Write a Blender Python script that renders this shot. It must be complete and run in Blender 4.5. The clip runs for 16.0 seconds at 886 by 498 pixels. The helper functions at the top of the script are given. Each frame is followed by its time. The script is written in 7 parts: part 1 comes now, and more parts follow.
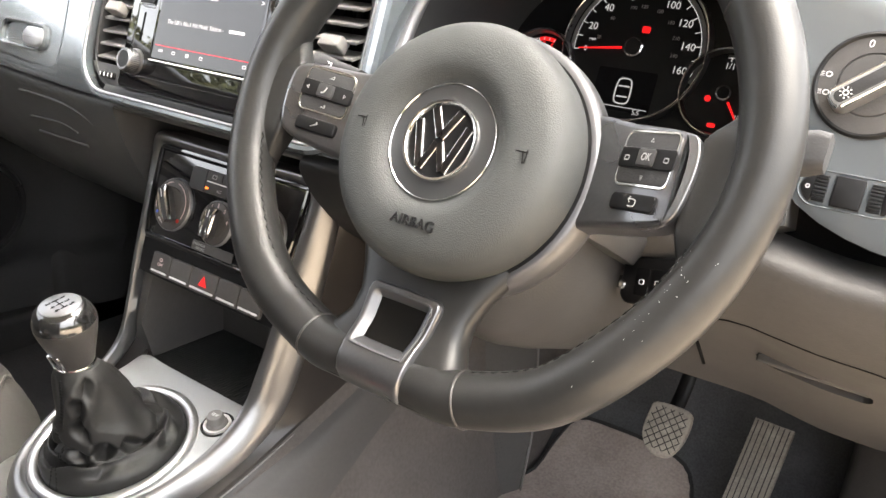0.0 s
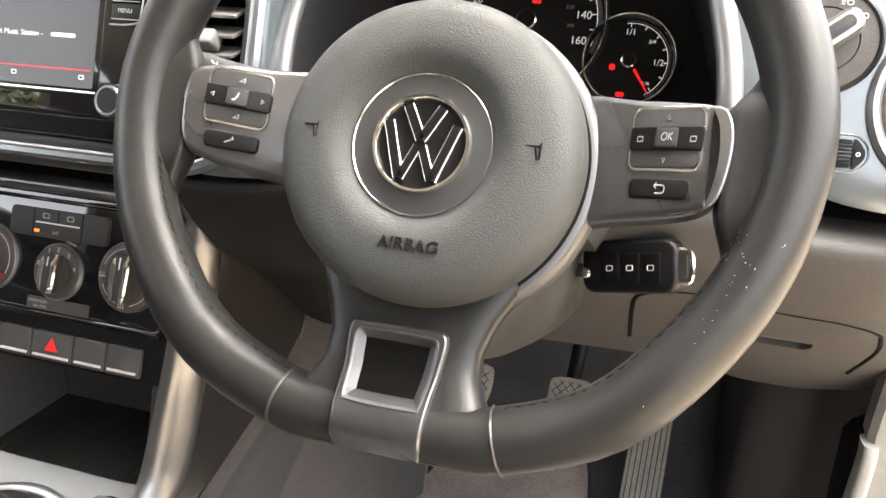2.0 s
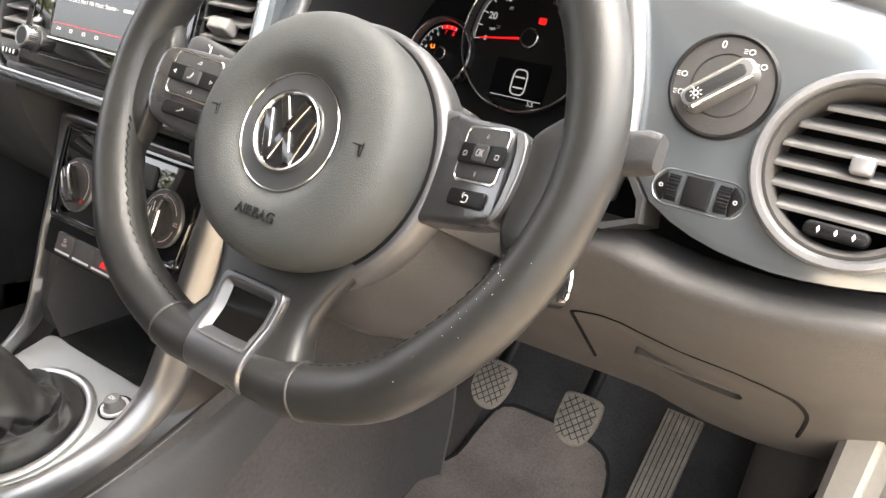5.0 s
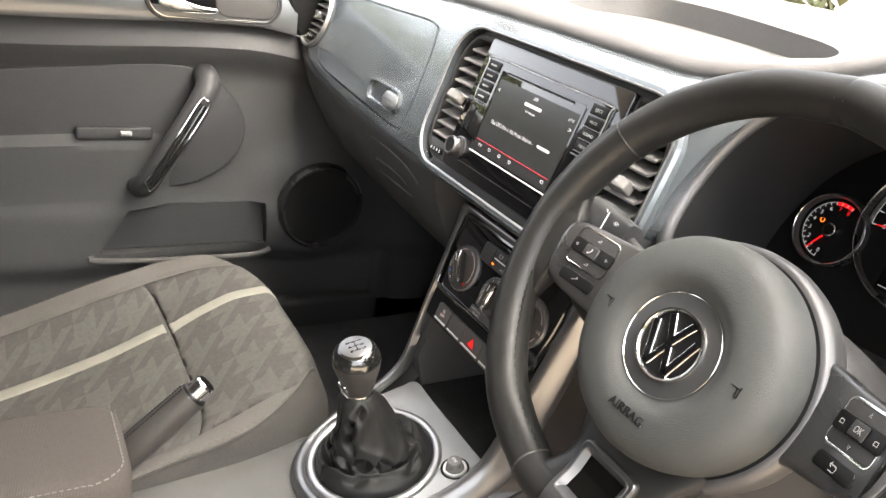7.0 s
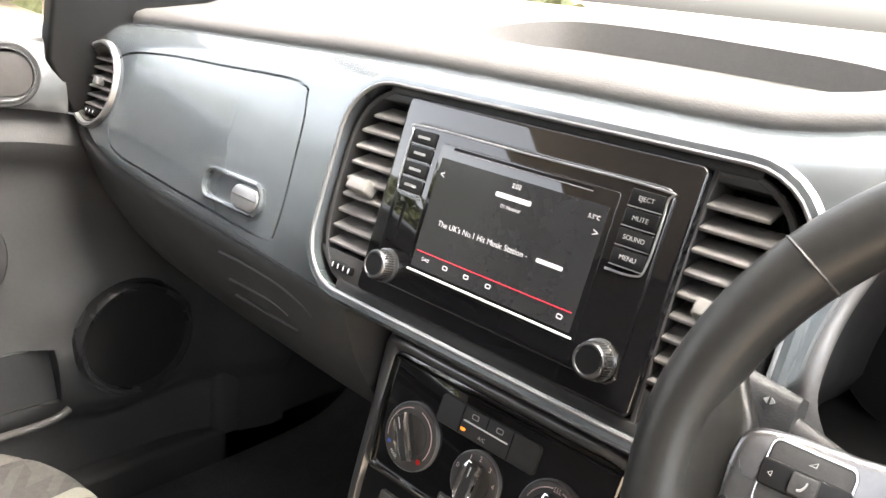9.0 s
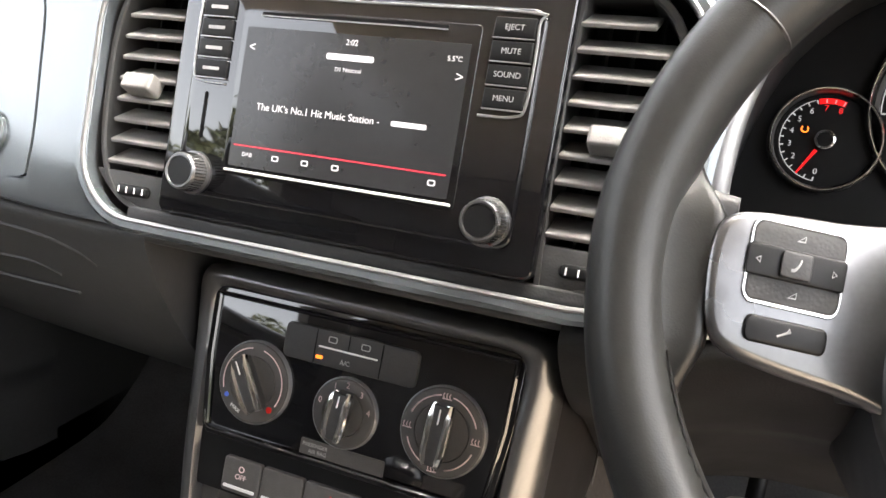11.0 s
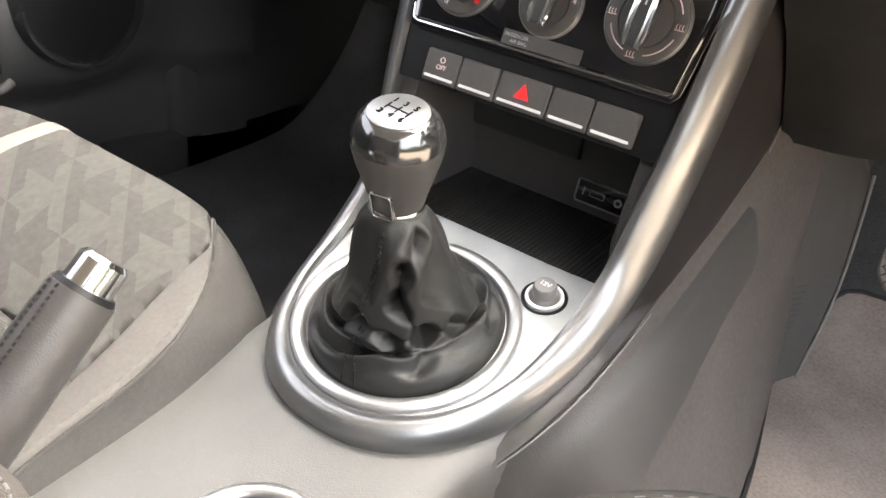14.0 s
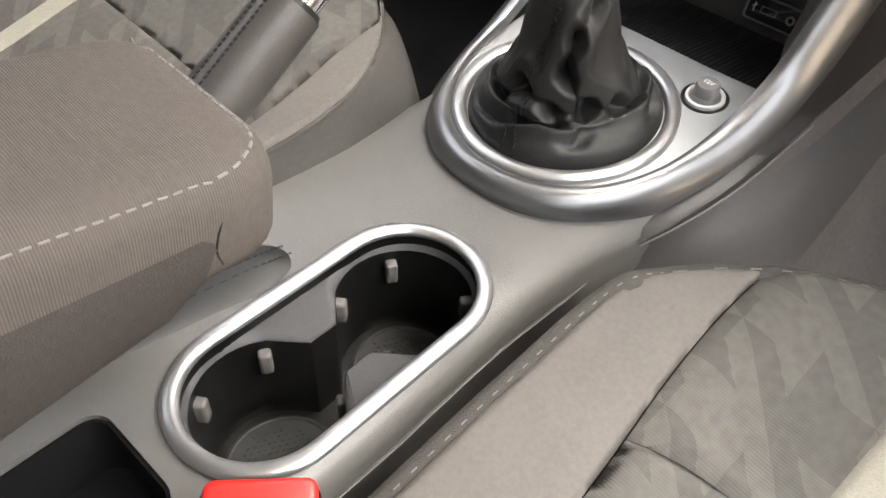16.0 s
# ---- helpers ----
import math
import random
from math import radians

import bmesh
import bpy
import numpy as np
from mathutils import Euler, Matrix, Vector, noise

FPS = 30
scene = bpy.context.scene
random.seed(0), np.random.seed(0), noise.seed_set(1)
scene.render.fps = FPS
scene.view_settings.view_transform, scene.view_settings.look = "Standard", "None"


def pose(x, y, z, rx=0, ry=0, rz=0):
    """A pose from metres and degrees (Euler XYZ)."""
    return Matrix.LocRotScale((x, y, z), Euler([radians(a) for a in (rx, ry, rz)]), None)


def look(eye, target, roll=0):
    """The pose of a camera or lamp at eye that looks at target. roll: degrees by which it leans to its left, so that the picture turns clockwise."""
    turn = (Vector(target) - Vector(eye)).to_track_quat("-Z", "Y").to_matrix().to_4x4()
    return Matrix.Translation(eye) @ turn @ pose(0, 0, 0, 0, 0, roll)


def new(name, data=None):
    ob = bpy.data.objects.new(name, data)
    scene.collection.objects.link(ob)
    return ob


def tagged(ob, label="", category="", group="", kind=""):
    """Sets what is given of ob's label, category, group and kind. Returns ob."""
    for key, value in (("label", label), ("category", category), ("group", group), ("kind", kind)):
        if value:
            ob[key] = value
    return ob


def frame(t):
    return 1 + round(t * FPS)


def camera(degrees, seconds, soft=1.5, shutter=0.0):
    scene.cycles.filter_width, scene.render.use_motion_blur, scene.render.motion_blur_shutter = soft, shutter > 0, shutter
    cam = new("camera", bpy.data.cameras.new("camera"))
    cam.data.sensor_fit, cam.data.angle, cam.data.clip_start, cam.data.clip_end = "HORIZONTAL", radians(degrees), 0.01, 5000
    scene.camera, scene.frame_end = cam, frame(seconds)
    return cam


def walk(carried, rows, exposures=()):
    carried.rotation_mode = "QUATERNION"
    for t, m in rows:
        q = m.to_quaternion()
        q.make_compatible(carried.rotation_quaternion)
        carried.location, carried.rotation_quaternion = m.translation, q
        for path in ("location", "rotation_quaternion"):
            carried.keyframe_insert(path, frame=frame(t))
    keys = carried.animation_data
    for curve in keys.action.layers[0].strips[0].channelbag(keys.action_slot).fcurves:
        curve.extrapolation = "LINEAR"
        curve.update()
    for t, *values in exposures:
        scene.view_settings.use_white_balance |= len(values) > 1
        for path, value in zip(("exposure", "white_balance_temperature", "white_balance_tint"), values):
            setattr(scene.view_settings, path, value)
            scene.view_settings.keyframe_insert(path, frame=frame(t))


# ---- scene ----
cam = camera(59.6, 16.0)
PATH = [
    (0, 0.5994, -0.3574, 0.6587, 70.25, -4.66, 35.61),
    (0.5, 0.5565, -0.3529, 0.6545, 70.50, -3.83, 29.50),
    (1, 0.5135, -0.3512, 0.6528, 70.48, -2.96, 23.99),
    (1.5, 0.4847, -0.3484, 0.6479, 70.35, -2.43, 20.00),
    (2, 0.4682, -0.3451, 0.6471, 70.05, -2.12, 17.51),
    (2.5, 0.4653, -0.3446, 0.6437, 69.66, -2.13, 16.04),
    (3, 0.4692, -0.3434, 0.6450, 69.27, -2.22, 15.31),
    (3.2, 0.4721, -0.3425, 0.6447, 69.21, -2.32, 15.25),
    (5.3, 0.6868, -0.2936, 0.6871, 68.58, -6.75, 40.39),
    (5.5, 0.6997, -0.2805, 0.7000, 67.98, -6.83, 44.31),
    (5.9, 0.7158, -0.2725, 0.7257, 67.17, -7.44, 50.47),
    (6, 0.7169, -0.2712, 0.7362, 66.80, -7.35, 51.85),
    (6.3, 0.7166, -0.2814, 0.7640, 66.75, -7.98, 54.97),
    (6.5, 0.7033, -0.2923, 0.7797, 66.19, -7.82, 57.05),
    (7, 0.6341, -0.3601, 0.7922, 66.49, -8.66, 61.16),
    (7.5, 0.5488, -0.3955, 0.7863, 66.03, -8.57, 63.69),
    (8, 0.4714, -0.3778, 0.7759, 66.65, -7.77, 62.26),
    (8.5, 0.3757, -0.3293, 0.7624, 68.62, -6.94, 53.94),
    (9, 0.2992, -0.2806, 0.7551, 71.08, -5.60, 43.23),
    (9.2, 0.2730, -0.2773, 0.7661, 71.20, -4.88, 39.25),
    (11.5, 0.2188, -0.2567, 0.6288, 71.42, -3.21, 22.86),
    (12, 0.2165, -0.2640, 0.6074, 69.92, -3.54, 23.14),
    (12.5, 0.2210, -0.2793, 0.5829, 67.76, -4.05, 24.20),
    (13, 0.2290, -0.3032, 0.5516, 65.32, -4.91, 27.06),
    (13.5, 0.2355, -0.3219, 0.5383, 62.32, -5.68, 31.72),
    (14, 0.2439, -0.3529, 0.5161, 59.37, -6.37, 36.17),
    (14.5, 0.2506, -0.3818, 0.4929, 56.35, -6.95, 40.09),
    (15, 0.2536, -0.4011, 0.4836, 53.56, -7.17, 42.87),
    (15.5, 0.2574, -0.4101, 0.4768, 51.36, -7.07, 44.85),
    (16, 0.2604, -0.4163, 0.4650, 49.70, -7.13, 46.11),
]
walk(cam, [(t, pose(x, y, z, rx, ry, rz)) for t, x, y, z, rx, ry, rz in PATH],
     [(0.0, 3.50, 6930, 10), (3.0, 3.50, 6930, 10), (5.5, 3.36, 6930, 10), (6.5, 3.12, 6930, 10), (8.0, 3.14, 6900, 10), (9.0, 3.30, 6850, 10), (11.5, 3.60, 6800, 10), (12.0, 3.84, 6800, 10), (12.5, 4.04, 6800, 10), (13.0, 4.22, 6800, 10), (13.5, 4.15, 6800, 10), (14.0, 3.86, 6780, 10), (15.0, 3.40, 6780, 10), (16.0, 3.15, 6780, 10)])

# ---- world, sun, exposure ----
world = bpy.data.worlds.new("overcast sky")
scene.world = world
world.use_nodes = True
wn = world.node_tree.nodes
sky = wn.new("ShaderNodeTexSky")
sky.sky_type = "NISHITA"
sky.sun_disc = False
sky.sun_elevation, sky.sun_rotation = radians(67.9), radians(67)
sky.air_density, sky.dust_density, sky.ozone_density = 1.0, 4.0, 1.0
wn["Background"].inputs[1].default_value = 0.15
veil = wn.new("ShaderNodeHueSaturation")
veil.inputs["Saturation"].default_value = 0.30
world.node_tree.links.new(sky.outputs[0], veil.inputs["Color"])
world.node_tree.links.new(veil.outputs[0], wn["Background"].inputs[0])
sun_data = bpy.data.lights.new("sun", "SUN")
sun_data.energy, sun_data.angle, sun_data.color = 1.4, radians(65), (1.0, 0.95, 0.87)
sun = new("sun", sun_data)
sun.matrix_world = look((0.9, 0.38, 2.4), (0, 0, 0))


# ---- materials ----
def mat(name, base, rough=0.5, metal=0.0, vary=0.12, scale=60.0, bump=0.0, bump_scale=900.0, coat=0.0, spec=0.5, dirt=0.0, dirt_colour=(0.35, 0.32, 0.28), stretch=(1, 1, 1)):
    """A surface with two scales of variation in tone and gloss, and a fine relief."""
    m = bpy.data.materials.new(name)
    m.use_nodes = True
    nt = m.node_tree
    n, l = nt.nodes, nt.links
    b = n["Principled BSDF"]
    co = n.new("ShaderNodeTexCoord")
    mp = n.new("ShaderNodeMapping")
    mp.inputs["Scale"].default_value = stretch
    l.new(co.outputs["Object"], mp.inputs[0])
    big = n.new("ShaderNodeTexNoise")
    big.inputs["Scale"].default_value, big.inputs["Detail"].default_value = scale * 0.2, 4
    fine = n.new("ShaderNodeTexNoise")
    fine.inputs["Scale"].default_value, fine.inputs["Detail"].default_value = scale * 4, 3
    l.new(mp.outputs[0], big.inputs[0])
    l.new(mp.outputs[0], fine.inputs[0])
    mix = n.new("ShaderNodeMath")
    mix.operation = "ADD"
    l.new(big.outputs[0], mix.inputs[0])
    l.new(fine.outputs[0], mix.inputs[1])
    ramp = n.new("ShaderNodeMapRange")
    ramp.inputs[1].default_value, ramp.inputs[2].default_value = 0.6, 1.4
    ramp.inputs[3].default_value, ramp.inputs[4].default_value = 1 - vary, 1 + vary
    l.new(mix.outputs[0], ramp.inputs[0])
    tone = n.new("ShaderNodeVectorMath")
    tone.operation = "SCALE"
    tone.inputs[0].default_value = base
    l.new(ramp.outputs[0], tone.inputs[3])
    out = tone.outputs[0]
    if dirt:
        spots = n.new("ShaderNodeTexNoise")
        spots.inputs["Scale"].default_value, spots.inputs["Detail"].default_value = scale * 0.5, 6
        l.new(co.outputs["Object"], spots.inputs[0])
        cut_ramp = n.new("ShaderNodeMapRange")
        cut_ramp.inputs[1].default_value, cut_ramp.inputs[2].default_value = 0.55, 0.75
        cut_ramp.inputs[4].default_value = dirt
        l.new(spots.outputs[0], cut_ramp.inputs[0])
        blend = n.new("ShaderNodeMix")
        blend.data_type = "RGBA"
        l.new(cut_ramp.outputs[0], blend.inputs[0])
        l.new(out, blend.inputs[6])
        blend.inputs[7].default_value = (*dirt_colour, 1)
        out = blend.outputs[2]
    l.new(out, b.inputs["Base Color"])
    rr = n.new("ShaderNodeMapRange")
    rr.inputs[1].default_value, rr.inputs[2].default_value = 0.3, 0.7
    rr.inputs[3].default_value, rr.inputs[4].default_value = max(0.02, rough * 0.85), min(1, rough * 1.15)
    l.new(big.outputs[0], rr.inputs[0])
    l.new(rr.outputs[0], b.inputs["Roughness"])
    b.inputs["Metallic"].default_value = metal
    b.inputs["Specular IOR Level"].default_value = spec
    b.inputs["Coat Weight"].default_value = coat
    b.inputs["Coat Roughness"].default_value = 0.04
    if bump:
        grain = n.new("ShaderNodeTexVoronoi")
        grain.feature = "SMOOTH_F1"
        grain.inputs["Scale"].default_value = bump_scale
        l.new(mp.outputs[0], grain.inputs[0])
        bp = n.new("ShaderNodeBump")
        bp.inputs["Strength"].default_value = bump
        bp.inputs["Distance"].default_value = 0.0004
        l.new(grain.outputs[0], bp.inputs["Height"])
        l.new(bp.outputs[0], b.inputs["Normal"])
    return m


def glow(name, colour, strength):
    m = bpy.data.materials.new(name)
    m.use_nodes = True
    b = m.node_tree.nodes["Principled BSDF"]
    b.inputs["Base Color"].default_value = (*[c * 0.3 for c in colour], 1)
    b.inputs["Emission Color"].default_value = (*colour, 1)
    b.inputs["Emission Strength"].default_value = strength
    return m


PAINT = mat("blue grey metallic paint", (0.155, 0.175, 0.190), 0.24, 0.55, 0.025, 14, coat=1.0)
PAINT_DOOR = mat("silver grey metallic paint", (0.085, 0.088, 0.09), 0.3, 0.4, 0.025, 14, coat=1.0)
for m_ in (PAINT, PAINT_DOOR):
    m_.node_tree.nodes["Principled BSDF"].inputs["Coat Roughness"].default_value = 0.11
PAD = mat("grey soft-touch vinyl", (0.098, 0.095, 0.094), 0.62, 0, 0.10, 60, 0.35, 700)
PLASTIC = mat("charcoal moulded plastic", (0.034, 0.034, 0.035), 0.5, 0, 0.12, 60, 0.3, 800, spec=0.3)
PLASTIC_MID = mat("dark grey moulded plastic", (0.064, 0.061, 0.059), 0.55, 0, 0.10, 50, 0.35, 800, spec=0.3)
BLACK = mat("black plastic", (0.007, 0.007, 0.0075), 0.4, 0, 0.15, 80, spec=0.2)
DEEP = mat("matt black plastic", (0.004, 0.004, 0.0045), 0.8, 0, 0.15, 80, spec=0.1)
GLOSS = mat("piano black lacquer", (0.004, 0.004, 0.005), 0.04, 0, 0.1, 80, coat=1.0)
LEATHER = mat("black grained leather", (0.036, 0.033, 0.031), 0.42, 0, 0.14, 50, 0.3, 1000)
LEATHER_RIM = mat("worn smooth black leather", (0.017, 0.0168, 0.0165), 0.37, 0, 0.18, 40, 0.12, 1400, spec=0.33)
LEATHER_BOOT = mat("soft black leatherette", (0.011, 0.0108, 0.0108), 0.53, 0, 0.15, 60, 0.3, 1100, spec=0.40)
HUB = mat("grained charcoal vinyl", (0.047, 0.0495, 0.0485), 0.60, 0, 0.06, 60, 0.55, 1500, spec=0.3)
SILVER = mat("satin silver trim", (0.34, 0.34, 0.345), 0.42, 0.85, 0.06, 120)
BRIGHTRIM = mat("bright silver trim", (0.46, 0.46, 0.46), 0.32, 0.9, 0.04, 120)
DARKSILVER = mat("dark titanium lacquer", (0.135, 0.135, 0.14), 0.30, 0.85, 0.08, 120, coat=0.4)
HUB_RING = mat("dark grey satin plastic", (0.034, 0.035, 0.036), 0.42, 0, 0.05, 80)
SATINDARK = mat("satin dark titanium", (0.13, 0.13, 0.135), 0.46, 0.8, 0.06, 120)
SILVERGREY = mat("silver grey lacquered plastic", (0.36, 0.375, 0.385), 0.4, 0.3, 0.05, 200, coat=0.4)
CHROME = mat("chrome", (0.72, 0.72, 0.71), 0.14, 1.0, 0.04, 80)
CARPET = mat("dark needle-felt carpet", (0.062, 0.063, 0.067), 0.95, 0, 0.35, 90, 1.0, 1500, spec=0.1)
MAT_CARPET = mat("worn grey-brown velour mat", (0.29, 0.246, 0.226), 0.95, 0, 0.3, 70, 1.0, 1600, spec=0.1, dirt=0.25, dirt_colour=(0.12, 0.10, 0.085))
RUBBER = mat("black rubber", (0.016, 0.016, 0.016), 0.7, 0, 0.2, 80)
RUBBER_DUSTY = mat("dusty worn pedal rubber", (0.27, 0.245, 0.215), 0.8, 0, 0.35, 90, 0.4, 500, dirt=0.7, dirt_colour=(0.46, 0.42, 0.36))
CLOTH = mat("dark grey ribbed cloth", (0.030, 0.027, 0.025), 0.9, 0, 0.2, 80, 0.8, 1400, spec=0.15)
CLOTH_SIDE = mat("warm grey seat cloth", (0.047, 0.0445, 0.0415), 0.92, 0, 0.15, 80, 0.8, 1500, spec=0.12)
STRIPE = mat("pale cream woven stripe", (0.36, 0.345, 0.295), 0.85, 0, 0.12, 120, 0.7, 1500, spec=0.2)
WHITE = mat("white print", (0.75, 0.75, 0.75), 0.5)
GREYPRINT = mat("grey print", (0.30, 0.30, 0.30), 0.5)
THREAD = mat("pale grey thread", (0.125, 0.118, 0.110), 0.8)
THREAD_DARK = mat("black thread", (0.012, 0.012, 0.012), 0.9, spec=0.15)
RED = mat("red plastic", (0.55, 0.012, 0.01), 0.35, 0, 0.06)
BLUEPRINT = mat("blue print", (0.05, 0.12, 0.6), 0.5)

HEADLINER = mat("grey headliner", (0.33, 0.325, 0.315), 0.95, 0, 0.08, 100)
RED_GLOW = glow("red lamp", (1.0, 0.012, 0.015), 0.10)
AMBER_GLOW = glow("amber lamp", (1.0, 0.2, 0.02), 0.25)
WHITE_GLOW = glow("lit dial print", (0.8, 0.8, 0.82), 0.06)
TEXT_GLOW = glow("lit screen text", (0.95, 0.92, 0.95), 0.1)
GROUND = mat("tan gravel ground", (0.47, 0.38, 0.28), 0.95, 0, 0.25, 3, 0.5, 60)
HEDGE = mat("green hedge", (0.12, 0.135, 0.07), 0.9, 0, 0.5, 3)

# Darker copy of the knee panel plastic; the shade is in its colour.
KNEE_SHADED = mat("knee plastic darkened for shade", (0.014, 0.014, 0.0142), 0.55, 0, 0.1, 60, 0.3, 800, spec=0.2)
FLANK = mat("charcoal moulded plastic", (0.050, 0.0475, 0.046), 0.5, 0, 0.1, 60, 0.2, 900, spec=0.3)
CUPBLACK = mat("gloss black moulding", (0.004, 0.004, 0.004), 0.30, 0, 0.1, 60, spec=0.3)
SMOOTHBLACK = mat("smooth satin black plastic", (0.022, 0.022, 0.023), 0.28, 0, 0.08, 60)
RED_LINE = glow("red screen line", (0.8, 0.03, 0.06), 0.12)
PINKPRINT = mat("pale pink print", (0.62, 0.47, 0.47), 0.5)
RAIL = mat("satin grey metallic lacquer", (0.185, 0.185, 0.188), 0.34, 0.85, 0.05, 150, coat=0.3)
CONSOLE = mat("smooth grey grained plastic", (0.072, 0.070, 0.067), 0.5, 0, 0.06, 60, 0.3, 900)
PANEL_LIGHT = mat("light grey moulded plastic", (0.16, 0.155, 0.15), 0.5, 0, 0.08, 50, 0.3, 800)
BARPRINT = mat("pale silver print", (0.62, 0.62, 0.62), 0.4)
FELT = mat("grey-brown felt", (0.082, 0.074, 0.070), 0.95, 0, 0.22, 60, 0.9, 1500, spec=0.1)
DOORTRIM = mat("dark grey door plastic", (0.046, 0.046, 0.046), 0.5, 0, 0.10, 50, 0.3, 800, spec=0.3)
SIDEPANEL = mat("dark brown-grey satin plastic", (0.020, 0.018, 0.0175), 0.36, 0, 0.10, 50, 0.05, 900, spec=0.4)
KICK = mat("pale grey side plastic", (0.24, 0.235, 0.225), 0.45, 0, 0.08, 50, 0.3, 800)
SMOKED = mat("smoked black plastic", (0.004, 0.004, 0.004), 0.12, 0, 0.1, 80, spec=0.18)
GLOSS_CHROME = mat("dark chrome", (0.10, 0.10, 0.10), 0.14, 0.9, 0.05, 80, coat=0.3)


def display_mat():
    """A dim display behind glossy glass."""
    m = mat("radio display", (0.012, 0.012, 0.013), 0.15, 0, 0.1, 30, spec=0.42)
    b = m.node_tree.nodes["Principled BSDF"]
    b.inputs["Emission Color"].default_value = (0.5, 0.5, 0.52, 1)
    b.inputs["Emission Strength"].default_value = 0.005
    return m


SCREEN = display_mat()


def weave_mat(name, dark, light, cell, ribs=0.0):
    """Woven cloth; cell: size of its large houndstooth check (0: none); ribs: spacing of a ribbed weave."""
    m = mat(name, dark, 0.92, 0, 0.12, 90, spec=0.12)
    n, l = m.node_tree.nodes, m.node_tree.links
    b = n["Principled BSDF"]
    co = n.new("ShaderNodeTexCoord")
    fuzz = n.new("ShaderNodeTexNoise")
    fuzz.inputs["Scale"].default_value, fuzz.inputs["Detail"].default_value = 160, 2
    l.new(co.outputs["Object"], fuzz.inputs[0])

    def op(kind, *args):
        k = n.new("ShaderNodeMath")
        k.operation = kind
        for i, a in enumerate(args):
            if isinstance(a, (int, float)):
                k.inputs[i].default_value = a
            else:
                l.new(a, k.inputs[i])
        return k.outputs[0]

    sep = n.new("ShaderNodeSeparateXYZ")
    l.new(co.outputs["Object"], sep.inputs[0])
    wob = op("MULTIPLY", op("SUBTRACT", fuzz.outputs[0], 0.5), 0.002)
    x, y = op("ADD", sep.outputs[0], wob), op("ADD", sep.outputs[1], wob)
    if cell:
        even = lambda v, c: op("FLOOR", op("MULTIPLY", op("FRACT", op("ADD", op("DIVIDE", v, 2 * c), 50.0)), 2.0))
        a, c = even(x, cell), even(y, cell * 0.8)
        d = even(op("ADD", x, op("MULTIPLY", y, 1.25)), cell * 0.5)
        same = op("COMPARE", a, c, 0.1)
        f = op("ADD", op("MULTIPLY", same, a), op("MULTIPLY", op("SUBTRACT", 1.0, same), d))
        mix = n.new("ShaderNodeMix")
        mix.data_type = "RGBA"
        mix.inputs[6].default_value, mix.inputs[7].default_value = (*dark, 1), (*light, 1)
        l.new(f, mix.inputs[0])
        grain = n.new("ShaderNodeMix")
        grain.data_type = "RGBA"
        grain.blend_type = "MULTIPLY"
        grain.inputs[0].default_value = 0.35
        l.new(mix.outputs[2], grain.inputs[6])
        l.new(fuzz.outputs[0], grain.inputs[7])
        l.new(grain.outputs[2], b.inputs["Base Color"])
    if cell and ribs:
        h = op("SINE", op("MULTIPLY", op("ADD", sep.outputs[1], op("MULTIPLY", sep.outputs[2], 0.6)), 6.283 / ribs))
    elif ribs:
        h = op("SINE", op("MULTIPLY", sep.outputs[1], 6.283 / ribs))
    else:
        grit = n.new("ShaderNodeTexNoise")
        grit.inputs["Scale"].default_value, grit.inputs["Detail"].default_value = 1100, 2
        l.new(co.outputs["Object"], grit.inputs[0])
        h = grit.outputs[0]
    bp = n.new("ShaderNodeBump")
    bp.inputs["Strength"].default_value, bp.inputs["Distance"].default_value = (0.18 if cell else 0.4 if ribs else 0.7), 0.0003
    l.new(h, bp.inputs["Height"])
    l.new(bp.outputs[0], b.inputs["Normal"])
    return m


PATTERN = weave_mat("grey houndstooth seat cloth", (0.140, 0.135, 0.126), (0.174, 0.166, 0.154), 0.038, 0.0019)
PLAINWEAVE = weave_mat("plain warm grey seat cloth", (0.175, 0.163, 0.151), (0.175, 0.163, 0.151), 0)
RIBCLOTH = weave_mat("ribbed taupe cloth", (0.062, 0.055, 0.050), (0.062, 0.055, 0.050), 0, 0.0011)

MESHWEAVE_BLACK = weave_mat("black speaker mesh", (0.014, 0.014, 0.014), (0.014, 0.014, 0.014), 0)


# ---- shapes ----
from mathutils.bvhtree import BVHTree


def pf(x, y, z, a):
    """Local axes of a panel: u to the car's right, v up along the panel, w out towards the cabin; a: degrees that it leans back."""
    s, c = math.sin(radians(a)), math.cos(radians(a))
    return Matrix(((1, 0, 0, x), (0, s, -c, y), (0, c, s, z), (0, 0, 0, 1)))


def empty(name, label, category, group="", loc=(0, 0, 0)):
    ob = new(name)
    ob.location = loc
    ob.empty_display_size = 0.02
    return tagged(ob, label, category, group)


def part(name, bm, material, parent=None, label="", m=None, smooth=40):
    """Links a bmesh as one mesh object, under a thing or a part."""
    if m is not None:
        bm.transform(m)
    bmesh.ops.recalc_face_normals(bm, faces=bm.faces)
    me = bpy.data.meshes.new(name)
    for f in bm.faces:
        f.smooth = True
    for e in bm.edges:
        if len(e.link_faces) == 2 and e.calc_face_angle(0) > radians(smooth):
            e.smooth = False
    bm.to_mesh(me)
    bm.free()
    me.materials.append(material)
    ob = new(name, me)
    if parent:
        ob.parent = parent
        chain = Matrix.Identity(4)
        up = parent
        while up:
            chain = up.matrix_basis @ chain
            up = up.parent
        ob.matrix_basis = chain.inverted()
    if label:
        ob["label"] = label
    return ob


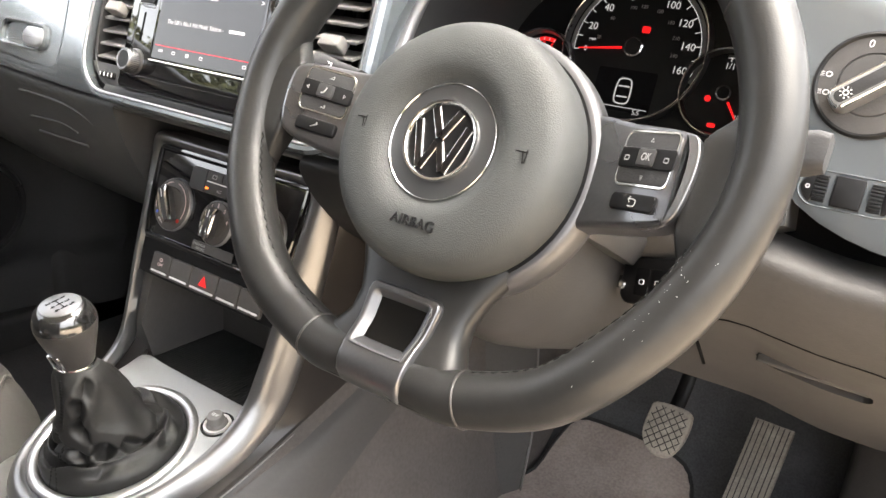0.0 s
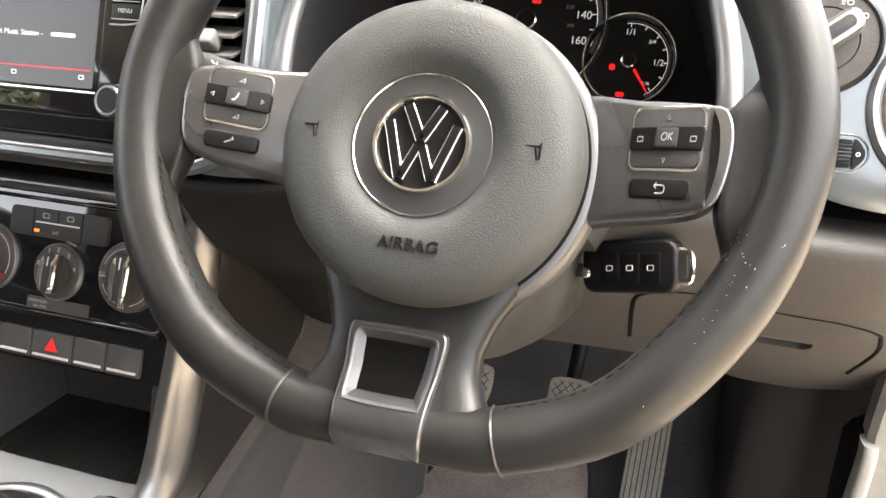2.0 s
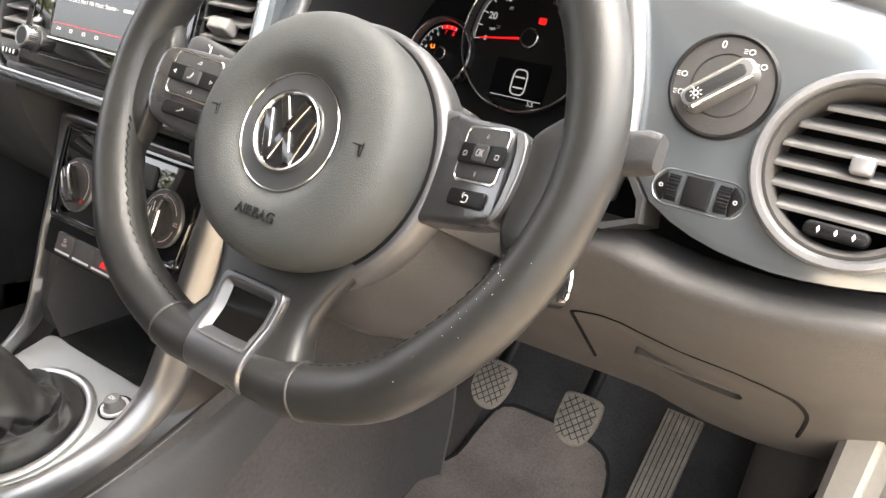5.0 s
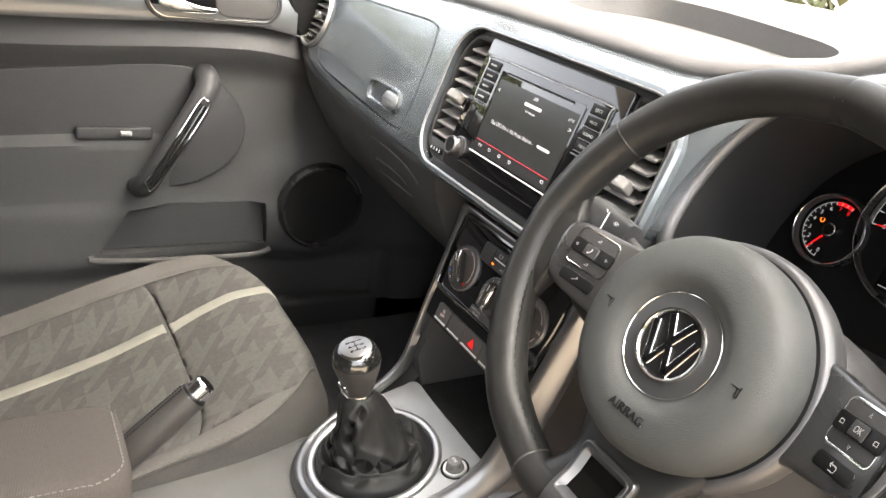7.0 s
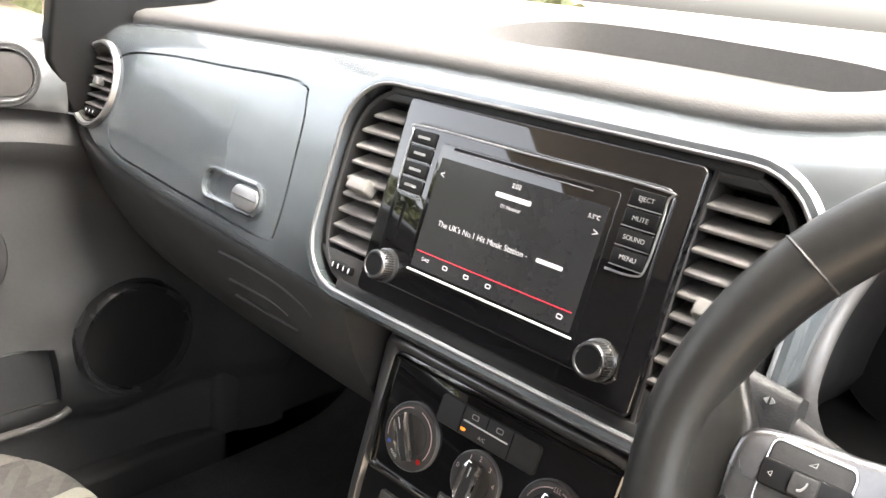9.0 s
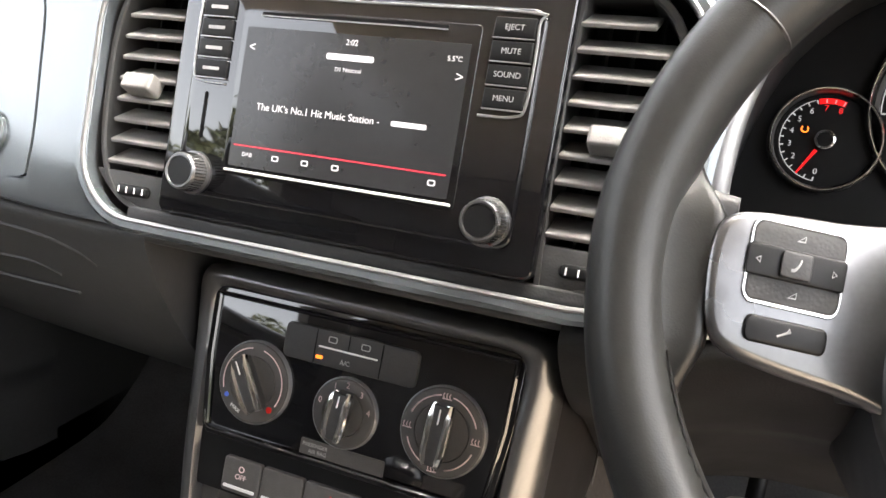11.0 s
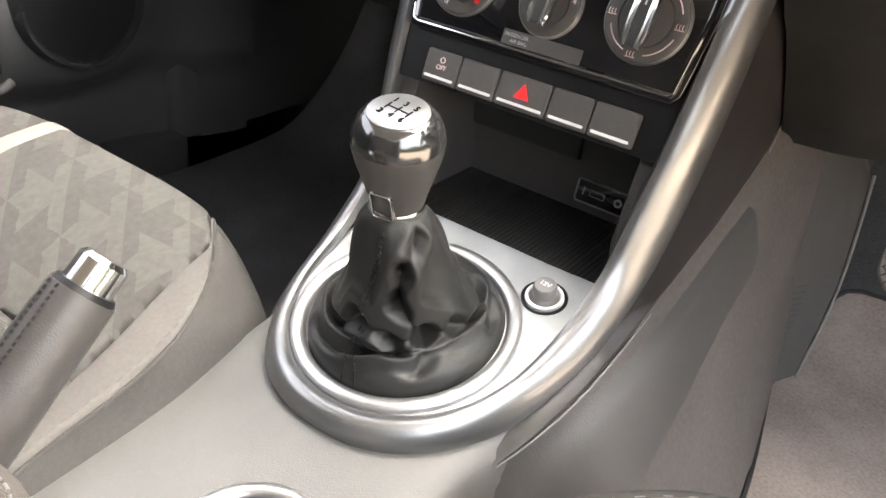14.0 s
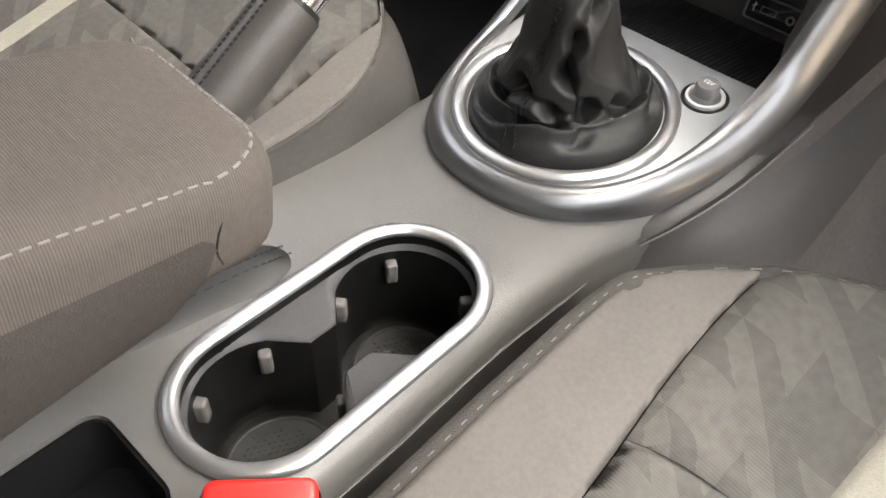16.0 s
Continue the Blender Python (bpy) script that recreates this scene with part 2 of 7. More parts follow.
def rrect(w, h, r, n=5, cx=0.0, cy=0.0):
    r = min(r, w / 2 - 1e-5, h / 2 - 1e-5)
    out = []
    for k, (sx, sy) in enumerate(((1, 1), (-1, 1), (-1, -1), (1, -1))):
        for i in range(n + 1):
            a = math.pi / 2 * (k + i / n)
            out.append((cx + sx * (w / 2 - r) + r * math.cos(a), cy + sy * (h / 2 - r) + r * math.sin(a)))
    return out


def circ(r, n=32, cx=0.0, cy=0.0, ry=None):
    return [(cx + r * math.cos(2 * math.pi * i / n), cy + (ry or r) * math.sin(2 * math.pi * i / n)) for i in range(n)]


def smooth_poly(pts, steps=4):
    """A closed smooth outline through the given corners (Catmull-Rom)."""
    out, n = [], len(pts)
    for i in range(n):
        p = [Vector(pts[(i + k) % n]) for k in (-1, 0, 1, 2)]
        for s in range(steps):
            t = s / steps
            out.append(tuple(0.5 * ((2 * p[1]) + (p[2] - p[0]) * t + (2 * p[0] - 5 * p[1] + 4 * p[2] - p[3]) * t * t + (3 * p[1] - p[0] - 3 * p[2] + p[3]) * t ** 3)))
    return out


def curve(pts, steps=6):
    """An open smooth line through the given points."""
    out, n = [], len(pts)
    for i in range(n - 1):
        p = [Vector(pts[min(max(i + k, 0), n - 1)]) for k in (-1, 0, 1, 2)]
        for s in range(steps):
            t = s / steps
            out.append(0.5 * ((2 * p[1]) + (p[2] - p[0]) * t + (2 * p[0] - 5 * p[1] + 4 * p[2] - p[3]) * t * t + (3 * p[1] - p[0] - 3 * p[2] + p[3]) * t ** 3))
    out.append(Vector(pts[-1]))
    return out


def inset(pts, d):
    """The outline moved inwards by d."""
    n, out = len(pts), []
    area = sum(pts[i][0] * pts[(i + 1) % n][1] - pts[(i + 1) % n][0] * pts[i][1] for i in range(n))
    s = 1 if area > 0 else -1
    for i in range(n):
        a, b = Vector(pts[i - 1][:2]), Vector(pts[(i + 1) % n][:2])
        t = (b - a)
        if t.length < 1e-9:
            out.append(tuple(pts[i]))
            continue
        t.normalize()
        out.append((pts[i][0] - s * t.y * d, pts[i][1] + s * t.x * d))
    return out


def loft(rings, closed=True, caps=True, bm=None):
    bm = bm or bmesh.new()
    rows = [[bm.verts.new(p) for p in ring] for ring in rings]
    for a, b in zip(rows, rows[1:]):
        n = len(a)
        for i in range(n if closed else n - 1):
            q = [a[i], a[(i + 1) % n], b[(i + 1) % n], b[i]]
            try:
                bm.faces.new(q)
            except ValueError:
                pass
    if caps and closed:
        for ring in (rows[0], rows[-1]):
            try:
                bm.faces.new(ring)
            except ValueError:
                pass
    return bm


def prism(outline, w0, w1, bevel=0.0, bm=None, dome=0.0):
    """A block with the given outline from w0 to w1, its front edge rounded."""
    rings = [[(*p, w0) for p in outline]]
    sgn = 1 if w1 > w0 else -1
    if bevel:
        for k in range(4):
            a = math.pi / 2 * k / 3
            rings.append([(*p, w1 - sgn * bevel * (1 - math.sin(a))) for p in inset(outline, bevel * (1 - math.cos(a)))])
    else:
        rings.append([(*p, w1) for p in outline])
    if dome:
        rings.append([(*p, w1 + dome) for p in inset(outline, bevel + abs(dome) * 3)])
    return loft(rings, bm=bm)


def frame_ring(outer, inner, w0, w1, bevel=0.0, bm=None):
    """A frame between two outlines of as many points, its front edges rounded."""
    rings = [[(*p, w0) for p in outer]]
    rings += [[(*p, w1 - bevel) for p in outer], [(*p, w1) for p in inset(outer, bevel)]] if bevel else [[(*p, w1) for p in outer]]
    rings += [[(*p, w1) for p in inset(inner, -bevel)], [(*p, w1 - bevel) for p in inner]] if bevel else [[(*p, w1) for p in inner]]
    rings += [[(*p, w0) for p in inner], [(*p, w0) for p in outer]]
    bm = loft(rings, caps=False, bm=bm)
    bmesh.ops.remove_doubles(bm, verts=bm.verts, dist=1e-7)
    return bm


def lathe(profile, n=32, bm=None, cap=True):
    """Turns (radius, height) pairs round the w axis."""
    rings = [[(r * math.cos(2 * math.pi * i / n), r * math.sin(2 * math.pi * i / n), h) for i in range(n)] for r, h in profile]
    return loft(rings, caps=cap, bm=bm)


def sweep(path, radius, n=12, closed=False, flat=1.0, up=Vector((0, 0, 1)), bm=None):
    """A tube along a path; radius may be one number or one a point; flat squeezes it across the up direction."""
    path = [Vector(p) for p in path]
    rings, m = [], len(path)
    for i, p in enumerate(path):
        a = path[i - 1] if (i or closed) else p
        b = path[(i + 1) % m] if (i < m - 1 or closed) else p
        t = (b - a).normalized()
        side = t.cross(up)
        side = side.normalized() if side.length > 1e-6 else Vector((1, 0, 0))
        nrm = side.cross(t).normalized()
        r = radius[i] if isinstance(radius, (list, tuple)) else radius
        rings.append([p + side * (r * math.cos(2 * math.pi * k / n)) + nrm * (r * flat * math.sin(2 * math.pi * k / n)) for k in range(n)])
    if closed:
        rings.append(rings[0])
    bm = loft(rings, caps=not closed, bm=bm)
    if closed:
        bmesh.ops.remove_doubles(bm, verts=bm.verts, dist=1e-7)
    return bm


def box(x0, x1, y0, y1, z0, z1, bevel=0.0, bm=None):
    return prism([(x0, y0), (x1, y0), (x1, y1), (x0, y1)] if not bevel else rrect(x1 - x0, y1 - y0, bevel, 3, (x0 + x1) / 2, (y0 + y1) / 2), z0, z1, bevel * 0.6, bm=bm)


def carve(ob, *cutters):
    """Takes the cutters' volumes out of a mesh for good."""
    for bm in cutters:
        bmesh.ops.recalc_face_normals(bm, faces=bm.faces)
        me = bpy.data.meshes.new("cutter")
        bm.to_mesh(me)
        bm.free()
        tool = new("cutter", me)
        mod = ob.modifiers.new("cut", "BOOLEAN")
        mod.operation, mod.solver, mod.object = "DIFFERENCE", "EXACT", tool
        tool.matrix_basis = Matrix.Identity(4)
        bpy.context.view_layer.update()
        done = bpy.data.meshes.new_from_object(ob.evaluated_get(bpy.context.evaluated_depsgraph_get()))
        ob.modifiers.clear()
        old = ob.data
        ob.data = done
        done.materials.clear()
        done.materials.append(old.materials[0])
        bpy.data.objects.remove(tool)
        for p in ob.data.polygons:
            p.use_smooth = True
        ob.data.set_sharp_from_angle(angle=radians(35))
    return ob


def moved(bm, m):
    bm.transform(m)
    return bm


def text(name, body, size, m, material, parent, depth=0.0002, align="CENTER", shear=0.0):
    """Lettering in the built-in font, turned into a mesh."""
    cu = bpy.data.curves.new(name, "FONT")
    cu.body, cu.size, cu.extrude, cu.align_x, cu.align_y, cu.shear = body, size, depth, align, "CENTER", shear
    tmp = bpy.data.objects.new(name, cu)
    scene.collection.objects.link(tmp)
    bpy.context.view_layer.update()
    me = bpy.data.meshes.new_from_object(tmp.evaluated_get(bpy.context.evaluated_depsgraph_get()))
    bpy.data.objects.remove(tmp)
    bm = bmesh.new()
    bm.from_mesh(me)
    return part(name, bm, material, parent, "", m)


# ---- the large structure ----
def ease(x, a, b):
    t = min(1, max(0, (x - a) / (b - a)))
    return t * t * (3 - 2 * t)


def table(x, pairs):
    """Reads a value between given stations along a smooth line that does not overshoot."""
    if x <= pairs[0][0]:
        return pairs[0][1]
    n = len(pairs)
    d = [(pairs[k + 1][1] - pairs[k][1]) / (pairs[k + 1][0] - pairs[k][0]) for k in range(n - 1)]
    for k in range(n - 1):
        if x <= pairs[k + 1][0]:
            h = pairs[k + 1][0] - pairs[k][0]
            m0 = d[0] if k == 0 else (0.0 if d[k - 1] * d[k] <= 0 else 2 * d[k - 1] * d[k] / (d[k - 1] + d[k]))
            m1 = d[k] if k == n - 2 else (0.0 if d[k] * d[k + 1] <= 0 else 2 * d[k] * d[k + 1] / (d[k] + d[k + 1]))
            t = (x - pairs[k][0]) / h
            return (2 * t ** 3 - 3 * t * t + 1) * pairs[k][1] + (t ** 3 - 2 * t * t + t) * h * m0 + (3 * t * t - 2 * t ** 3) * pairs[k + 1][1] + (t ** 3 - t * t) * h * m1
    return pairs[-1][1]


ground = part("ground", box(-300, 300, -300, 300, -0.6, -0.45), GROUND)
tagged(ground, "tan gravel ground around the car", "ground", kind="structure")


def carpet_floor():
    prof = curve([(-1.25, 0.03), (-0.7, 0.0), (0.0, -0.012), (0.42, -0.012), (0.56, 0.02), (0.68, 0.14), (0.78, 0.34)], 4)
    rings = []
    for x in np.linspace(-0.72, 0.70, 24):
        rings.append([(x, p[0], p[1]) for p in prof] + [(x, p[0] + 0.02, p[1] - 0.05) for p in reversed(prof)])
    return loft(rings)


floor = tagged(part("floor", carpet_floor(), CARPET), "dark grey carpet in the car's footwells", "floor", kind="structure")
bulkhead = tagged(part("wall_front", box(-0.72, 0.72, 0.78, 0.86, 0.0, 0.74), DEEP), "dark front bulkhead behind the dashboard", "wall", kind="structure")
rear = tagged(part("wall_rear", box(-0.74, 0.74, -1.32, -1.25, 0.0, 1.15), PLASTIC_MID), "plain grey rear end of the cabin", "wall", kind="structure")
roof = tagged(part("ceiling", box(-0.62, 0.62, -1.32, 0.02, 1.12, 1.16, 0.03), HEADLINER), "grey cloth headliner of the roof", "ceiling", kind="structure")
for side, nm in ((-1, "wall_left"), (1, "wall_right")):
    w = part(nm, box(side * 0.72 - 0.03, side * 0.72 + 0.03, -1.32, -0.85, 0.0, 1.14), PLASTIC_MID)
    tagged(w, "plain grey side trim behind the doors", "wall", kind="structure")
pillar = sweep(curve([(-0.70, 0.80, 0.70), (-0.66, 0.46, 0.92), (-0.60, 0.02, 1.13)], 6), 0.035, 10)
tagged(part("pillar_left", pillar, PLASTIC_MID), "grey trimmed windscreen pillar", "pillar", kind="structure")
pillar = sweep(curve([(0.74, 0.80, 0.70), (0.68, 0.46, 0.92), (0.60, 0.02, 1.13)], 6), 0.035, 10)
tagged(part("pillar_right", pillar, PLASTIC_MID), "grey trimmed windscreen pillar", "pillar", kind="structure")
KICK_PLAN = curve([(0.74, 0.300, 0), (0.690, 0.302, 0), (0.652, 0.310, 0), (0.643, 0.345, 0), (0.640, 0.400, 0), (0.630, 0.425, 0), (0.606, 0.434, 0), (0.586, 0.452, 0), (0.577, 0.480, 0), (0.580, 0.515, 0), (0.575, 0.60, 0), (0.56, 0.82, 0)], 4)
kick = part("kick_panel", loft([[(p.x + dx, p.y + dy, z) for p in KICK_PLAN] + [(0.78, 0.82, z), (0.78, 0.30, z)] for z, dx, dy in ((-0.02, -0.006, -0.01), (0.10, 0.0, 0.0), (0.24, 0.004, 0.0), (0.36, 0.010, 0.012), (0.46, 0.018, 0.03))]), PLASTIC_MID, None, "", None, 50)
tagged(kick, "charcoal bulging side panel of the footwell", "panel", kind="structure")
post = part("door_post", loft([[(x + dx, y, z) for x, y in ((0.654, 0.306), (0.653, 0.290), (0.658, 0.284), (0.676, 0.282), (0.680, 0.285), (0.682, 0.292), (0.692, 0.292), (0.697, 0.288), (0.700, 0.300), (0.700, 0.312), (0.654, 0.312))] for z, dx in ((-0.02, 0.004), (0.15, 0.0), (0.30, -0.002), (0.42, 0.004), (0.52, 0.016))]), KICK, None, "", None, 35)
tagged(post, "pale grey door post beside the footwell", "post", kind="structure")
sill = part("door_sill", box(0.66, 0.78, -0.85, 0.80, -0.10, 0.05, 0.02), PLASTIC_MID)
tagged(sill, "grey plastic door sill of the open side", "sill", kind="structure")


left_kick = part("kick_panel_left", box(-0.76, -0.655, 0.30, 0.84, -0.02, 0.62, 0.02), DOORTRIM)
tagged(left_kick, "charcoal side panel of the passenger footwell", "panel", kind="structure")
left_sill = part("door_sill_left", box(-0.80, -0.655, -0.95, 0.84, -0.10, 0.045, 0.02), PLASTIC)
tagged(left_sill, "dark plastic sill below the passenger door", "sill", kind="structure")

# ---- dashboard ----
BORDER = [(-0.72, 0.668), (-0.63, 0.675), (-0.38, 0.685), (-0.118, 0.692), (0.12, 0.693), (0.22, 0.710), (0.345, 0.748), (0.44, 0.722), (0.50, 0.692), (0.58, 0.672), (0.70, 0.655)]
LOWER = [(-0.72, 0.575), (-0.648, 0.55), (-0.555, 0.525), (-0.333, 0.510), (-0.17, 0.505), (0.20, 0.505), (0.30, 0.512), (0.39, 0.535), (0.45, 0.566), (0.48, 0.570), (0.50, 0.560), (0.518, 0.541), (0.54, 0.5305), (0.565, 0.524), (0.60, 0.521), (0.64, 0.524), (0.70, 0.535)]
KNEE_TOP = [(0.139, 0.505), (0.40, 0.515), (0.493, 0.517), (0.523, 0.5124), (0.56, 0.508), (0.593, 0.508), (0.62, 0.511), (0.70, 0.520)]


def fascia_y(x, z):
    """How far forward the face of the fascia lies."""
    ends = 2.2 * max(0, abs(x) - 0.60) ** 2
    return 0.11 + 0.30 * (z - 0.55) + 0.03 * ease(x, 0.17, 0.27) + ends


dash = empty("dashboard", "grey dashboard with blue-grey painted fascia and soft top", "dashboard")


def fascia_mesh():
    rings = []
    for x in np.linspace(-0.70, 0.69, 90):
        b, lo = table(x, BORDER), table(x, LOWER)
        y = lambda z: fascia_y(x, z)
        ring = [(x, y(lo) + 0.05, lo + 0.012), (x, y(lo) + 0.010, lo + 0.001), (x, y(lo) + 0.003, lo + 0.003), (x, y(lo + 0.008), lo + 0.008)]
        for k in range(1, 6):
            z = lo + 0.008 + (b - 0.030 - lo - 0.008) * k / 5
            ring.append((x, y(z), z))
        yt = y(b - 0.03)
        for dy, dz in ((0.003, 0.022), (0.008, 0.015), (0.016, 0.008), (0.027, 0.003), (0.040, 0.0)):
            ring.append((x, yt + dy, b - dz))
        ring.append((x, yt + 0.055, b - 0.002))
        ring.append((x, yt + 0.060, b - 0.05))
        rings.append(ring)
    return loft(rings)


PFAS = pf(0, 0.11, 0.55, 16.7)
PDRV = pf(0.345, 0.157, 0.62, 16.7)
HOOD = smooth_poly([(-0.142, -0.10), (-0.146, -0.05), (-0.140, 0.0), (-0.118, 0.055), (-0.072, 0.098), (0.0, 0.112), (0.072, 0.098), (0.118, 0.055), (0.140, 0.0), (0.150, -0.05), (0.150, -0.10)], 4)
RECESS = rrect(0.376, 0.170, 0.045, 8, 0, 0.0475)
GLOVE = smooth_poly([(-0.583, 0.098), (-0.50, 0.110), (-0.38, 0.115), (-0.262, 0.118), (-0.243, 0.100), (-0.238, 0.05), (-0.237, -0.010), (-0.252, -0.027), (-0.35, -0.024), (-0.45, -0.019), (-0.553, -0.010), (-0.58, 0.02), (-0.592, 0.07)], 4)
fascia = part("fascia", fascia_mesh(), PAINT, dash, "glossy blue-grey metallic painted fascia")
carve(fascia,
      moved(prism(RECESS, -0.2, 0.1), PFAS),
      moved(prism(HOOD, -0.3, 0.12), PDRV),
      moved(frame_ring(GLOVE, inset(GLOVE, 0.0026), -0.012, 0.05), PFAS),
      moved(prism(circ(0.047, 48), -0.1, 0.08), pf(-0.630, fascia_y(-0.630, 0.603), 0.603, 16.7)),
      moved(prism(circ(0.048, 48), -0.1, 0.08), pf(0.622, fascia_y(0.622, 0.586), 0.586, 16.7)))
part("recess_trim", frame_ring(inset(RECESS, -0.0085), inset(RECESS, 0.001), -0.006, 0.0042, 0.0030), PAINT, dash, "rounded painted edge of the radio recess", PFAS)
part("recess_line", sweep([(*p, 0.0030) for p in inset(RECESS, -0.0005)], 0.0017, 8, True), SILVER, dash, "thin bright silver line", PFAS)
part("recess_back", prism(inset(RECESS, -0.004), -0.062, -0.05), DEEP, dash, "", PFAS)
part("recess_wall", frame_ring(inset(RECESS, -0.003), inset(RECESS, 0.0005), -0.055, -0.004), PLASTIC, dash, "", PFAS)
handle = rrect(0.100, 0.033, 0.0165, 8, -0.312, 0.003)
part("glovebox_handle", frame_ring(handle, inset(handle, 0.0045), -0.002, 0.005, 0.002), PAINT, dash, "painted oval glovebox pull", PFAS)
part("glovebox_pull", prism(rrect(0.042, 0.022, 0.011, 6, -0.288, 0.002), -0.001, 0.006, 0.003), SILVER, dash, "pale glovebox catch", PFAS)


def pad_mesh():
    rings = []
    for x in np.linspace(-0.70, 0.69, 90):
        b = table(x, BORDER)
        y = fascia_y(x, b - 0.03)
        hood = 0.02 * math.exp(-((x - 0.345) / 0.13) ** 2)
        far = 0.90 - 0.55 * x * x
        top = b + 0.019
        ring = [(x, y + 0.042, b - 0.004), (x, y + 0.040, b + 0.002), (x, y + 0.0405, b + 0.007), (x, y + 0.045, b + 0.013), (x, y + 0.056, top - 0.002), (x, y + 0.076, top)]
        for k in range(1, 8):
            f = k / 7
            ring.append((x, y + 0.076 + (far - y - 0.076) * f, top + (0.742 + hood - top) * ease(f, 0, 0.55)))
        ring += [(x, far + 0.02, 0.70), (x, far - 0.02, 0.60), (x, y + 0.08, 0.60)]
        rings.append(ring)
    return loft(rings)


pad = part("top_pad", pad_mesh(), PAD, dash, "soft grained grey dashboard top")
TRAY = smooth_poly([(-0.19, 0.44), (-0.215, 0.36), (-0.18, 0.285), (-0.08, 0.262), (0.06, 0.250), (0.145, 0.245), (0.178, 0.275), (0.165, 0.34), (0.12, 0.40), (0.02, 0.435), (-0.10, 0.455)], 4)
carve(pad, prism(TRAY, 0.702, 0.85), moved(prism(inset(HOOD, -0.004), -0.26, 0.12), PDRV))


def lower_mesh(x0, x1, pts, n=16, top=LOWER):
    rings = []
    for x in np.linspace(x0, x1, n):
        lo = table(x, top)
        dy = 0.03 * ease(x, 0.17, 0.27) + 2.2 * max(0, abs(x) - 0.60) ** 2
        prof = curve(pts, 3)
        rings.append([(x, p[0] + dy, p[1] + (lo - 0.505)) for p in prof] + [(x, 0.60, prof[-1][1]), (x, 0.60, 0.495), (x, 0.15 + dy, lo)])
    return loft(rings)


part("lower_panel", lower_mesh(-0.70, -0.1395, [(0.112, 0.506), (0.106, 0.500), (0.108, 0.485), (0.125, 0.44), (0.165, 0.38), (0.23, 0.335), (0.36, 0.30)]), DOORTRIM, dash, "charcoal panel below the passenger fascia")
part("centre_strip", lower_mesh(-0.1395, 0.139, [(0.112, 0.506), (0.106, 0.502), (0.108, 0.497), (0.122, 0.493), (0.150, 0.490), (0.25, 0.489)]), DOORTRIM, dash, "charcoal strip above the heater panel")
KNEE_LINE = [(0.112, 0.506), (0.100, 0.500), (0.101, 0.487), (0.122, 0.458), (0.158, 0.425), (0.195, 0.400), (0.25, 0.352), (0.305, 0.302)]
knee = part("knee_panel", lower_mesh(0.3305, 0.69, KNEE_LINE, 24, KNEE_TOP), PLASTIC_MID, dash, "dark grey knee panel below the steering wheel")
# Same profile as the knee panel, coloured near black to stand for shade.
part("knee_panel_shaded", lower_mesh(0.1395, 0.3300, KNEE_LINE, 24, KNEE_TOP), KNEE_SHADED, dash, "knee panel between console and steering column, shade in its colour")
for run in ([(-0.33, 0.1070, 0.488), (-0.28, 0.1072, 0.488), (-0.235, 0.1082, 0.485), (-0.205, 0.1110, 0.477), (-0.192, 0.1140, 0.469)], [(-0.33, 0.1185, 0.456), (-0.262, 0.1175, 0.459), (-0.235, 0.1205, 0.452)], [(-0.33, 0.1265, 0.437), (-0.225, 0.1260, 0.438)]):
    part("crease", sweep(curve(run, 4), 0.0016, 6), DOORTRIM, dash, "moulded crease line")
PKN_ = pf(0.535, 0.246, 0.385, -46)
knee_skin = BVHTree.FromBMesh(lower_mesh(0.3305, 0.69, KNEE_LINE, 24, KNEE_TOP))


def on_knee(u, v):
    """The point of the knee panel that lies straight behind (u, v) of the drawer's plane."""
    far, to = PKN_ @ Vector((u, v, 0.12)), PKN_.to_3x3() @ Vector((0, 0, -1))
    hit = knee_skin.ray_cast(far, to)[0]
    return hit if hit else PKN_ @ Vector((u, v, 0))


DRAWER = [on_knee(p.x, p.y) for p in curve([(-0.0845, -0.062, 0), (-0.084, 0.0, 0), (-0.082, 0.040, 0), (-0.075, 0.064, 0), (-0.058, 0.078, 0), (-0.033, 0.084, 0), (0.037, 0.086, 0), (0.064, 0.080, 0), (0.080, 0.064, 0), (0.088, 0.040, 0), (0.0957, 0.0, 0), (0.091, -0.060, 0)], 7)]
part("drawer_gap", sweep(DRAWER, [0.0007 + 0.0010 * min(1.0, abs(i - len(DRAWER) / 2) / 22) ** 2 for i in range(len(DRAWER))], 6), DEEP, dash, "dark gap round the storage drawer")
# Shade between fascia and knee panel, put in as a matt black sheet.
part("gap_shade", loft([[(x, 0.175 + 2.2 * max(0, x - 0.60) ** 2 + dy, z) for dy, z in ((0, 0.49), (0, 0.572), (0.01, 0.572), (0.01, 0.49))] for x in np.linspace(0.497, 0.68, 14)]), DEEP, dash, "black sheet standing in for shade under the fascia")
# Second black sheet, added so the opening below the hood reads as shaded.
part("gap_shade", loft([[(x, 0.180 + dy, z) for dy, z in ((0, 0.49), (0, 0.536), (0.012, 0.540), (0.012, 0.49))] for x in (0.38, 0.44, 0.4965)]), DEEP, dash, "black sheet added as shade under the instrument hood")
carve(knee, moved(prism(rrect(0.086, 0.022, 0.009, 5, 0.008, 0.004), -0.016, 0.03), PKN_))
part("drawer_grip", prism(rrect(0.082, 0.0050, 0.0024, 4, 0.008, 0.0135), -0.014, 0.0012, 0.0016), PLASTIC_MID, dash, "lip of the storage drawer", PKN_)
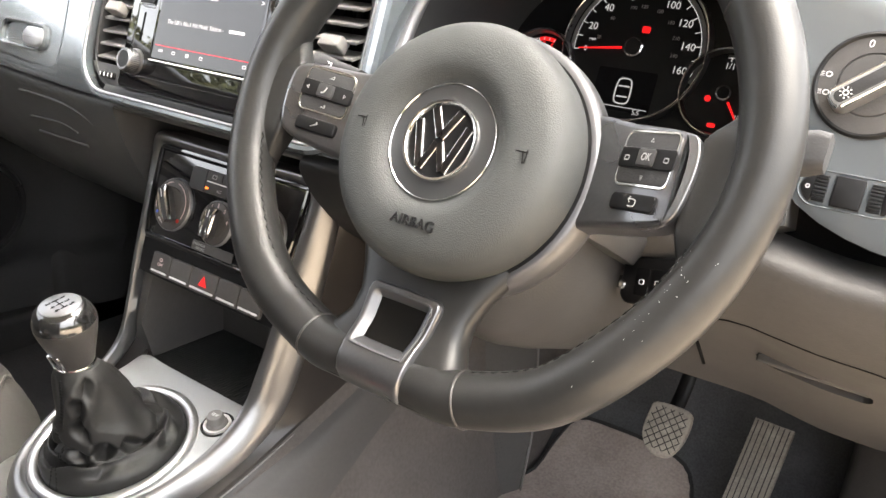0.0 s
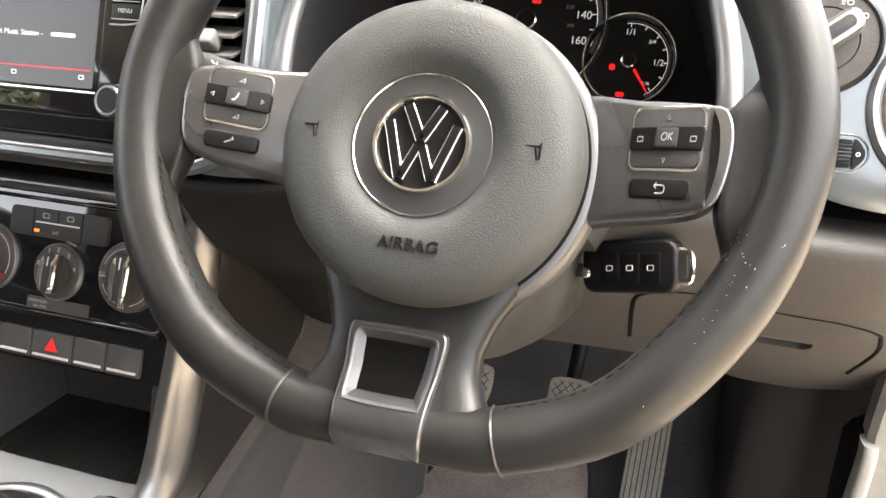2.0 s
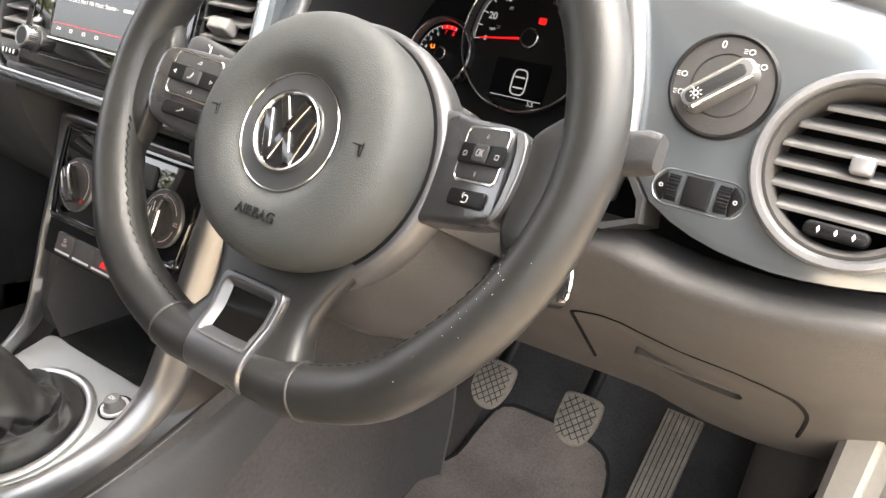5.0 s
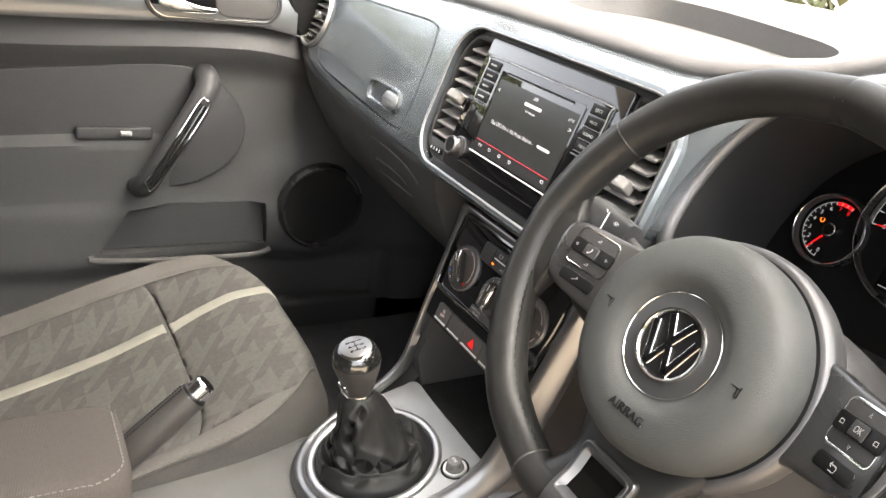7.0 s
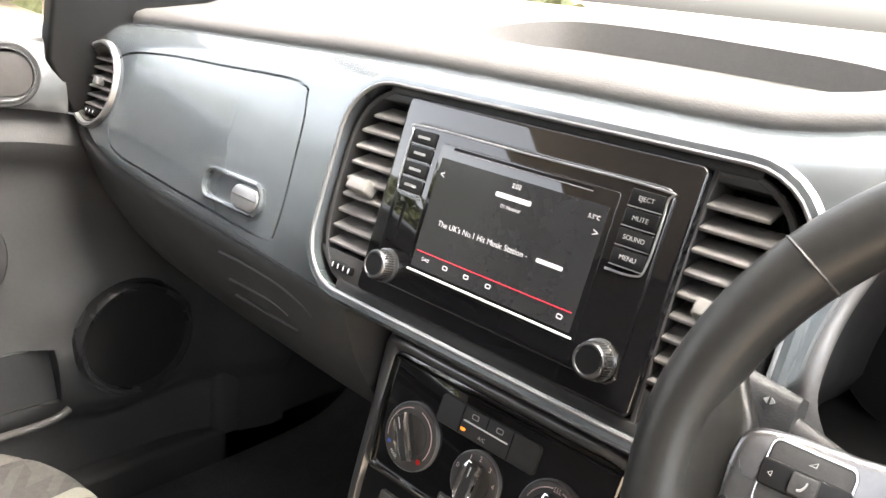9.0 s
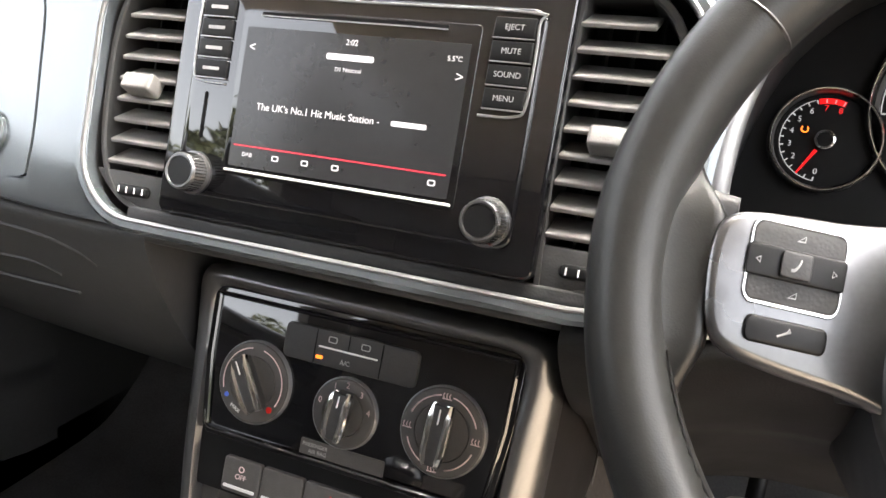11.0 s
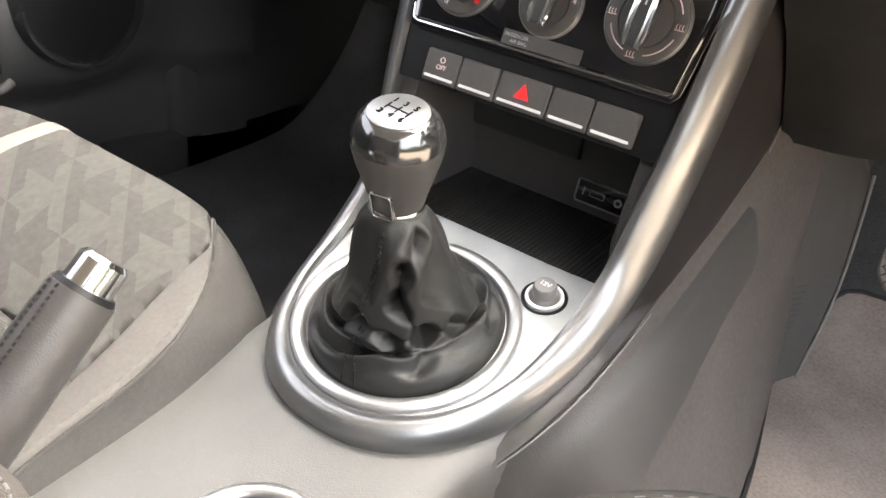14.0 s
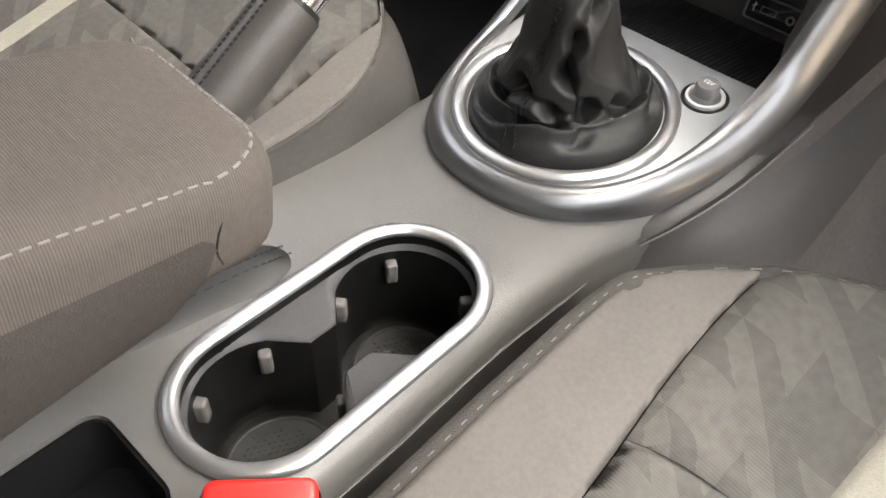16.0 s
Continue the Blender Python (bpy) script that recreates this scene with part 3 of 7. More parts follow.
HOOD_ARC = curve([(-0.136, -0.085, -0.02), (-0.145, -0.055, 0.0), (-0.141, 0.0, 0.001), (-0.119, 0.056, 0.001), (-0.073, 0.099, 0.001), (0.0, 0.113, 0.001), (0.073, 0.099, 0.001), (0.119, 0.056, 0.001), (0.141, 0.0, 0.001), (0.149, -0.05, 0.0), (0.140, -0.08, -0.02)], 6)
part("hood_trim", sweep(HOOD_ARC, 0.0075, 12, False, 0.8, Vector((0, 0, 1))), SILVER, dash, "satin silver ring round the instrument hood", PDRV)
part("hood_tunnel", frame_ring(inset(HOOD, -0.002), inset(HOOD, 0.002), -0.16, 0.0), PLASTIC, dash, "charcoal instrument hood lining", PDRV)


# ---- steering wheel ----
PW = pf(0.350, 0.018, 0.56, 26)
wheel = empty("steering_wheel", "black leather three-spoke steering wheel with flat bottom", "steering wheel", loc=(0.350, 0.018, 0.56))


def rim_path():
    half = [(0.0, -0.136), (0.030, -0.136), (0.056, -0.1335), (0.104, -0.113), (0.142, -0.070), (0.163, -0.026)]
    arc = [(0.1705 * math.cos(radians(a)), 0.012 + 0.1705 * math.sin(radians(a))) for a in range(3, 90, 14)]
    right = half + arc
    full = right + [(0.0, 0.1825)] + [(-u, v) for u, v in reversed(right[1:])]
    return [(u, v, -0.006 * ease(-v, 0.09, 0.13)) for u, v in smooth_poly(full, 5)]


RIM = rim_path()
rim_r = [0.0150 + 0.0014 * abs(math.sin(math.atan2(p[1], p[0]) * 2)) for p in RIM]
part("rim", sweep(RIM, rim_r, 20, True, 1.08), LEATHER_RIM, wheel, "smooth worn black leather rim", PW)


def near(u, v):
    return min(range(len(RIM)), key=lambda i: (RIM[i][0] - u) ** 2 + (RIM[i][1] - v) ** 2)


def rim_frame(i):
    p, q = Vector(RIM[i]), Vector(RIM[(i + 1) % len(RIM)])
    t = (q - p).normalized()
    return p, t, t.cross(Vector((0, 0, 1))).normalized()


for u, v in ((-0.055, -0.1335), (0.055, -0.1335), (0.142, 0.104), (-0.142, 0.104)):
    p, t, side = rim_frame(near(u, v))
    ring = [p + side * (0.0160 * math.cos(a)) + Vector((0, 0, 0.0172 * math.sin(a))) for a in np.linspace(0, 2 * math.pi, 25)[:-1]]
    part("rim_seam", sweep(ring, 0.0009, 6, True, 1.0, t), LEATHER, wheel, "raised leather seam", PW)


def stitch_run(i0, i1):
    bm = bmesh.new()
    n = len(RIM)
    pts = []
    for k in range(i0, i1):
        for f in (0.0, 0.33, 0.66):
            p, t, side = rim_frame(k % n)
            p2, _, side2 = rim_frame((k + 1) % n)
            pts.append((p.lerp(p2, f), t, side.lerp(side2, f)))
    for j, (p, t, side) in enumerate(pts):
        sgn = 1 if (p + side * 0.01).xy.length < p.xy.length else -1
        o = p + side * (sgn * 0.0148) + Vector((0, 0, 0.0066))
        d = Vector((0, 0, 0.0010 if j % 2 else -0.0010))
        sweep([o - t * 0.0017 - d, o + t * 0.0017 + d], 0.00045, 5, bm=bm)
    return bm


k0, k1 = near(0.056, -0.1335), near(0.163, -0.026)
part("stitching", stitch_run(k0 + 1, k1), THREAD_DARK, wheel, "dark hand stitching", PW)
k2 = near(-0.163, -0.026)
part("stitching", stitch_run(k2, near(-0.056, -0.1335)), THREAD_DARK, wheel, "dark hand stitching", PW)

specks = bmesh.new()
rnd = random.Random(8)
lo, hi = near(0.104, -0.113), near(0.163, -0.026)
for k in range(60):
    p, t, side = rim_frame(rnd.randint(min(lo, hi), max(lo, hi)))
    sgn = 1 if (p + side * 0.01).xy.length < p.xy.length else -1
    a = radians(rnd.gauss(62, 22))
    q = p + t * rnd.uniform(-0.006, 0.006) + side * (sgn * 0.0158 * math.cos(a)) + Vector((0, 0, 0.0172 * math.sin(a)))
    e = rnd.uniform(0.00007, 0.00021)
    sweep([q - t * e, q + t * e], e, 5, bm=specks)
tagged(part("dust", specks, WHITE, wheel, "white dust specks on the rim", PW), kind="stuff")

PH = PW @ pose(0.002, -0.001, 0)
hubp = [(0.0745, -0.014), (0.0762, -0.010), (0.0768, 0.0), (0.0764, 0.008), (0.0750, 0.0145), (0.0726, 0.0195), (0.0690, 0.0230), (0.0645, 0.0250), (0.0590, 0.0262), (0.0520, 0.0270), (0.0465, 0.0270), (0.0425, 0.0258), (0.0392, 0.0236), (0.0365, 0.0212), (0.0350, 0.0200), (0.0, 0.0200)]
part("airbag_cover", lathe(hubp, 96), HUB, wheel, "grained charcoal round airbag cover", PH, 60)
part("cover_gap", lathe([(0.0745, -0.011), (0.0775, -0.0122), (0.0745, -0.0135)], 96, cap=False), DEEP, wheel, "dark joint behind the airbag cover", PH)
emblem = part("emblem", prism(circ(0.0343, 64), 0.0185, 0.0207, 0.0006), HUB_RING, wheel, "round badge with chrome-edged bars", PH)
part("outer_ring", frame_ring(circ(0.0352, 64), circ(0.0341, 64), 0.0185, 0.0216, 0.0005), CHROME, emblem, "thin chrome ring", PH)
part("badge_field", prism(circ(0.0230, 48), 0.0195, 0.0212), BLACK, emblem, "dark grey field of the badge", PH)
part("inner_ring", lathe([(0.0247, 0.0200), (0.0245, 0.0225), (0.0236, 0.0240), (0.0224, 0.0238), (0.0214, 0.0224), (0.0211, 0.0200)], 64, cap=False), CHROME, emblem, "polished chrome ring", PH)
STROKES = [(0.0, 0.0015, s * 0.0088, 0.0178, 0.0056) for s in (-1, 1)]
STROKES += [(s * 0.0082, -0.0175, s * 0.0172, 0.0095, 0.0056) for s in (-1, 1)] + [(s * 0.0078, -0.0175, s * 0.0010, -0.0015, 0.0050) for s in (-1, 1)]
for u0, v0, u1, v1, wd in STROKES:
    t = Vector((u1 - u0, v1 - v0)).normalized()
    q = Vector((-t.y, t.x)) * (wd / 2)
    bar = [(u0 + q.x, v0 + q.y), (u0 - q.x, v0 - q.y), (u1 - q.x, v1 - q.y), (u1 + q.x, v1 + q.y)]
    edge = part("badge_bar", prism(bar, 0.0205, 0.0232, 0.0006), CHROME, emblem, "chrome edge of a slanted bar", PH)
    q *= 0.72
    bar = [(u0 + q.x, v0 + q.y), (u0 - q.x, v0 - q.y), (u1 - q.x, v1 - q.y), (u1 + q.x, v1 + q.y)]
    part("bar_face", prism(bar, 0.0225, 0.0236), GLOSS, edge, "", PH)
text("airbag_lettering", "AIRBAG", 0.0086, PW @ pose(0.006, -0.0505, 0.0267, -4), BLACK, wheel, 0.0012)
shell = [(0.0740, -0.0130), (0.0796, -0.0126), (0.0822, -0.0145), (0.0834, -0.0215), (0.0838, -0.0300), (0.0826, -0.0380), (0.0790, -0.0430), (0.060, -0.0450)]
part("hub_shell", lathe(shell, 96, cap=False), SATINDARK, wheel, "dark titanium lacquered shell behind the airbag cover", PH, 60)
for s in (-1, 1):
    horn = bmesh.new()
    u = s * 0.055
    sweep([(u - 0.004, 0.003, 0.0268), (u + 0.003, 0.003, 0.0268)], 0.0004, 5, bm=horn)
    sweep([(u + 0.003, 0.0045, 0.0268), (u + 0.003, -0.003, 0.0268)], 0.0004, 5, bm=horn)
    sweep([(u + 0.0005, 0.003, 0.0268), (u + 0.002, -0.003, 0.0268)], 0.0004, 5, bm=horn)
    part("horn_mark", horn, DEEP, wheel, "moulded horn symbol", PH)

# spokes: lacquered plates, leather ends, switches
def spoke_web():
    """Leather that flares from the rim to the end of a spoke plate, hollow between the two."""
    side_pts = sorted((p[1], p[0]) for p in RIM if p[0] > 0.08 and -0.10 < p[1] < 0.10)
    rings = []
    for v in np.linspace(-0.062, 0.070, 34):
        ru = float(np.interp(v, [q[0] for q in side_pts], [q[1] for q in side_pts]))
        g = (ease(v, -0.060, -0.012) * (1 - ease(v, 0.030, 0.068))) ** 1.5
        ui = ru - 0.011 - (ru - 0.011 - 0.1385) * g
        w0 = 0.0048 * g - 0.004 * (1 - g)
        ring = [(ui + 0.002, v, -0.013), (ui - 0.0008, v, -0.006), (ui, v, w0 - 0.002)]
        for k in range(9):
            f = k / 8
            ring.append((ui + 0.0012 + (ru - 0.003 - ui) * f, v, w0 + (0.0135 - w0) * f ** 2.4))
        ring += [(ru, v, 0.0), (ru, v, -0.012)]
        rings.append(ring)
    return loft(rings)


for s, side in ((-1, "left"), (1, "right")):
    dish = Matrix(((1, 0, 0, 0), (0, 1, 0, 0), (s * 0.38, 0, 1, -0.0482), (0, 0, 0, 1)))
    flip = dish @ Matrix.Diagonal((s, 1, 1, 1))
    squeeze = Matrix(((0.66, 0, 0, s * 0.0382), (0, 1, 0, 0), (0, 0, 1, 0), (0, 0, 0, 1)))
    keys = dish @ squeeze
    keys_flip = keys @ Matrix.Diagonal((s, 1, 1, 1))
    plate = smooth_poly([(0.062, 0.040), (0.10, 0.0385), (0.128, 0.0360), (0.1385, 0.0315), (0.1415, 0.022), (0.1415, 0.008), (0.139, -0.007), (0.133, -0.0145), (0.118, -0.0185), (0.09, -0.022), (0.066, -0.025), (0.057, 0.0)], 4)
    spoke = part("spoke", prism(plate, -0.016, 0.004, 0.004), DARKSILVER, wheel, "dark titanium lacquered spoke with switches", PW @ flip)
    part("spoke_leather", spoke_web(), LEATHER_RIM, wheel, "smooth black leather where the spoke meets the rim", PW @ Matrix.Diagonal((s, 1, 1, 1)), 60)
    crescent = smooth_poly([(0.1300, 0.0335), (0.1375, 0.0322), (0.1414, 0.022), (0.1416, 0.008), (0.1390, -0.007), (0.1345, -0.0135), (0.1318, -0.0120), (0.1340, -0.002), (0.1348, 0.012), (0.1335, 0.024)], 4)
    if s > 0:
        part("spoke_edge", prism(crescent, 0.0, 0.0050, 0.0016), RAIL, spoke, "broad satin silver edge", PW @ flip)
    block = rrect(0.0485, 0.0300, 0.0050, 5, 0.113, 0.0185)
    part("switch_outline", frame_ring(inset(block, -0.0006), inset(block, 0.0011), 0.002, 0.0052, 0.0004), CHROME, spoke, "bright outline of the switch pad", PW @ keys_flip)
    part("switch_pad", prism(inset(block, 0.0011), 0.002, 0.0050, 0.0006), PLASTIC, spoke, "ribbed black switch pad", PW @ keys_flip)
    band = rrect(0.050, 0.0115, 0.002, 3, 0.113, 0.0185)
    part("switch_band", prism(band, 0.004, 0.0062, 0.0008), BLACK, spoke, "", PW @ keys_flip)
    part("centre_button", prism(rrect(0.0155, 0.0095, 0.0016, 4, 0.113, 0.0185), 0.006, 0.0080, 0.0008), PLASTIC, spoke, "raised centre button", PW @ keys_flip)
    part("lower_button", prism(rrect(0.041, 0.0095, 0.0032, 4, 0.1125, -0.0055), 0.002, 0.0062, 0.0012), BLACK, spoke, "lower oblong button", PW @ keys_flip)

    def tri_mark(u, v, d, w=0.0054):
        pts = [(u + 0.0016 * math.cos(radians(d + k)), v + 0.0016 * math.sin(radians(d + k))) for k in (0, 125, 235)]
        part("symbol", frame_ring(pts, inset(pts, 0.0005), w - 0.0006, w), GREYPRINT, spoke, "", PW @ keys)
    if s > 0:
        tri_mark(0.113, 0.0285, 90)
        tri_mark(0.113, 0.0082, -90)
        text("symbol", "OK", 0.0058, PW @ keys @ pose(0.113, 0.0185, 0.0081), GREYPRINT, spoke, 0.0001, shear=0.15)
        for u in (0.095, 0.131):
            part("symbol", frame_ring(rrect(0.0042, 0.0028, 0.0005, 2, u, 0.018), rrect(0.0032, 0.0018, 0.0004, 2, u, 0.018), 0.0058, 0.0064), GREYPRINT, spoke, "", PW @ keys)
        part("symbol", sweep(curve([(0.110, -0.0078, 0.0064), (0.115, -0.0078, 0.0064), (0.1162, -0.0060, 0.0064), (0.115, -0.0042, 0.0064), (0.109, -0.0042, 0.0064)], 4), 0.0004, 5), GREYPRINT, spoke, "", PW @ keys)
        part("symbol", sweep([(0.1108, -0.0027, 0.0064), (0.109, -0.0042, 0.0064), (0.1108, -0.0057, 0.0064)], 0.0004, 5), GREYPRINT, spoke, "", PW @ keys)
    else:
        tri_mark(-0.132, 0.0185, 180, 0.0066)
        tri_mark(-0.094, 0.0185, 0, 0.0066)
        for v in (0.0285, 0.0082):
            part("symbol", frame_ring([(-0.115, v - 0.001), (-0.1105, v - 0.001), (-0.1105, v + 0.0015)], [(-0.1140, v - 0.0006), (-0.1109, v - 0.0006), (-0.1109, v + 0.0010)], 0.0046, 0.0054), GREYPRINT, spoke, "", PW @ keys)
        part("symbol", sweep(curve([(-0.1155, 0.0165, 0.0082), (-0.1135, 0.0170, 0.0082), (-0.1118, 0.0190, 0.0082), (-0.1112, 0.0208, 0.0082)], 3), 0.0006, 6), GREYPRINT, spoke, "", PW @ keys)
        part("symbol", sweep([(-0.1165, -0.0068, 0.0064), (-0.1120, -0.0050, 0.0064), (-0.1105, -0.0040, 0.0064)], [0.0004, 0.0005, 0.0011], 6), GREYPRINT, spoke, "", PW @ keys)


def lower_spoke_mesh():
    """Leather web that runs from behind the airbag cover into the flat of the rim."""
    rows = [(-0.050, 0.062, -0.022, 0.012), (-0.066, 0.053, -0.019, 0.012), (-0.080, 0.0455, -0.017, 0.012), (-0.095, 0.0405, -0.016, 0.012), (-0.108, 0.041, -0.015, 0.013), (-0.120, 0.047, -0.011, 0.0145), (-0.130, 0.056, -0.008, 0.0155), (-0.140, 0.056, -0.0065, 0.0150), (-0.1495, 0.054, -0.006, 0.009)]
    rings = []
    for v, hw, w, th in rows:
        ring = []
        for k in range(32):
            a = 2 * math.pi * k / 32
            cu, cw = math.cos(a), math.sin(a)
            ring.append((hw * math.copysign(abs(cu) ** 0.45, cu), v, w + th * math.copysign(abs(cw) ** 0.6, cw)))
        rings.append(ring)
    return loft(rings)


part("lower_spoke", lower_spoke_mesh(), LEATHER_RIM, wheel, "leather-covered lower spoke", PW, 60)
badge_out = smooth_poly([(-0.0245, -0.0895), (-0.020, -0.0875), (0.020, -0.0875), (0.0245, -0.0895), (0.0255, -0.094), (0.0235, -0.120), (0.0225, -0.1475), (0.0205, -0.150), (-0.0205, -0.150), (-0.0225, -0.1475), (-0.0235, -0.120), (-0.0255, -0.094)], 4)


win = smooth_poly([(-0.0205, -0.0935), (-0.017, -0.0915), (0.017, -0.0915), (0.0205, -0.0935), (0.0212, -0.097), (0.0192, -0.122), (0.0165, -0.1255), (-0.0165, -0.1255), (-0.0192, -0.122), (-0.0212, -0.097)], 4)


def polar(outline, centre, n=64):
    """The outline's points at even angles round a centre."""
    c, out, m = Vector(centre), [], len(outline)
    for i in range(n):
        d = Vector((math.cos(2 * math.pi * i / n), math.sin(2 * math.pi * i / n)))
        best = 0.0
        for k in range(m):
            p, q = Vector(outline[k][:2]) - c, Vector(outline[(k + 1) % m][:2]) - c
            e = q - p
            den = d.x * e.y - d.y * e.x
            if abs(den) > 1e-12:
                t = (p.x * e.y - p.y * e.x) / den
                s = (p.x * d.y - p.y * d.x) / den
                if t > 0 and -1e-6 <= s <= 1 + 1e-6:
                    best = max(best, t)
        out.append((c.x + d.x * best, c.y + d.y * best))
    return out


def badge_w(v):
    """The badge follows the web and then the roll of the rim."""
    return table(-v, [(0.088, 0.0005), (0.108, 0.003), (0.120, 0.0085), (0.130, 0.0125), (0.137, 0.0132), (0.1415, 0.0124), (0.146, 0.0092), (0.151, 0.003)])


bo, bi = polar(badge_out, (0, -0.110)), polar(win, (0, -0.110))
edge_in, edge_out = inset(bi, -0.0012), inset(bo, 0.001)
rings = [[(*p, badge_w(p[1]) - 0.006) for p in bo], [(*p, badge_w(p[1])) for p in bo]]
for k in range(9):
    ring = [(a[0] + (b[0] - a[0]) * k / 8, a[1] + (b[1] - a[1]) * k / 8) for a, b in zip(edge_out, edge_in)]
    rings.append([(*p, badge_w(p[1]) + 0.0008) for p in ring])
badge = part("spoke_badge", loft(rings, caps=False), DARKSILVER, wheel, "dark titanium plate with sunken gloss black window", PW, 60)
rings = [[(*p, badge_w(p[1]) + d) for p in inset(bi, k)] for k, d in ((-0.0013, 0.0004), (-0.0008, 0.0016), (0.0002, 0.0016), (0.0010, 0.0006), (0.0040, -0.0028), (0.0052, -0.0040))]
part("window_frame", loft(rings, caps=False), SATINDARK, badge, "satin silver sloping frame", PW, 60)
part("window", loft([[(*p, badge_w(p[1]) - 0.0055) for p in inset(bi, 0.0046)]] + [[(c * p[0], -0.110 + c * (p[1] + 0.110), badge_w(-0.110 + c * (p[1] + 0.110)) - 0.0032) for p in inset(bi, 0.0046)] for c in (1.0, 0.8, 0.6, 0.4, 0.2, 0.05)]), SMOKED, badge, "gloss black window", PW)

# ---- steering column ----
shroud = empty("column_shroud", "grained dark grey plastic steering column shroud", "column shroud")


def shroud_mesh():
    rows = [(-0.016, 0.058, 0.058, -0.010), (-0.04, 0.064, 0.072, -0.014), (-0.075, 0.066, 0.082, -0.018), (-0.115, 0.064, 0.084, -0.022), (-0.16, 0.066, 0.082, -0.022), (-0.22, 0.068, 0.080, -0.018), (-0.275, 0.066, 0.078, -0.014), (-0.295, 0.058, 0.068, -0.014), (-0.302, 0.040, 0.05, -0.014)]
    rings = []
    for w, hu, hv, v0 in rows:
        ring = []
        for k in range(32):
            a = 2 * math.pi * k / 32
            cu, cv = math.cos(a), math.sin(a)
            narrow = 1.0 - 0.30 * max(0, -cv) ** 2
            ring.append((hu * narrow * math.copysign(abs(cu) ** 0.75, cu), v0 + hv * (0.62 if cv > 0 else 1.0) * math.copysign(abs(cv) ** 0.75, cv), w))
        rings.append(ring)
    return loft(rings)


part("lower_half", shroud_mesh(), PLASTIC, shroud, "grained lower half", PW, 60)


def shroud_top():
    """Upper half: a low arch between the wheel and the instruments."""
    rings = []
    for w, hu, hv in ((-0.046, 0.068, 0.060), (-0.050, 0.076, 0.068), (-0.058, 0.081, 0.072), (-0.085, 0.085, 0.073), (-0.120, 0.086, 0.070), (-0.165, 0.084, 0.066), (-0.22, 0.080, 0.060)):
        arch = [(hu * math.copysign(abs(math.cos(a)) ** 0.6, math.cos(a)), -0.010 + hv * math.sin(a) ** 0.75, w) for a in np.linspace(0.02, math.pi - 0.02, 26)]
        rings.append(arch + [(-hu * 0.9, -0.022, w), (hu * 0.9, -0.022, w)])
    return loft(rings)


part("upper_half", shroud_top(), PLASTIC, shroud, "grained upper half", PW, 60)


def stalk(s, name, label, du, dv, g0, dw=0.0):
    th = empty(name, label, "stalk", "column stalks")
    flip = Matrix.Translation((0, 0, dw)) @ Matrix.Diagonal((s, 1, 1, 1))
    path = [(0.055, 0.012, -0.050), (0.10, 0.020 + dv * 0.4, -0.050), (0.150 + du, 0.026 + dv, -0.045), (0.168 + du, 0.028 + dv, -0.042)]
    part("arm", sweep(curve(path, 4), [0.008] * 5 + [0.0085] * 8, 12, False, 0.75), PLASTIC, th, "", PW @ flip)
    ends = [(0.150 + du * 1 - 0.014 * (s < 0), 0.025 + dv, -0.045), (0.159 + du, 0.026 + dv, -0.045), (0.176 + du, 0.029 + dv, -0.041), (0.183 + du, 0.0298 + dv, -0.040)]
    part("paddle", loft([[(u, v + 0.0185 * q[0] * g * g0, w + 0.0125 * q[1] * g * min(1.0, g0 + 0.2)) for q in rrect(2, 2, 0.5, 4)] for (u, v, w), g in zip(ends, (0.85, 1.0, 1.0, 0.85))]), PLASTIC, th, "broad stalk end", PW @ flip)
    return th


stalk(1, "wiper_stalk", "charcoal wiper stalk behind the steering wheel", 0.006, 0.020, 0.60)
ind = stalk(-1, "indicator_stalk", "charcoal indicator stalk with white lamp symbols", 0.0, 0.013, 0.95, -0.013)
for j in range(3):
    part("symbol", frame_ring(rrect(0.0058, 0.0042, 0.0018, 3, -0.166, 0.051 - 0.008 * j), rrect(0.0046, 0.0030, 0.0013, 3, -0.166, 0.051 - 0.008 * j), -0.0455, -0.0448), WHITE, ind, "", PW)
part("symbol", sweep([(-0.161, 0.052, -0.0448), (-0.160, 0.034, -0.0448)], 0.0006, 5), WHITE, ind, "", PW)
part("symbol", prism([(-0.1515, 0.046), (-0.1492, 0.0477), (-0.1492, 0.0443)], -0.046, -0.0446), GREYPRINT, ind, "", PW)
part("symbol", prism([(-0.1455, 0.046), (-0.1478, 0.0477), (-0.1478, 0.0443)], -0.046, -0.0446), GREYPRINT, ind, "", PW)

# ---- key in the ignition ----
key = empty("car_key", "black flip key with three buttons in the ignition", "key")
ku = Vector((0.889, -0.366, 0.275)).normalized()
kn = Vector((-0.20, -0.92, 0.33))
kn = (kn - ku * kn.dot(ku)).normalized()
kv = kn.cross(ku)
ko = Vector((0.426, 0.141, 0.461)) + ku * 0.029 + kv * 0.004
KM = Matrix(((ku.x, kv.x, kn.x, ko.x), (ku.y, kv.y, kn.y, ko.y), (ku.z, kv.z, kn.z, ko.z), (0, 0, 0, 1)))
part("body", prism(rrect(0.066, 0.034, 0.009, 5), -0.007, 0.007, 0.003), BLACK, key, "black plastic key body", KM)
for j in range(3):
    part("button", prism(rrect(0.0125, 0.019, 0.0015, 3, -0.012 + 0.0142 * j, -0.001), 0.006, 0.0078, 0.0005), DEEP, key, "", KM)
    part("symbol", frame_ring(rrect(0.0045, 0.0036, 0.0008, 2, -0.012 + 0.0142 * j, -0.001), rrect(0.0037, 0.0028, 0.0006, 2, -0.012 + 0.0142 * j, -0.001), 0.0070, 0.0082), WHITE, key, "", KM)
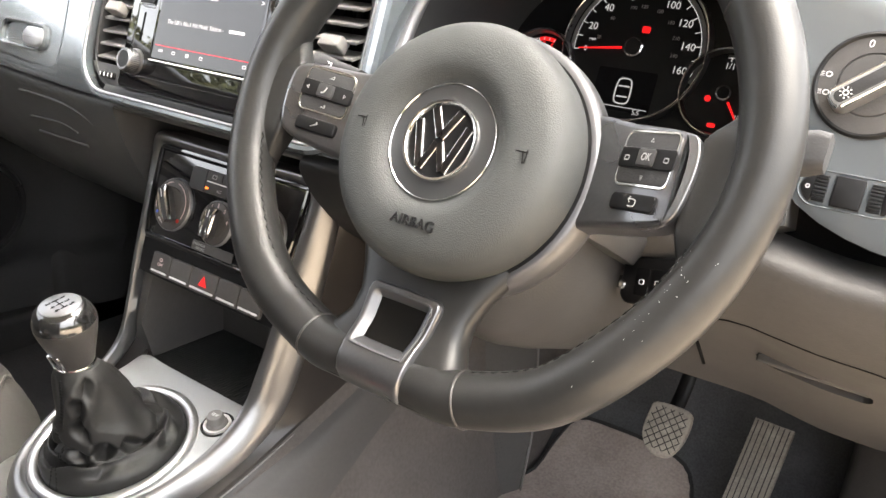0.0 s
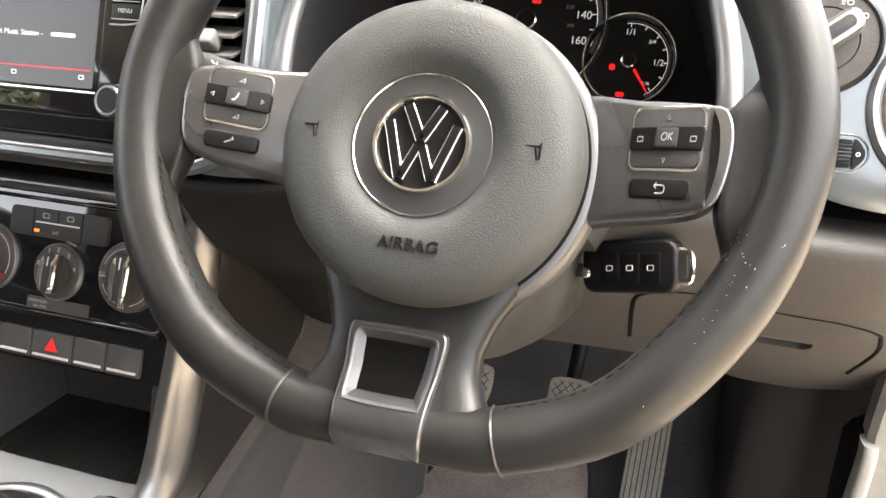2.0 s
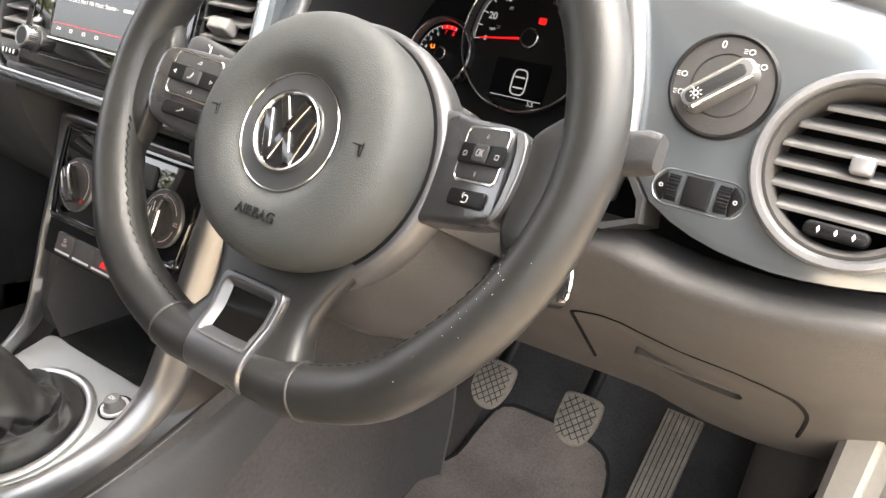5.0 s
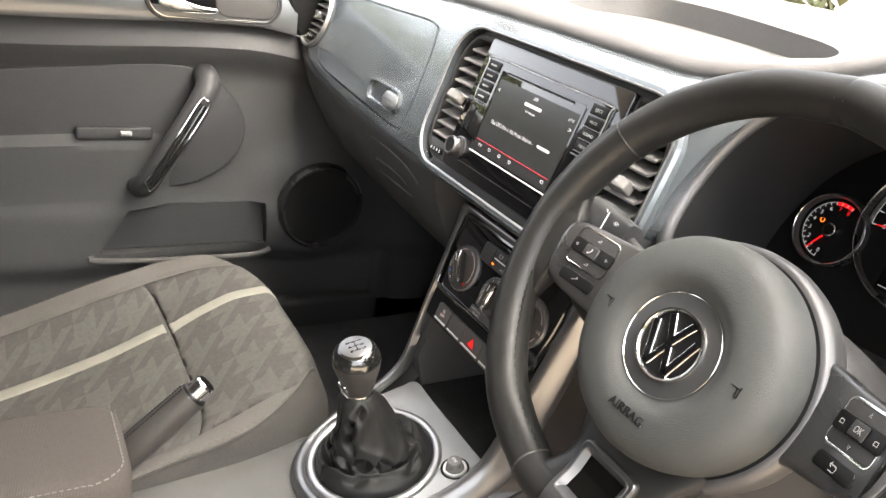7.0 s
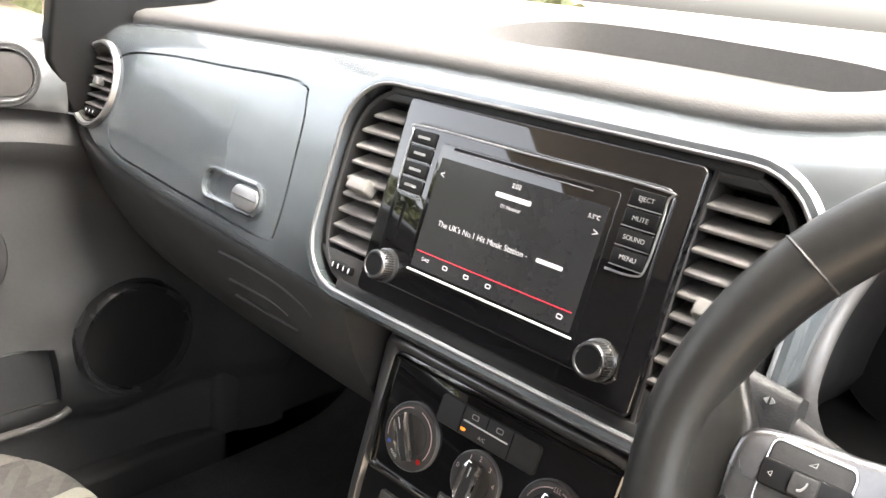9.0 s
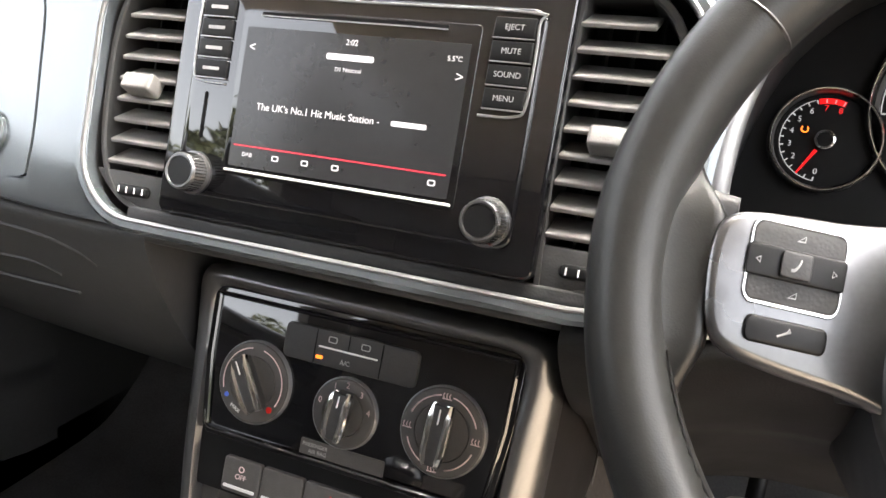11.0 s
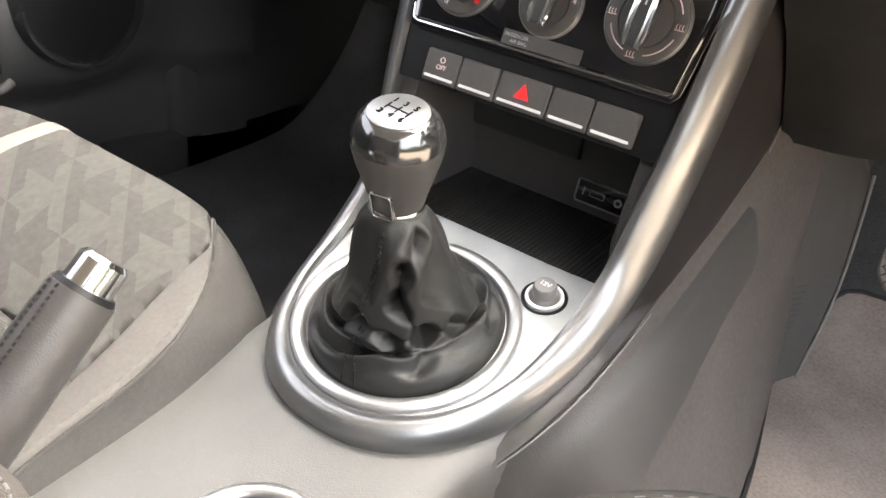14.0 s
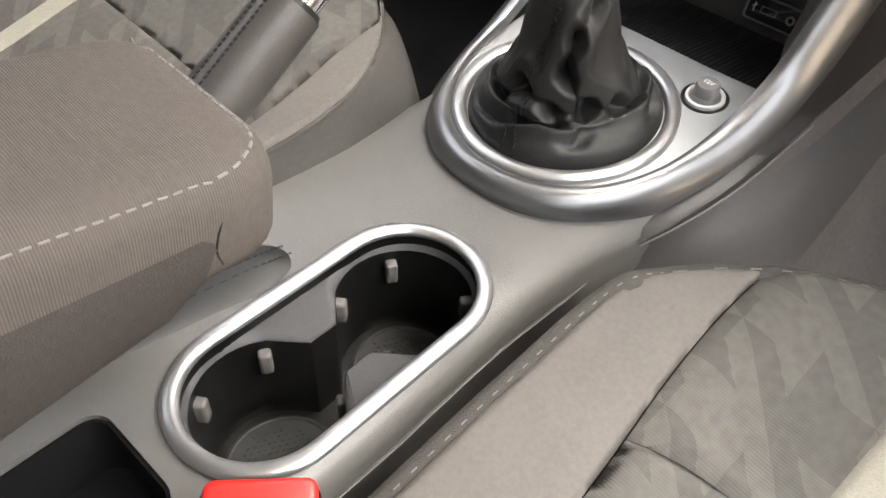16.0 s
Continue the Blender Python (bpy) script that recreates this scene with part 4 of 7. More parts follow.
part("key_ring_bar", sweep(curve([(0.031, -0.010, 0), (0.0385, -0.008, 0), (0.0385, 0.008, 0), (0.031, 0.010, 0)], 4), 0.0022, 8), CHROME, key, "chrome key loop", KM)
part("pivot", lathe([(0.0035, 0.0), (0.0035, 0.0085), (0.0025, 0.0095), (0, 0.0095)], 16), CHROME, key, "chrome pivot", KM @ pose(-0.029, -0.004, 0))
part("blade", prism(rrect(0.03, 0.009, 0.001, 2, -0.045, -0.002), -0.0012, 0.0012), CHROME, key, "", KM)
part("ignition_barrel", lathe([(0.015, -0.02), (0.015, 0.004), (0.012, 0.007), (0, 0.007)], 24), BLACK, shroud, "black ignition barrel", Matrix.Translation((0.400, 0.150, 0.455)) @ Euler((0, radians(75), radians(-20))).to_matrix().to_4x4())

# ---- instruments ----
cluster = empty("instrument_cluster", "black instrument cluster with three chrome-ringed dials", "instruments")
PK = pf(0.338, 0.296, 0.611, 16.7)
part("cluster_face", prism(rrect(0.31, 0.22, 0.05, 6, 0, 0), -0.02, -0.0065), BLACK, cluster, "matt black dial mask", PK)


def dial(name, u, v, r, needle, label):
    m = PK @ pose(u, v, 0)
    d = part(name, prism(circ(r - 0.002, 48), -0.006, -0.0035), BLACK, cluster, label, m)
    part("bezel", lathe([(r - 0.0042, -0.006), (r - 0.0036, 0.002), (r - 0.0022, 0.0045), (r - 0.0006, 0.0035), (r, -0.006)], 64, cap=False), DARKSILVER, d, "silver bezel", m)
    part("bezel_line", frame_ring(circ(r - 0.0012, 64), circ(r - 0.0026, 64), 0.003, 0.0052, 0.0004), CHROME, d, "bright bezel line", m)
    hub_r = 0.0085 if r > 0.05 else 0.0062
    part("needle_hub", lathe([(hub_r, -0.003), (hub_r, 0.0015), (hub_r - 0.0012, 0.002), (hub_r - 0.0015, 0.0008), (0, 0.0008)], 32), CHROME, d, "chrome-edged needle boss", m)
    part("hub_cap", prism(circ(hub_r - 0.0016, 24), 0.0006, 0.0014), BLACK, d, "", m)
    a = radians(needle)
    ln = r * 0.78
    p0, p1 = Vector((math.cos(a), math.sin(a), 0)) * (hub_r * 1.3), Vector((math.cos(a), math.sin(a), 0)) * ln
    part("needle", sweep([p0 + Vector((0, 0, -0.0012)), p1 + Vector((0, 0, -0.0012))], [0.0011, 0.0005], 6), RED_GLOW, d, "lit red needle", m)
    return d, m


def ticks(d, m, r0, r1, angles, half, material):
    bm = bmesh.new()
    for a in angles:
        c, s_ = math.cos(radians(a)), math.sin(radians(a))
        q = [(r0 * c - half * -s_, r0 * s_ - half * c), (r1 * c - half * -s_, r1 * s_ - half * c), (r1 * c + half * -s_, r1 * s_ + half * c), (r0 * c + half * -s_, r0 * s_ + half * c)]
        prism(q, -0.0036, -0.0032, bm=bm)
    part("scale", bm, material, d, "", m)


def band(d, m, r0, r1, a0, a1, material, nm="scale_ring"):
    n = 40
    ang = np.linspace(radians(a0), radians(a1), n)
    pts = [(r1 * math.cos(a), r1 * math.sin(a)) for a in ang] + [(r0 * math.cos(a), r0 * math.sin(a)) for a in reversed(ang)]
    bm = bmesh.new()
    lo = [bm.verts.new((*p, -0.0033)) for p in pts]
    for i in range(n - 1):
        bm.faces.new([lo[i], lo[i + 1], lo[2 * n - 2 - i], lo[2 * n - 1 - i]])
    bmesh.ops.solidify(bm, geom=bm.faces[:], thickness=0.0003)
    part(nm, bm, material, d, "", m)


spd, M = dial("speedometer", 0.0, 0.0, 0.066, 187, "speedometer marked to 160 mph")
for k in range(9):
    a = radians(187 - 25.6 * k)
    text("numeral", str(20 * k), 0.0088 if k else 0.006, M @ pose(0.0455 * math.cos(a), 0.0455 * math.sin(a), -0.0031), WHITE_GLOW, spd, 0.0001)
for k in (20, 60, 100, 120, 150, 180, 210, 240):
    a = radians(187 - 25.6 * k / 32.18)
    text("numeral", str(k), 0.0042, M @ pose(0.0355 * math.cos(a), 0.0355 * math.sin(a), -0.0031), GREYPRINT, spd, 0.0001)
text("numeral", "mph", 0.0036, M @ pose(-0.0405, 0.0035, -0.0031), WHITE_GLOW, spd, 0.0001)
ticks(spd, M, 0.0515, 0.0565, [187 - 12.8 * k for k in range(17)], 0.0004, WHITE_GLOW)
band(spd, M, 0.0562, 0.0568, 187, -18, WHITE_GLOW)
band(spd, M, 0.0575, 0.0605, 192, -23, GREYPRINT)
lcd = part("trip_display", prism(rrect(0.054, 0.036, 0.002, 3, 0.0, -0.037), -0.0036, -0.0030), DEEP, spd, "black trip computer display", M)
car_icon = smooth_poly([(-0.0075, -0.040), (-0.0062, -0.0285), (0.0, -0.0262), (0.0062, -0.0285), (0.0075, -0.040), (0.0062, -0.0475), (0, -0.0492), (-0.0062, -0.0475)], 3)
part("car_symbol", frame_ring(car_icon, inset(car_icon, 0.0011), -0.0031, -0.0026), WHITE_GLOW, lcd, "white outline of a car", M)
for v in (-0.0335, -0.0425):
    part("car_symbol", prism(rrect(0.0100, 0.0012, 0.0005, 2, 0, v), -0.0031, -0.0026), WHITE_GLOW, lcd, "", M)
part("display_line", prism(rrect(0.050, 0.0006, 0.0002, 2, 0, -0.0515), -0.0031, -0.0026), WHITE_GLOW, lcd, "", M)
text("numeral", "5.5", 0.0055, M @ pose(0.016, -0.0545, -0.0028), WHITE_GLOW, lcd, 0.0001)
part("warning_lamp", prism(rrect(0.0072, 0.0055, 0.0012, 3, 0.006, 0.0165), -0.0036, -0.0028), RED_GLOW, spd, "lit red warning lamp", M)
fuel, M = dial("fuel_gauge", 0.085, -0.027, 0.037, -55, "fuel gauge with red warning lamps")
for body, a in (("1/1", 94), ("3/4", 45), ("1/2", 0), ("1/4", -49)):
    text("numeral", body, 0.0068 if body in ("1/1", "1/2") else 0.0045, M @ pose(0.0222 * math.cos(radians(a)), 0.0222 * math.sin(radians(a)), -0.0031), WHITE_GLOW, fuel, 0.0001)
ticks(fuel, M, 0.0262, 0.0295, [94, 69, 45, 22, 0, -24, -49], 0.0004, WHITE_GLOW)
band(fuel, M, 0.0290, 0.0295, 100, -60, WHITE_GLOW)
band(fuel, M, 0.0305, 0.0318, 100, -60, GREYPRINT)
part("warning_lamp", prism(circ(0.0026, 10, -0.0125, -0.0055), -0.0036, -0.0028), RED_GLOW, fuel, "lit red belt lamp", M)
part("warning_lamp", prism(rrect(0.0065, 0.0035, 0.001, 2, -0.004, -0.0265), -0.0036, -0.0028), RED_GLOW, fuel, "lit red warning lamp", M)
rev, M = dial("rev_counter", -0.085, -0.027, 0.034, 240, "rev counter with red zone from six")
for k in range(9):
    a = radians(264 - 24 * k)
    text("numeral", str(k), 0.0052, M @ pose(0.0205 * math.cos(a), 0.0205 * math.sin(a), -0.0031), WHITE_GLOW if k < 7 else RED_GLOW, rev, 0.0001)
ticks(rev, M, 0.0240, 0.0265, [264 - 12 * k for k in range(17)], 0.0004, WHITE_GLOW)
band(rev, M, 0.0262, 0.0267, 264, 110, WHITE_GLOW)
band(rev, M, 0.0235, 0.0270, 106, 70, RED_GLOW, "red_zone")
part("warning_lamp", sweep([(-0.0125 + 0.002 * math.cos(a), 0.0060 + 0.002 * math.sin(a), -0.003) for a in np.linspace(2.3, 7.1, 10)], 0.0005, 5), AMBER_GLOW, rev, "lit amber lamp", M)


# ---- air vents ----
def vent_round(name, x, z, r):
    m = pf(x, fascia_y(x, z) - 0.001, z, 16.7)
    th = empty(name, "round air vent with black slats and silver ring", "air vent", "dashboard vents")
    part("ring", lathe([(r, -0.012), (r, 0.003), (r - 0.002, 0.0065), (r - 0.005, 0.0065), (r - 0.007, 0.003), (r - 0.0075, -0.03)], 64, cap=False), SILVER, th, "satin silver ring", m)
    part("well", lathe([(r - 0.003, -0.03), (r - 0.003, -0.036), (0, -0.036)], 48), DEEP, th, "", m)
    part("inner_ring", lathe([(r - 0.007, 0.002), (r - 0.009, 0.003), (r - 0.0125, -0.004), (r - 0.013, -0.03)], 48, cap=False), PLASTIC_MID, th, "", m)
    ri = r - 0.012
    n = 6
    for j in range(n):
        v = ri * (0.82 - 1.36 * j / (n - 1))
        hw = math.sqrt(max(0.0, ri * ri - v * v))
        part("slat", prism(rrect(2 * hw, 0.020, 0.001, 2), -0.0011, 0.0011, 0.0008), PANEL_LIGHT, th, "", m @ pose(0, v, -0.011, -66))
    part("tab", prism(rrect(0.012, 0.010, 0.002, 3), -0.004, 0.005, 0.0015), SILVER, th, "silver adjuster tab", m @ pose(0.002, 0.004, 0.0))
    part("thumbwheel", prism(rrect(0.034, 0.0085, 0.004, 4, 0, -ri * 0.80), -0.006, 0.0015, 0.002), BLACK, th, "black thumbwheel with white arrows", m)
    for u in (-0.009, 0.0, 0.009):
        part("mark", prism([(u - 0.001, -ri * 0.80), (u, -ri * 0.80 + 0.0022), (u + 0.001, -ri * 0.80), (u, -ri * 0.80 - 0.0022)], 0.001, 0.0019), WHITE, th, "", m)


vent_round("air_vent", -0.630, 0.603, 0.053)
vent_round("air_vent", 0.622, 0.586, 0.0545)


def vent_centre(s):
    th = empty("air_vent", "upright centre air vent with black slats", "air vent", "dashboard vents")
    flip = PFAS @ Matrix.Diagonal((s, 1, 1, 1))
    edge = smooth_poly([(0.1215, 0.128), (0.150, 0.128), (0.172, 0.112), (0.182, 0.085), (0.1835, 0.045), (0.180, 0.005), (0.166, -0.022), (0.145, -0.032), (0.1215, -0.034)], 3)
    part("surround", frame_ring(edge, inset(edge, 0.0045), -0.035, -0.003, 0.001), PLASTIC, th, "charcoal surround", flip)
    for j in range(9):
        v = 0.110 - 0.0135 * j
        u1 = 0.172 - 0.020 * max(0, (v - 0.088) / 0.03) ** 2
        part("slat", prism(rrect(u1 - 0.1235, 0.021, 0.001, 2), -0.0012, 0.0012, 0.0009), PANEL_LIGHT, th, "", flip @ pose((0.1235 + u1) / 2, v, -0.012, -62))
    part("tab", prism(rrect(0.0235, 0.0115, 0.002, 3), -0.006, 0.006, 0.002), PANEL_LIGHT, th, "grey adjuster tab", flip @ pose(0.150, 0.048, 0.0, -20))
    part("lower_panel", prism([(0.1215, -0.008), (0.1795, -0.008), (0.1735, -0.016), (0.1640, -0.0240), (0.1445, -0.0310), (0.1215, -0.0330)], -0.03, -0.0035, 0.001), PLASTIC, th, "charcoal plate behind the thumbwheel", flip)
    part("upper_panel", prism([(0.1215, 0.1200), (0.1640, 0.1200), (0.1580, 0.1240), (0.1490, 0.1265), (0.1215, 0.1275)], -0.03, -0.0035, 0.001), PLASTIC, th, "charcoal plate over the slats", flip)
    for k in range(3):
        part("fin", prism(rrect(0.0014, 0.125, 0.0006, 2), -0.03, -0.022), BLACK, th, "", flip @ pose(0.134 + 0.014 * k, 0.055, 0))
    part("thumbwheel", prism(rrect(0.027, 0.0075, 0.003, 3, 0.1475, -0.0195), -0.012, -0.001, 0.002), BLACK, th, "ribbed thumbwheel with white marks", flip)
    for k in range(4):
        part("mark", prism(rrect(0.0008, 0.004, 0.0003, 2, 0.138 + 0.0065 * k, -0.0195), -0.0012, -0.0004), WHITE, th, "", flip)


vent_centre(-1)
vent_centre(1)

# ---- light switch and dimmer ----
PL = pf(0.5405, fascia_y(0.5405, 0.6165), 0.6165, 16.7)
light = empty("light_switch", "round charcoal headlamp switch with chrome-sided knob", "light switch")
part("rim", lathe([(0.0315, -0.004), (0.0315, 0.0012), (0.030, 0.0022), (0.0285, 0.0012)], 64, cap=False), BLACK, light, "thin black rim", PL)
part("plate", lathe([(0.0295, -0.004), (0.0295, 0.0008), (0.019, 0.0012), (0.0185, 0.0002), (0.0175, 0.0012), (0.0, 0.0012)], 64), PLASTIC_MID, light, "charcoal face plate", PL)
KN = PL @ pose(0, 0, 0, 0, 0, 40)
part("knob", loft([[(p[0] * g, p[1] * h, w) for p in rrect(0.045, 0.0165, 0.006, 5, -0.001, 0)] for w, g, h in ((0.0, 1.0, 1.0), (0.006, 0.99, 0.92), (0.0115, 0.96, 0.74), (0.0132, 0.92, 0.62))]), SILVER, light, "satin silver raised grip", KN, 50)
part("knob_inset", prism(rrect(0.036, 0.0074, 0.003, 4, -0.002, 0), 0.0125, 0.0138, 0.0004), PLASTIC, light, "charcoal inset of the grip", KN)
for s in (-1, 1):
    part("knob_side", sweep([(-0.019, s * 0.0052, 0.0118), (0.017, s * 0.0052, 0.0118)], 0.0015, 8), CHROME, light, "chrome edge", KN)
part("knob_end", sweep([(-0.0205, -0.0048, 0.0110), (-0.0215, 0, 0.0110), (-0.0205, 0.0048, 0.0110)], 0.0016, 8), CHROME, light, "", KN)
part("symbol", frame_ring(circ(0.0018, 12), circ(0.0011, 12), 0.0134, 0.0142), WHITE, light, "", KN @ pose(-0.0135, 0, 0))
for k in range(8):
    a = math.pi * k / 4
    part("symbol", sweep([(-0.0135 + 0.0024 * math.cos(a), 0.0024 * math.sin(a), 0.0139), (-0.0135 + 0.0036 * math.cos(a), 0.0036 * math.sin(a), 0.0139)], 0.0003, 4), WHITE, light, "", KN)
text("symbol", "0", 0.0062, PL @ pose(-0.006, 0.0235, 0.0012), WHITE, light, 0.0001)
for a, nm in ((64, 1), (37, 2), (172, 2), (198, 2)):
    u, v = 0.0240 * math.cos(radians(a)), 0.0240 * math.sin(radians(a))
    part("symbol", frame_ring(rrect(0.0036, 0.0032, 0.0014, 3, u, v), rrect(0.0027, 0.0023, 0.0010, 3, u, v), 0.0006, 0.0014), WHITE, light, "", PL)
    for k in (-1, 0, 1):
        part("symbol", sweep([(u - 0.0025, v + 0.0011 * k, 0.0012), (u - 0.0047, v + 0.0011 * k, 0.0012)], 0.0002, 4), WHITE, light, "", PL)
dim = empty("dimmer_control", "oval panel with two ribbed thumbwheels", "dimmer")
PDI = pf(0.545, fascia_y(0.545, 0.5575), 0.5555, 16.7)
oval = rrect(0.054, 0.0205, 0.0102, 8)
part("rim", frame_ring(inset(oval, -0.0012), oval, -0.004, 0.0012, 0.0005), PAINT, dim, "", PDI)
part("plate", prism(oval, -0.006, -0.0015), BLACK, dim, "", PDI)
part("panel", prism(rrect(0.0165, 0.0185, 0.001, 2), -0.004, 0.0022, 0.001), BLACK, dim, "", PDI)
for s in (-1, 1):
    wheel_bm = bmesh.new()
    for k in range(11):
        a = radians(-68 + 13.6 * k)
        prism(rrect(0.0072, 0.0014, 0.0003, 2, s * 0.0150, 0.0092 * math.sin(a)), -0.006, -0.001 + 0.0052 * math.cos(a) - 0.001, 0.0003, bm=wheel_bm)
    part("thumbwheel", wheel_bm, BLACK, dim, "ribbed black thumbwheel", PDI)
    part("end_cap", prism(smooth_poly([(s * 0.0192, 0.0088), (s * 0.0255, 0.003), (s * 0.0255, -0.003), (s * 0.0192, -0.0088)], 3), -0.006, 0.0012, 0.001), BLACK, dim, "", PDI)
    part("symbol", frame_ring(circ(0.0013, 10, s * 0.0222, 0), circ(0.0008, 10, s * 0.0222, 0), 0.0006, 0.0015), WHITE, dim, "", PDI)
# ---- radio ----
radio = empty("radio", "piano-black car radio with colour touch screen", "car radio")
part("bezel", prism(rrect(0.244, 0.1555, 0.006, 4, 0, 0.04925), -0.045, 0.003, 0.0025), GLOSS, radio, "piano black surround", PFAS)
front = part("front", prism(rrect(0.217, 0.124, 0.008, 5, 0, 0.0475), 0.0, 0.0055, 0.002), GLOSS, radio, "gloss black radio front", PFAS)
screen = part("screen", prism(rrect(0.150, 0.098, 0.003, 3, 0, 0.050), 0.003, 0.0062, 0.0006), GLOSS, radio, "dark glossy touch screen", PFAS)
part("display", prism(rrect(0.141, 0.082, 0.001, 2, 0, 0.0475), 0.005, 0.0066), SCREEN, screen, "lit display", PFAS)
part("lower_edge", prism(rrect(0.146, 0.0016, 0.0005, 2, 0, 0.0038), 0.004, 0.0074, 0.0004), BARPRINT, radio, "bright lower edge of the screen", PFAS)
for v in (-0.0330, 0.1300):
    part("filler_strip", prism(rrect(0.300, 0.0085, 0.003, 3, 0, v), -0.03, -0.0025, 0.0015), PLASTIC, radio, "charcoal filler beside the radio", PFAS)
part("disc_slot", prism(rrect(0.118, 0.0022, 0.001, 3, -0.003, 0.0965), 0.004, 0.0066), DEEP, radio, "disc slot", PFAS)
part("slot_edge", prism(rrect(0.118, 0.0007, 0.0003, 2, -0.003, 0.0952), 0.004, 0.0072), SILVER, radio, "", PFAS)
line = curve([(-0.0815, 0.0535, 0.0058), (-0.100, 0.0545, 0.0058), (-0.1058, 0.061, 0.0058), (-0.1062, 0.099, 0.0058), (-0.100, 0.1065, 0.0058), (0.0, 0.1068, 0.0058), (0.099, 0.1068, 0.0058), (0.1048, 0.100, 0.0058), (0.1048, 0.061, 0.0058), (0.099, 0.0535, 0.0058), (0.0795, 0.0525, 0.0058)], 5)
part("bright_line", sweep(line, 0.0008, 6), SILVER, radio, "thin bright line round the button columns", PFAS)
for s, words in ((-1, ("", "", "", "")), (1, ("EJECT", "MUTE", "SOUND", "MENU"))):
    for j, word in enumerate(words):
        v = 0.0985 - 0.0122 * j
        b = part("button", prism(rrect(0.0225, 0.0105, 0.0008, 2, s * 0.0925, v), 0.004, 0.0072, 0.0008), BLACK, radio, "flat black button", PFAS)
        part("button_edge", prism(rrect(0.0225, 0.0006, 0.0002, 2, s * 0.0925, v - 0.0056), 0.004, 0.0074), SILVER, b, "", PFAS)
        if word:
            text("lettering", word, 0.0042, PFAS @ pose(s * 0.0925, v, 0.0073), GREYPRINT, b, 0.0001)
        else:
            part("lettering", prism(rrect(0.012, 0.0020, 0.0004, 2, s * 0.0925, v), 0.007, 0.0075), GREYPRINT, b, "", PFAS)
    k = part("knob", lathe([(0.0132, 0.004), (0.0132, 0.0075), (0.0115, 0.0085), (0.0110, 0.018), (0.0100, 0.0195), (0.0088, 0.0195), (0.0082, 0.0186), (0.0, 0.0186)], 40), DARKSILVER, radio, "silver-rimmed ribbed rotary knob", PFAS @ pose(s * 0.0945, -0.0015, 0))
    part("knob_face", prism(circ(0.0082, 32), 0.0180, 0.0192), BLACK, k, "", PFAS @ pose(s * 0.0945, -0.0015, 0))
    rib = bmesh.new()
    for q in range(36):
        a = 2 * math.pi * q / 36
        sweep([(0.0114 * math.cos(a), 0.0114 * math.sin(a), 0.0088), (0.0110 * math.cos(a), 0.0110 * math.sin(a), 0.0178)], 0.0004, 4, bm=rib)
    part("ribbing", rib, BLACK, k, "", PFAS @ pose(s * 0.0945, -0.0015, 0))
part("lock_slot", prism(rrect(0.0024, 0.028, 0.0008, 2, -0.094, 0.034), 0.005, 0.0058), DEEP, radio, "", PFAS)
W = 0.0068


def screen_text(body, size, u, v, align="CENTER"):
    text("screen_lettering", body, size, PFAS @ pose(u, v, W), TEXT_GLOW, screen, 0.00005, align)


def screen_bar(u, v, w, h, material=None):
    part("screen_bar", prism(rrect(w, h, min(w, h) * 0.3, 2, u, v), W - 0.0003, W), material or TEXT_GLOW, screen, "", PFAS)


screen_text("2:02", 0.0046, 0.0, 0.0838)
screen_bar(0.0, 0.0755, 0.030, 0.0034)
screen_text("D1 National", 0.0034, 0.0, 0.0685)
screen_text("The UK's No.1 Hit Music Station -", 0.0058, -0.0565, 0.0425, "LEFT")
screen_bar(0.0420, 0.0425, 0.021, 0.0028)
screen_text("5.5\u00b0C", 0.0038, 0.0625, 0.0800)
screen_text("<", 0.008, -0.0655, 0.0765)
screen_text(">", 0.008, 0.0665, 0.0705)
screen_bar(0.0, 0.0190, 0.136, 0.0008, RED_LINE)
text("screen_lettering", "DAB", 0.0036, PFAS @ pose(-0.058, 0.0140, W), TEXT_GLOW, screen, 0.00005)
for u in (-0.0385, -0.0185, 0.0015, 0.0605):
    part("screen_symbol", frame_ring(rrect(0.0045, 0.0032, 0.0008, 2, u, 0.0140), rrect(0.0032, 0.0019, 0.0005, 2, u, 0.0140), W - 0.0003, W), TEXT_GLOW, screen, "", PFAS)

# ---- centre console and climate stack ----
PCL = pf(0, 0.112, 0.369, 18.8)
console = empty("centre_console", "grey centre console with silver-edged climate panel", "centre console")


def column_mesh():
    prof = [(0.094, 0.27), (0.122, 0.358), (0.160, 0.470), (0.36, 0.472), (0.36, 0.02), (0.02, 0.02), (0.02, 0.19), (0.11, 0.212)]
    return loft([[(x * (1.0 if p[0] < 0.3 else 1.14), *p) for p in prof] for x in (-0.117, -0.06, 0, 0.06, 0.117)])


column = part("column", column_mesh(), PLASTIC_MID, console, "charcoal upright with an open cubby")
carve(column, box(-0.092, 0.092, 0.0, 0.205, 0.222, 0.3305))


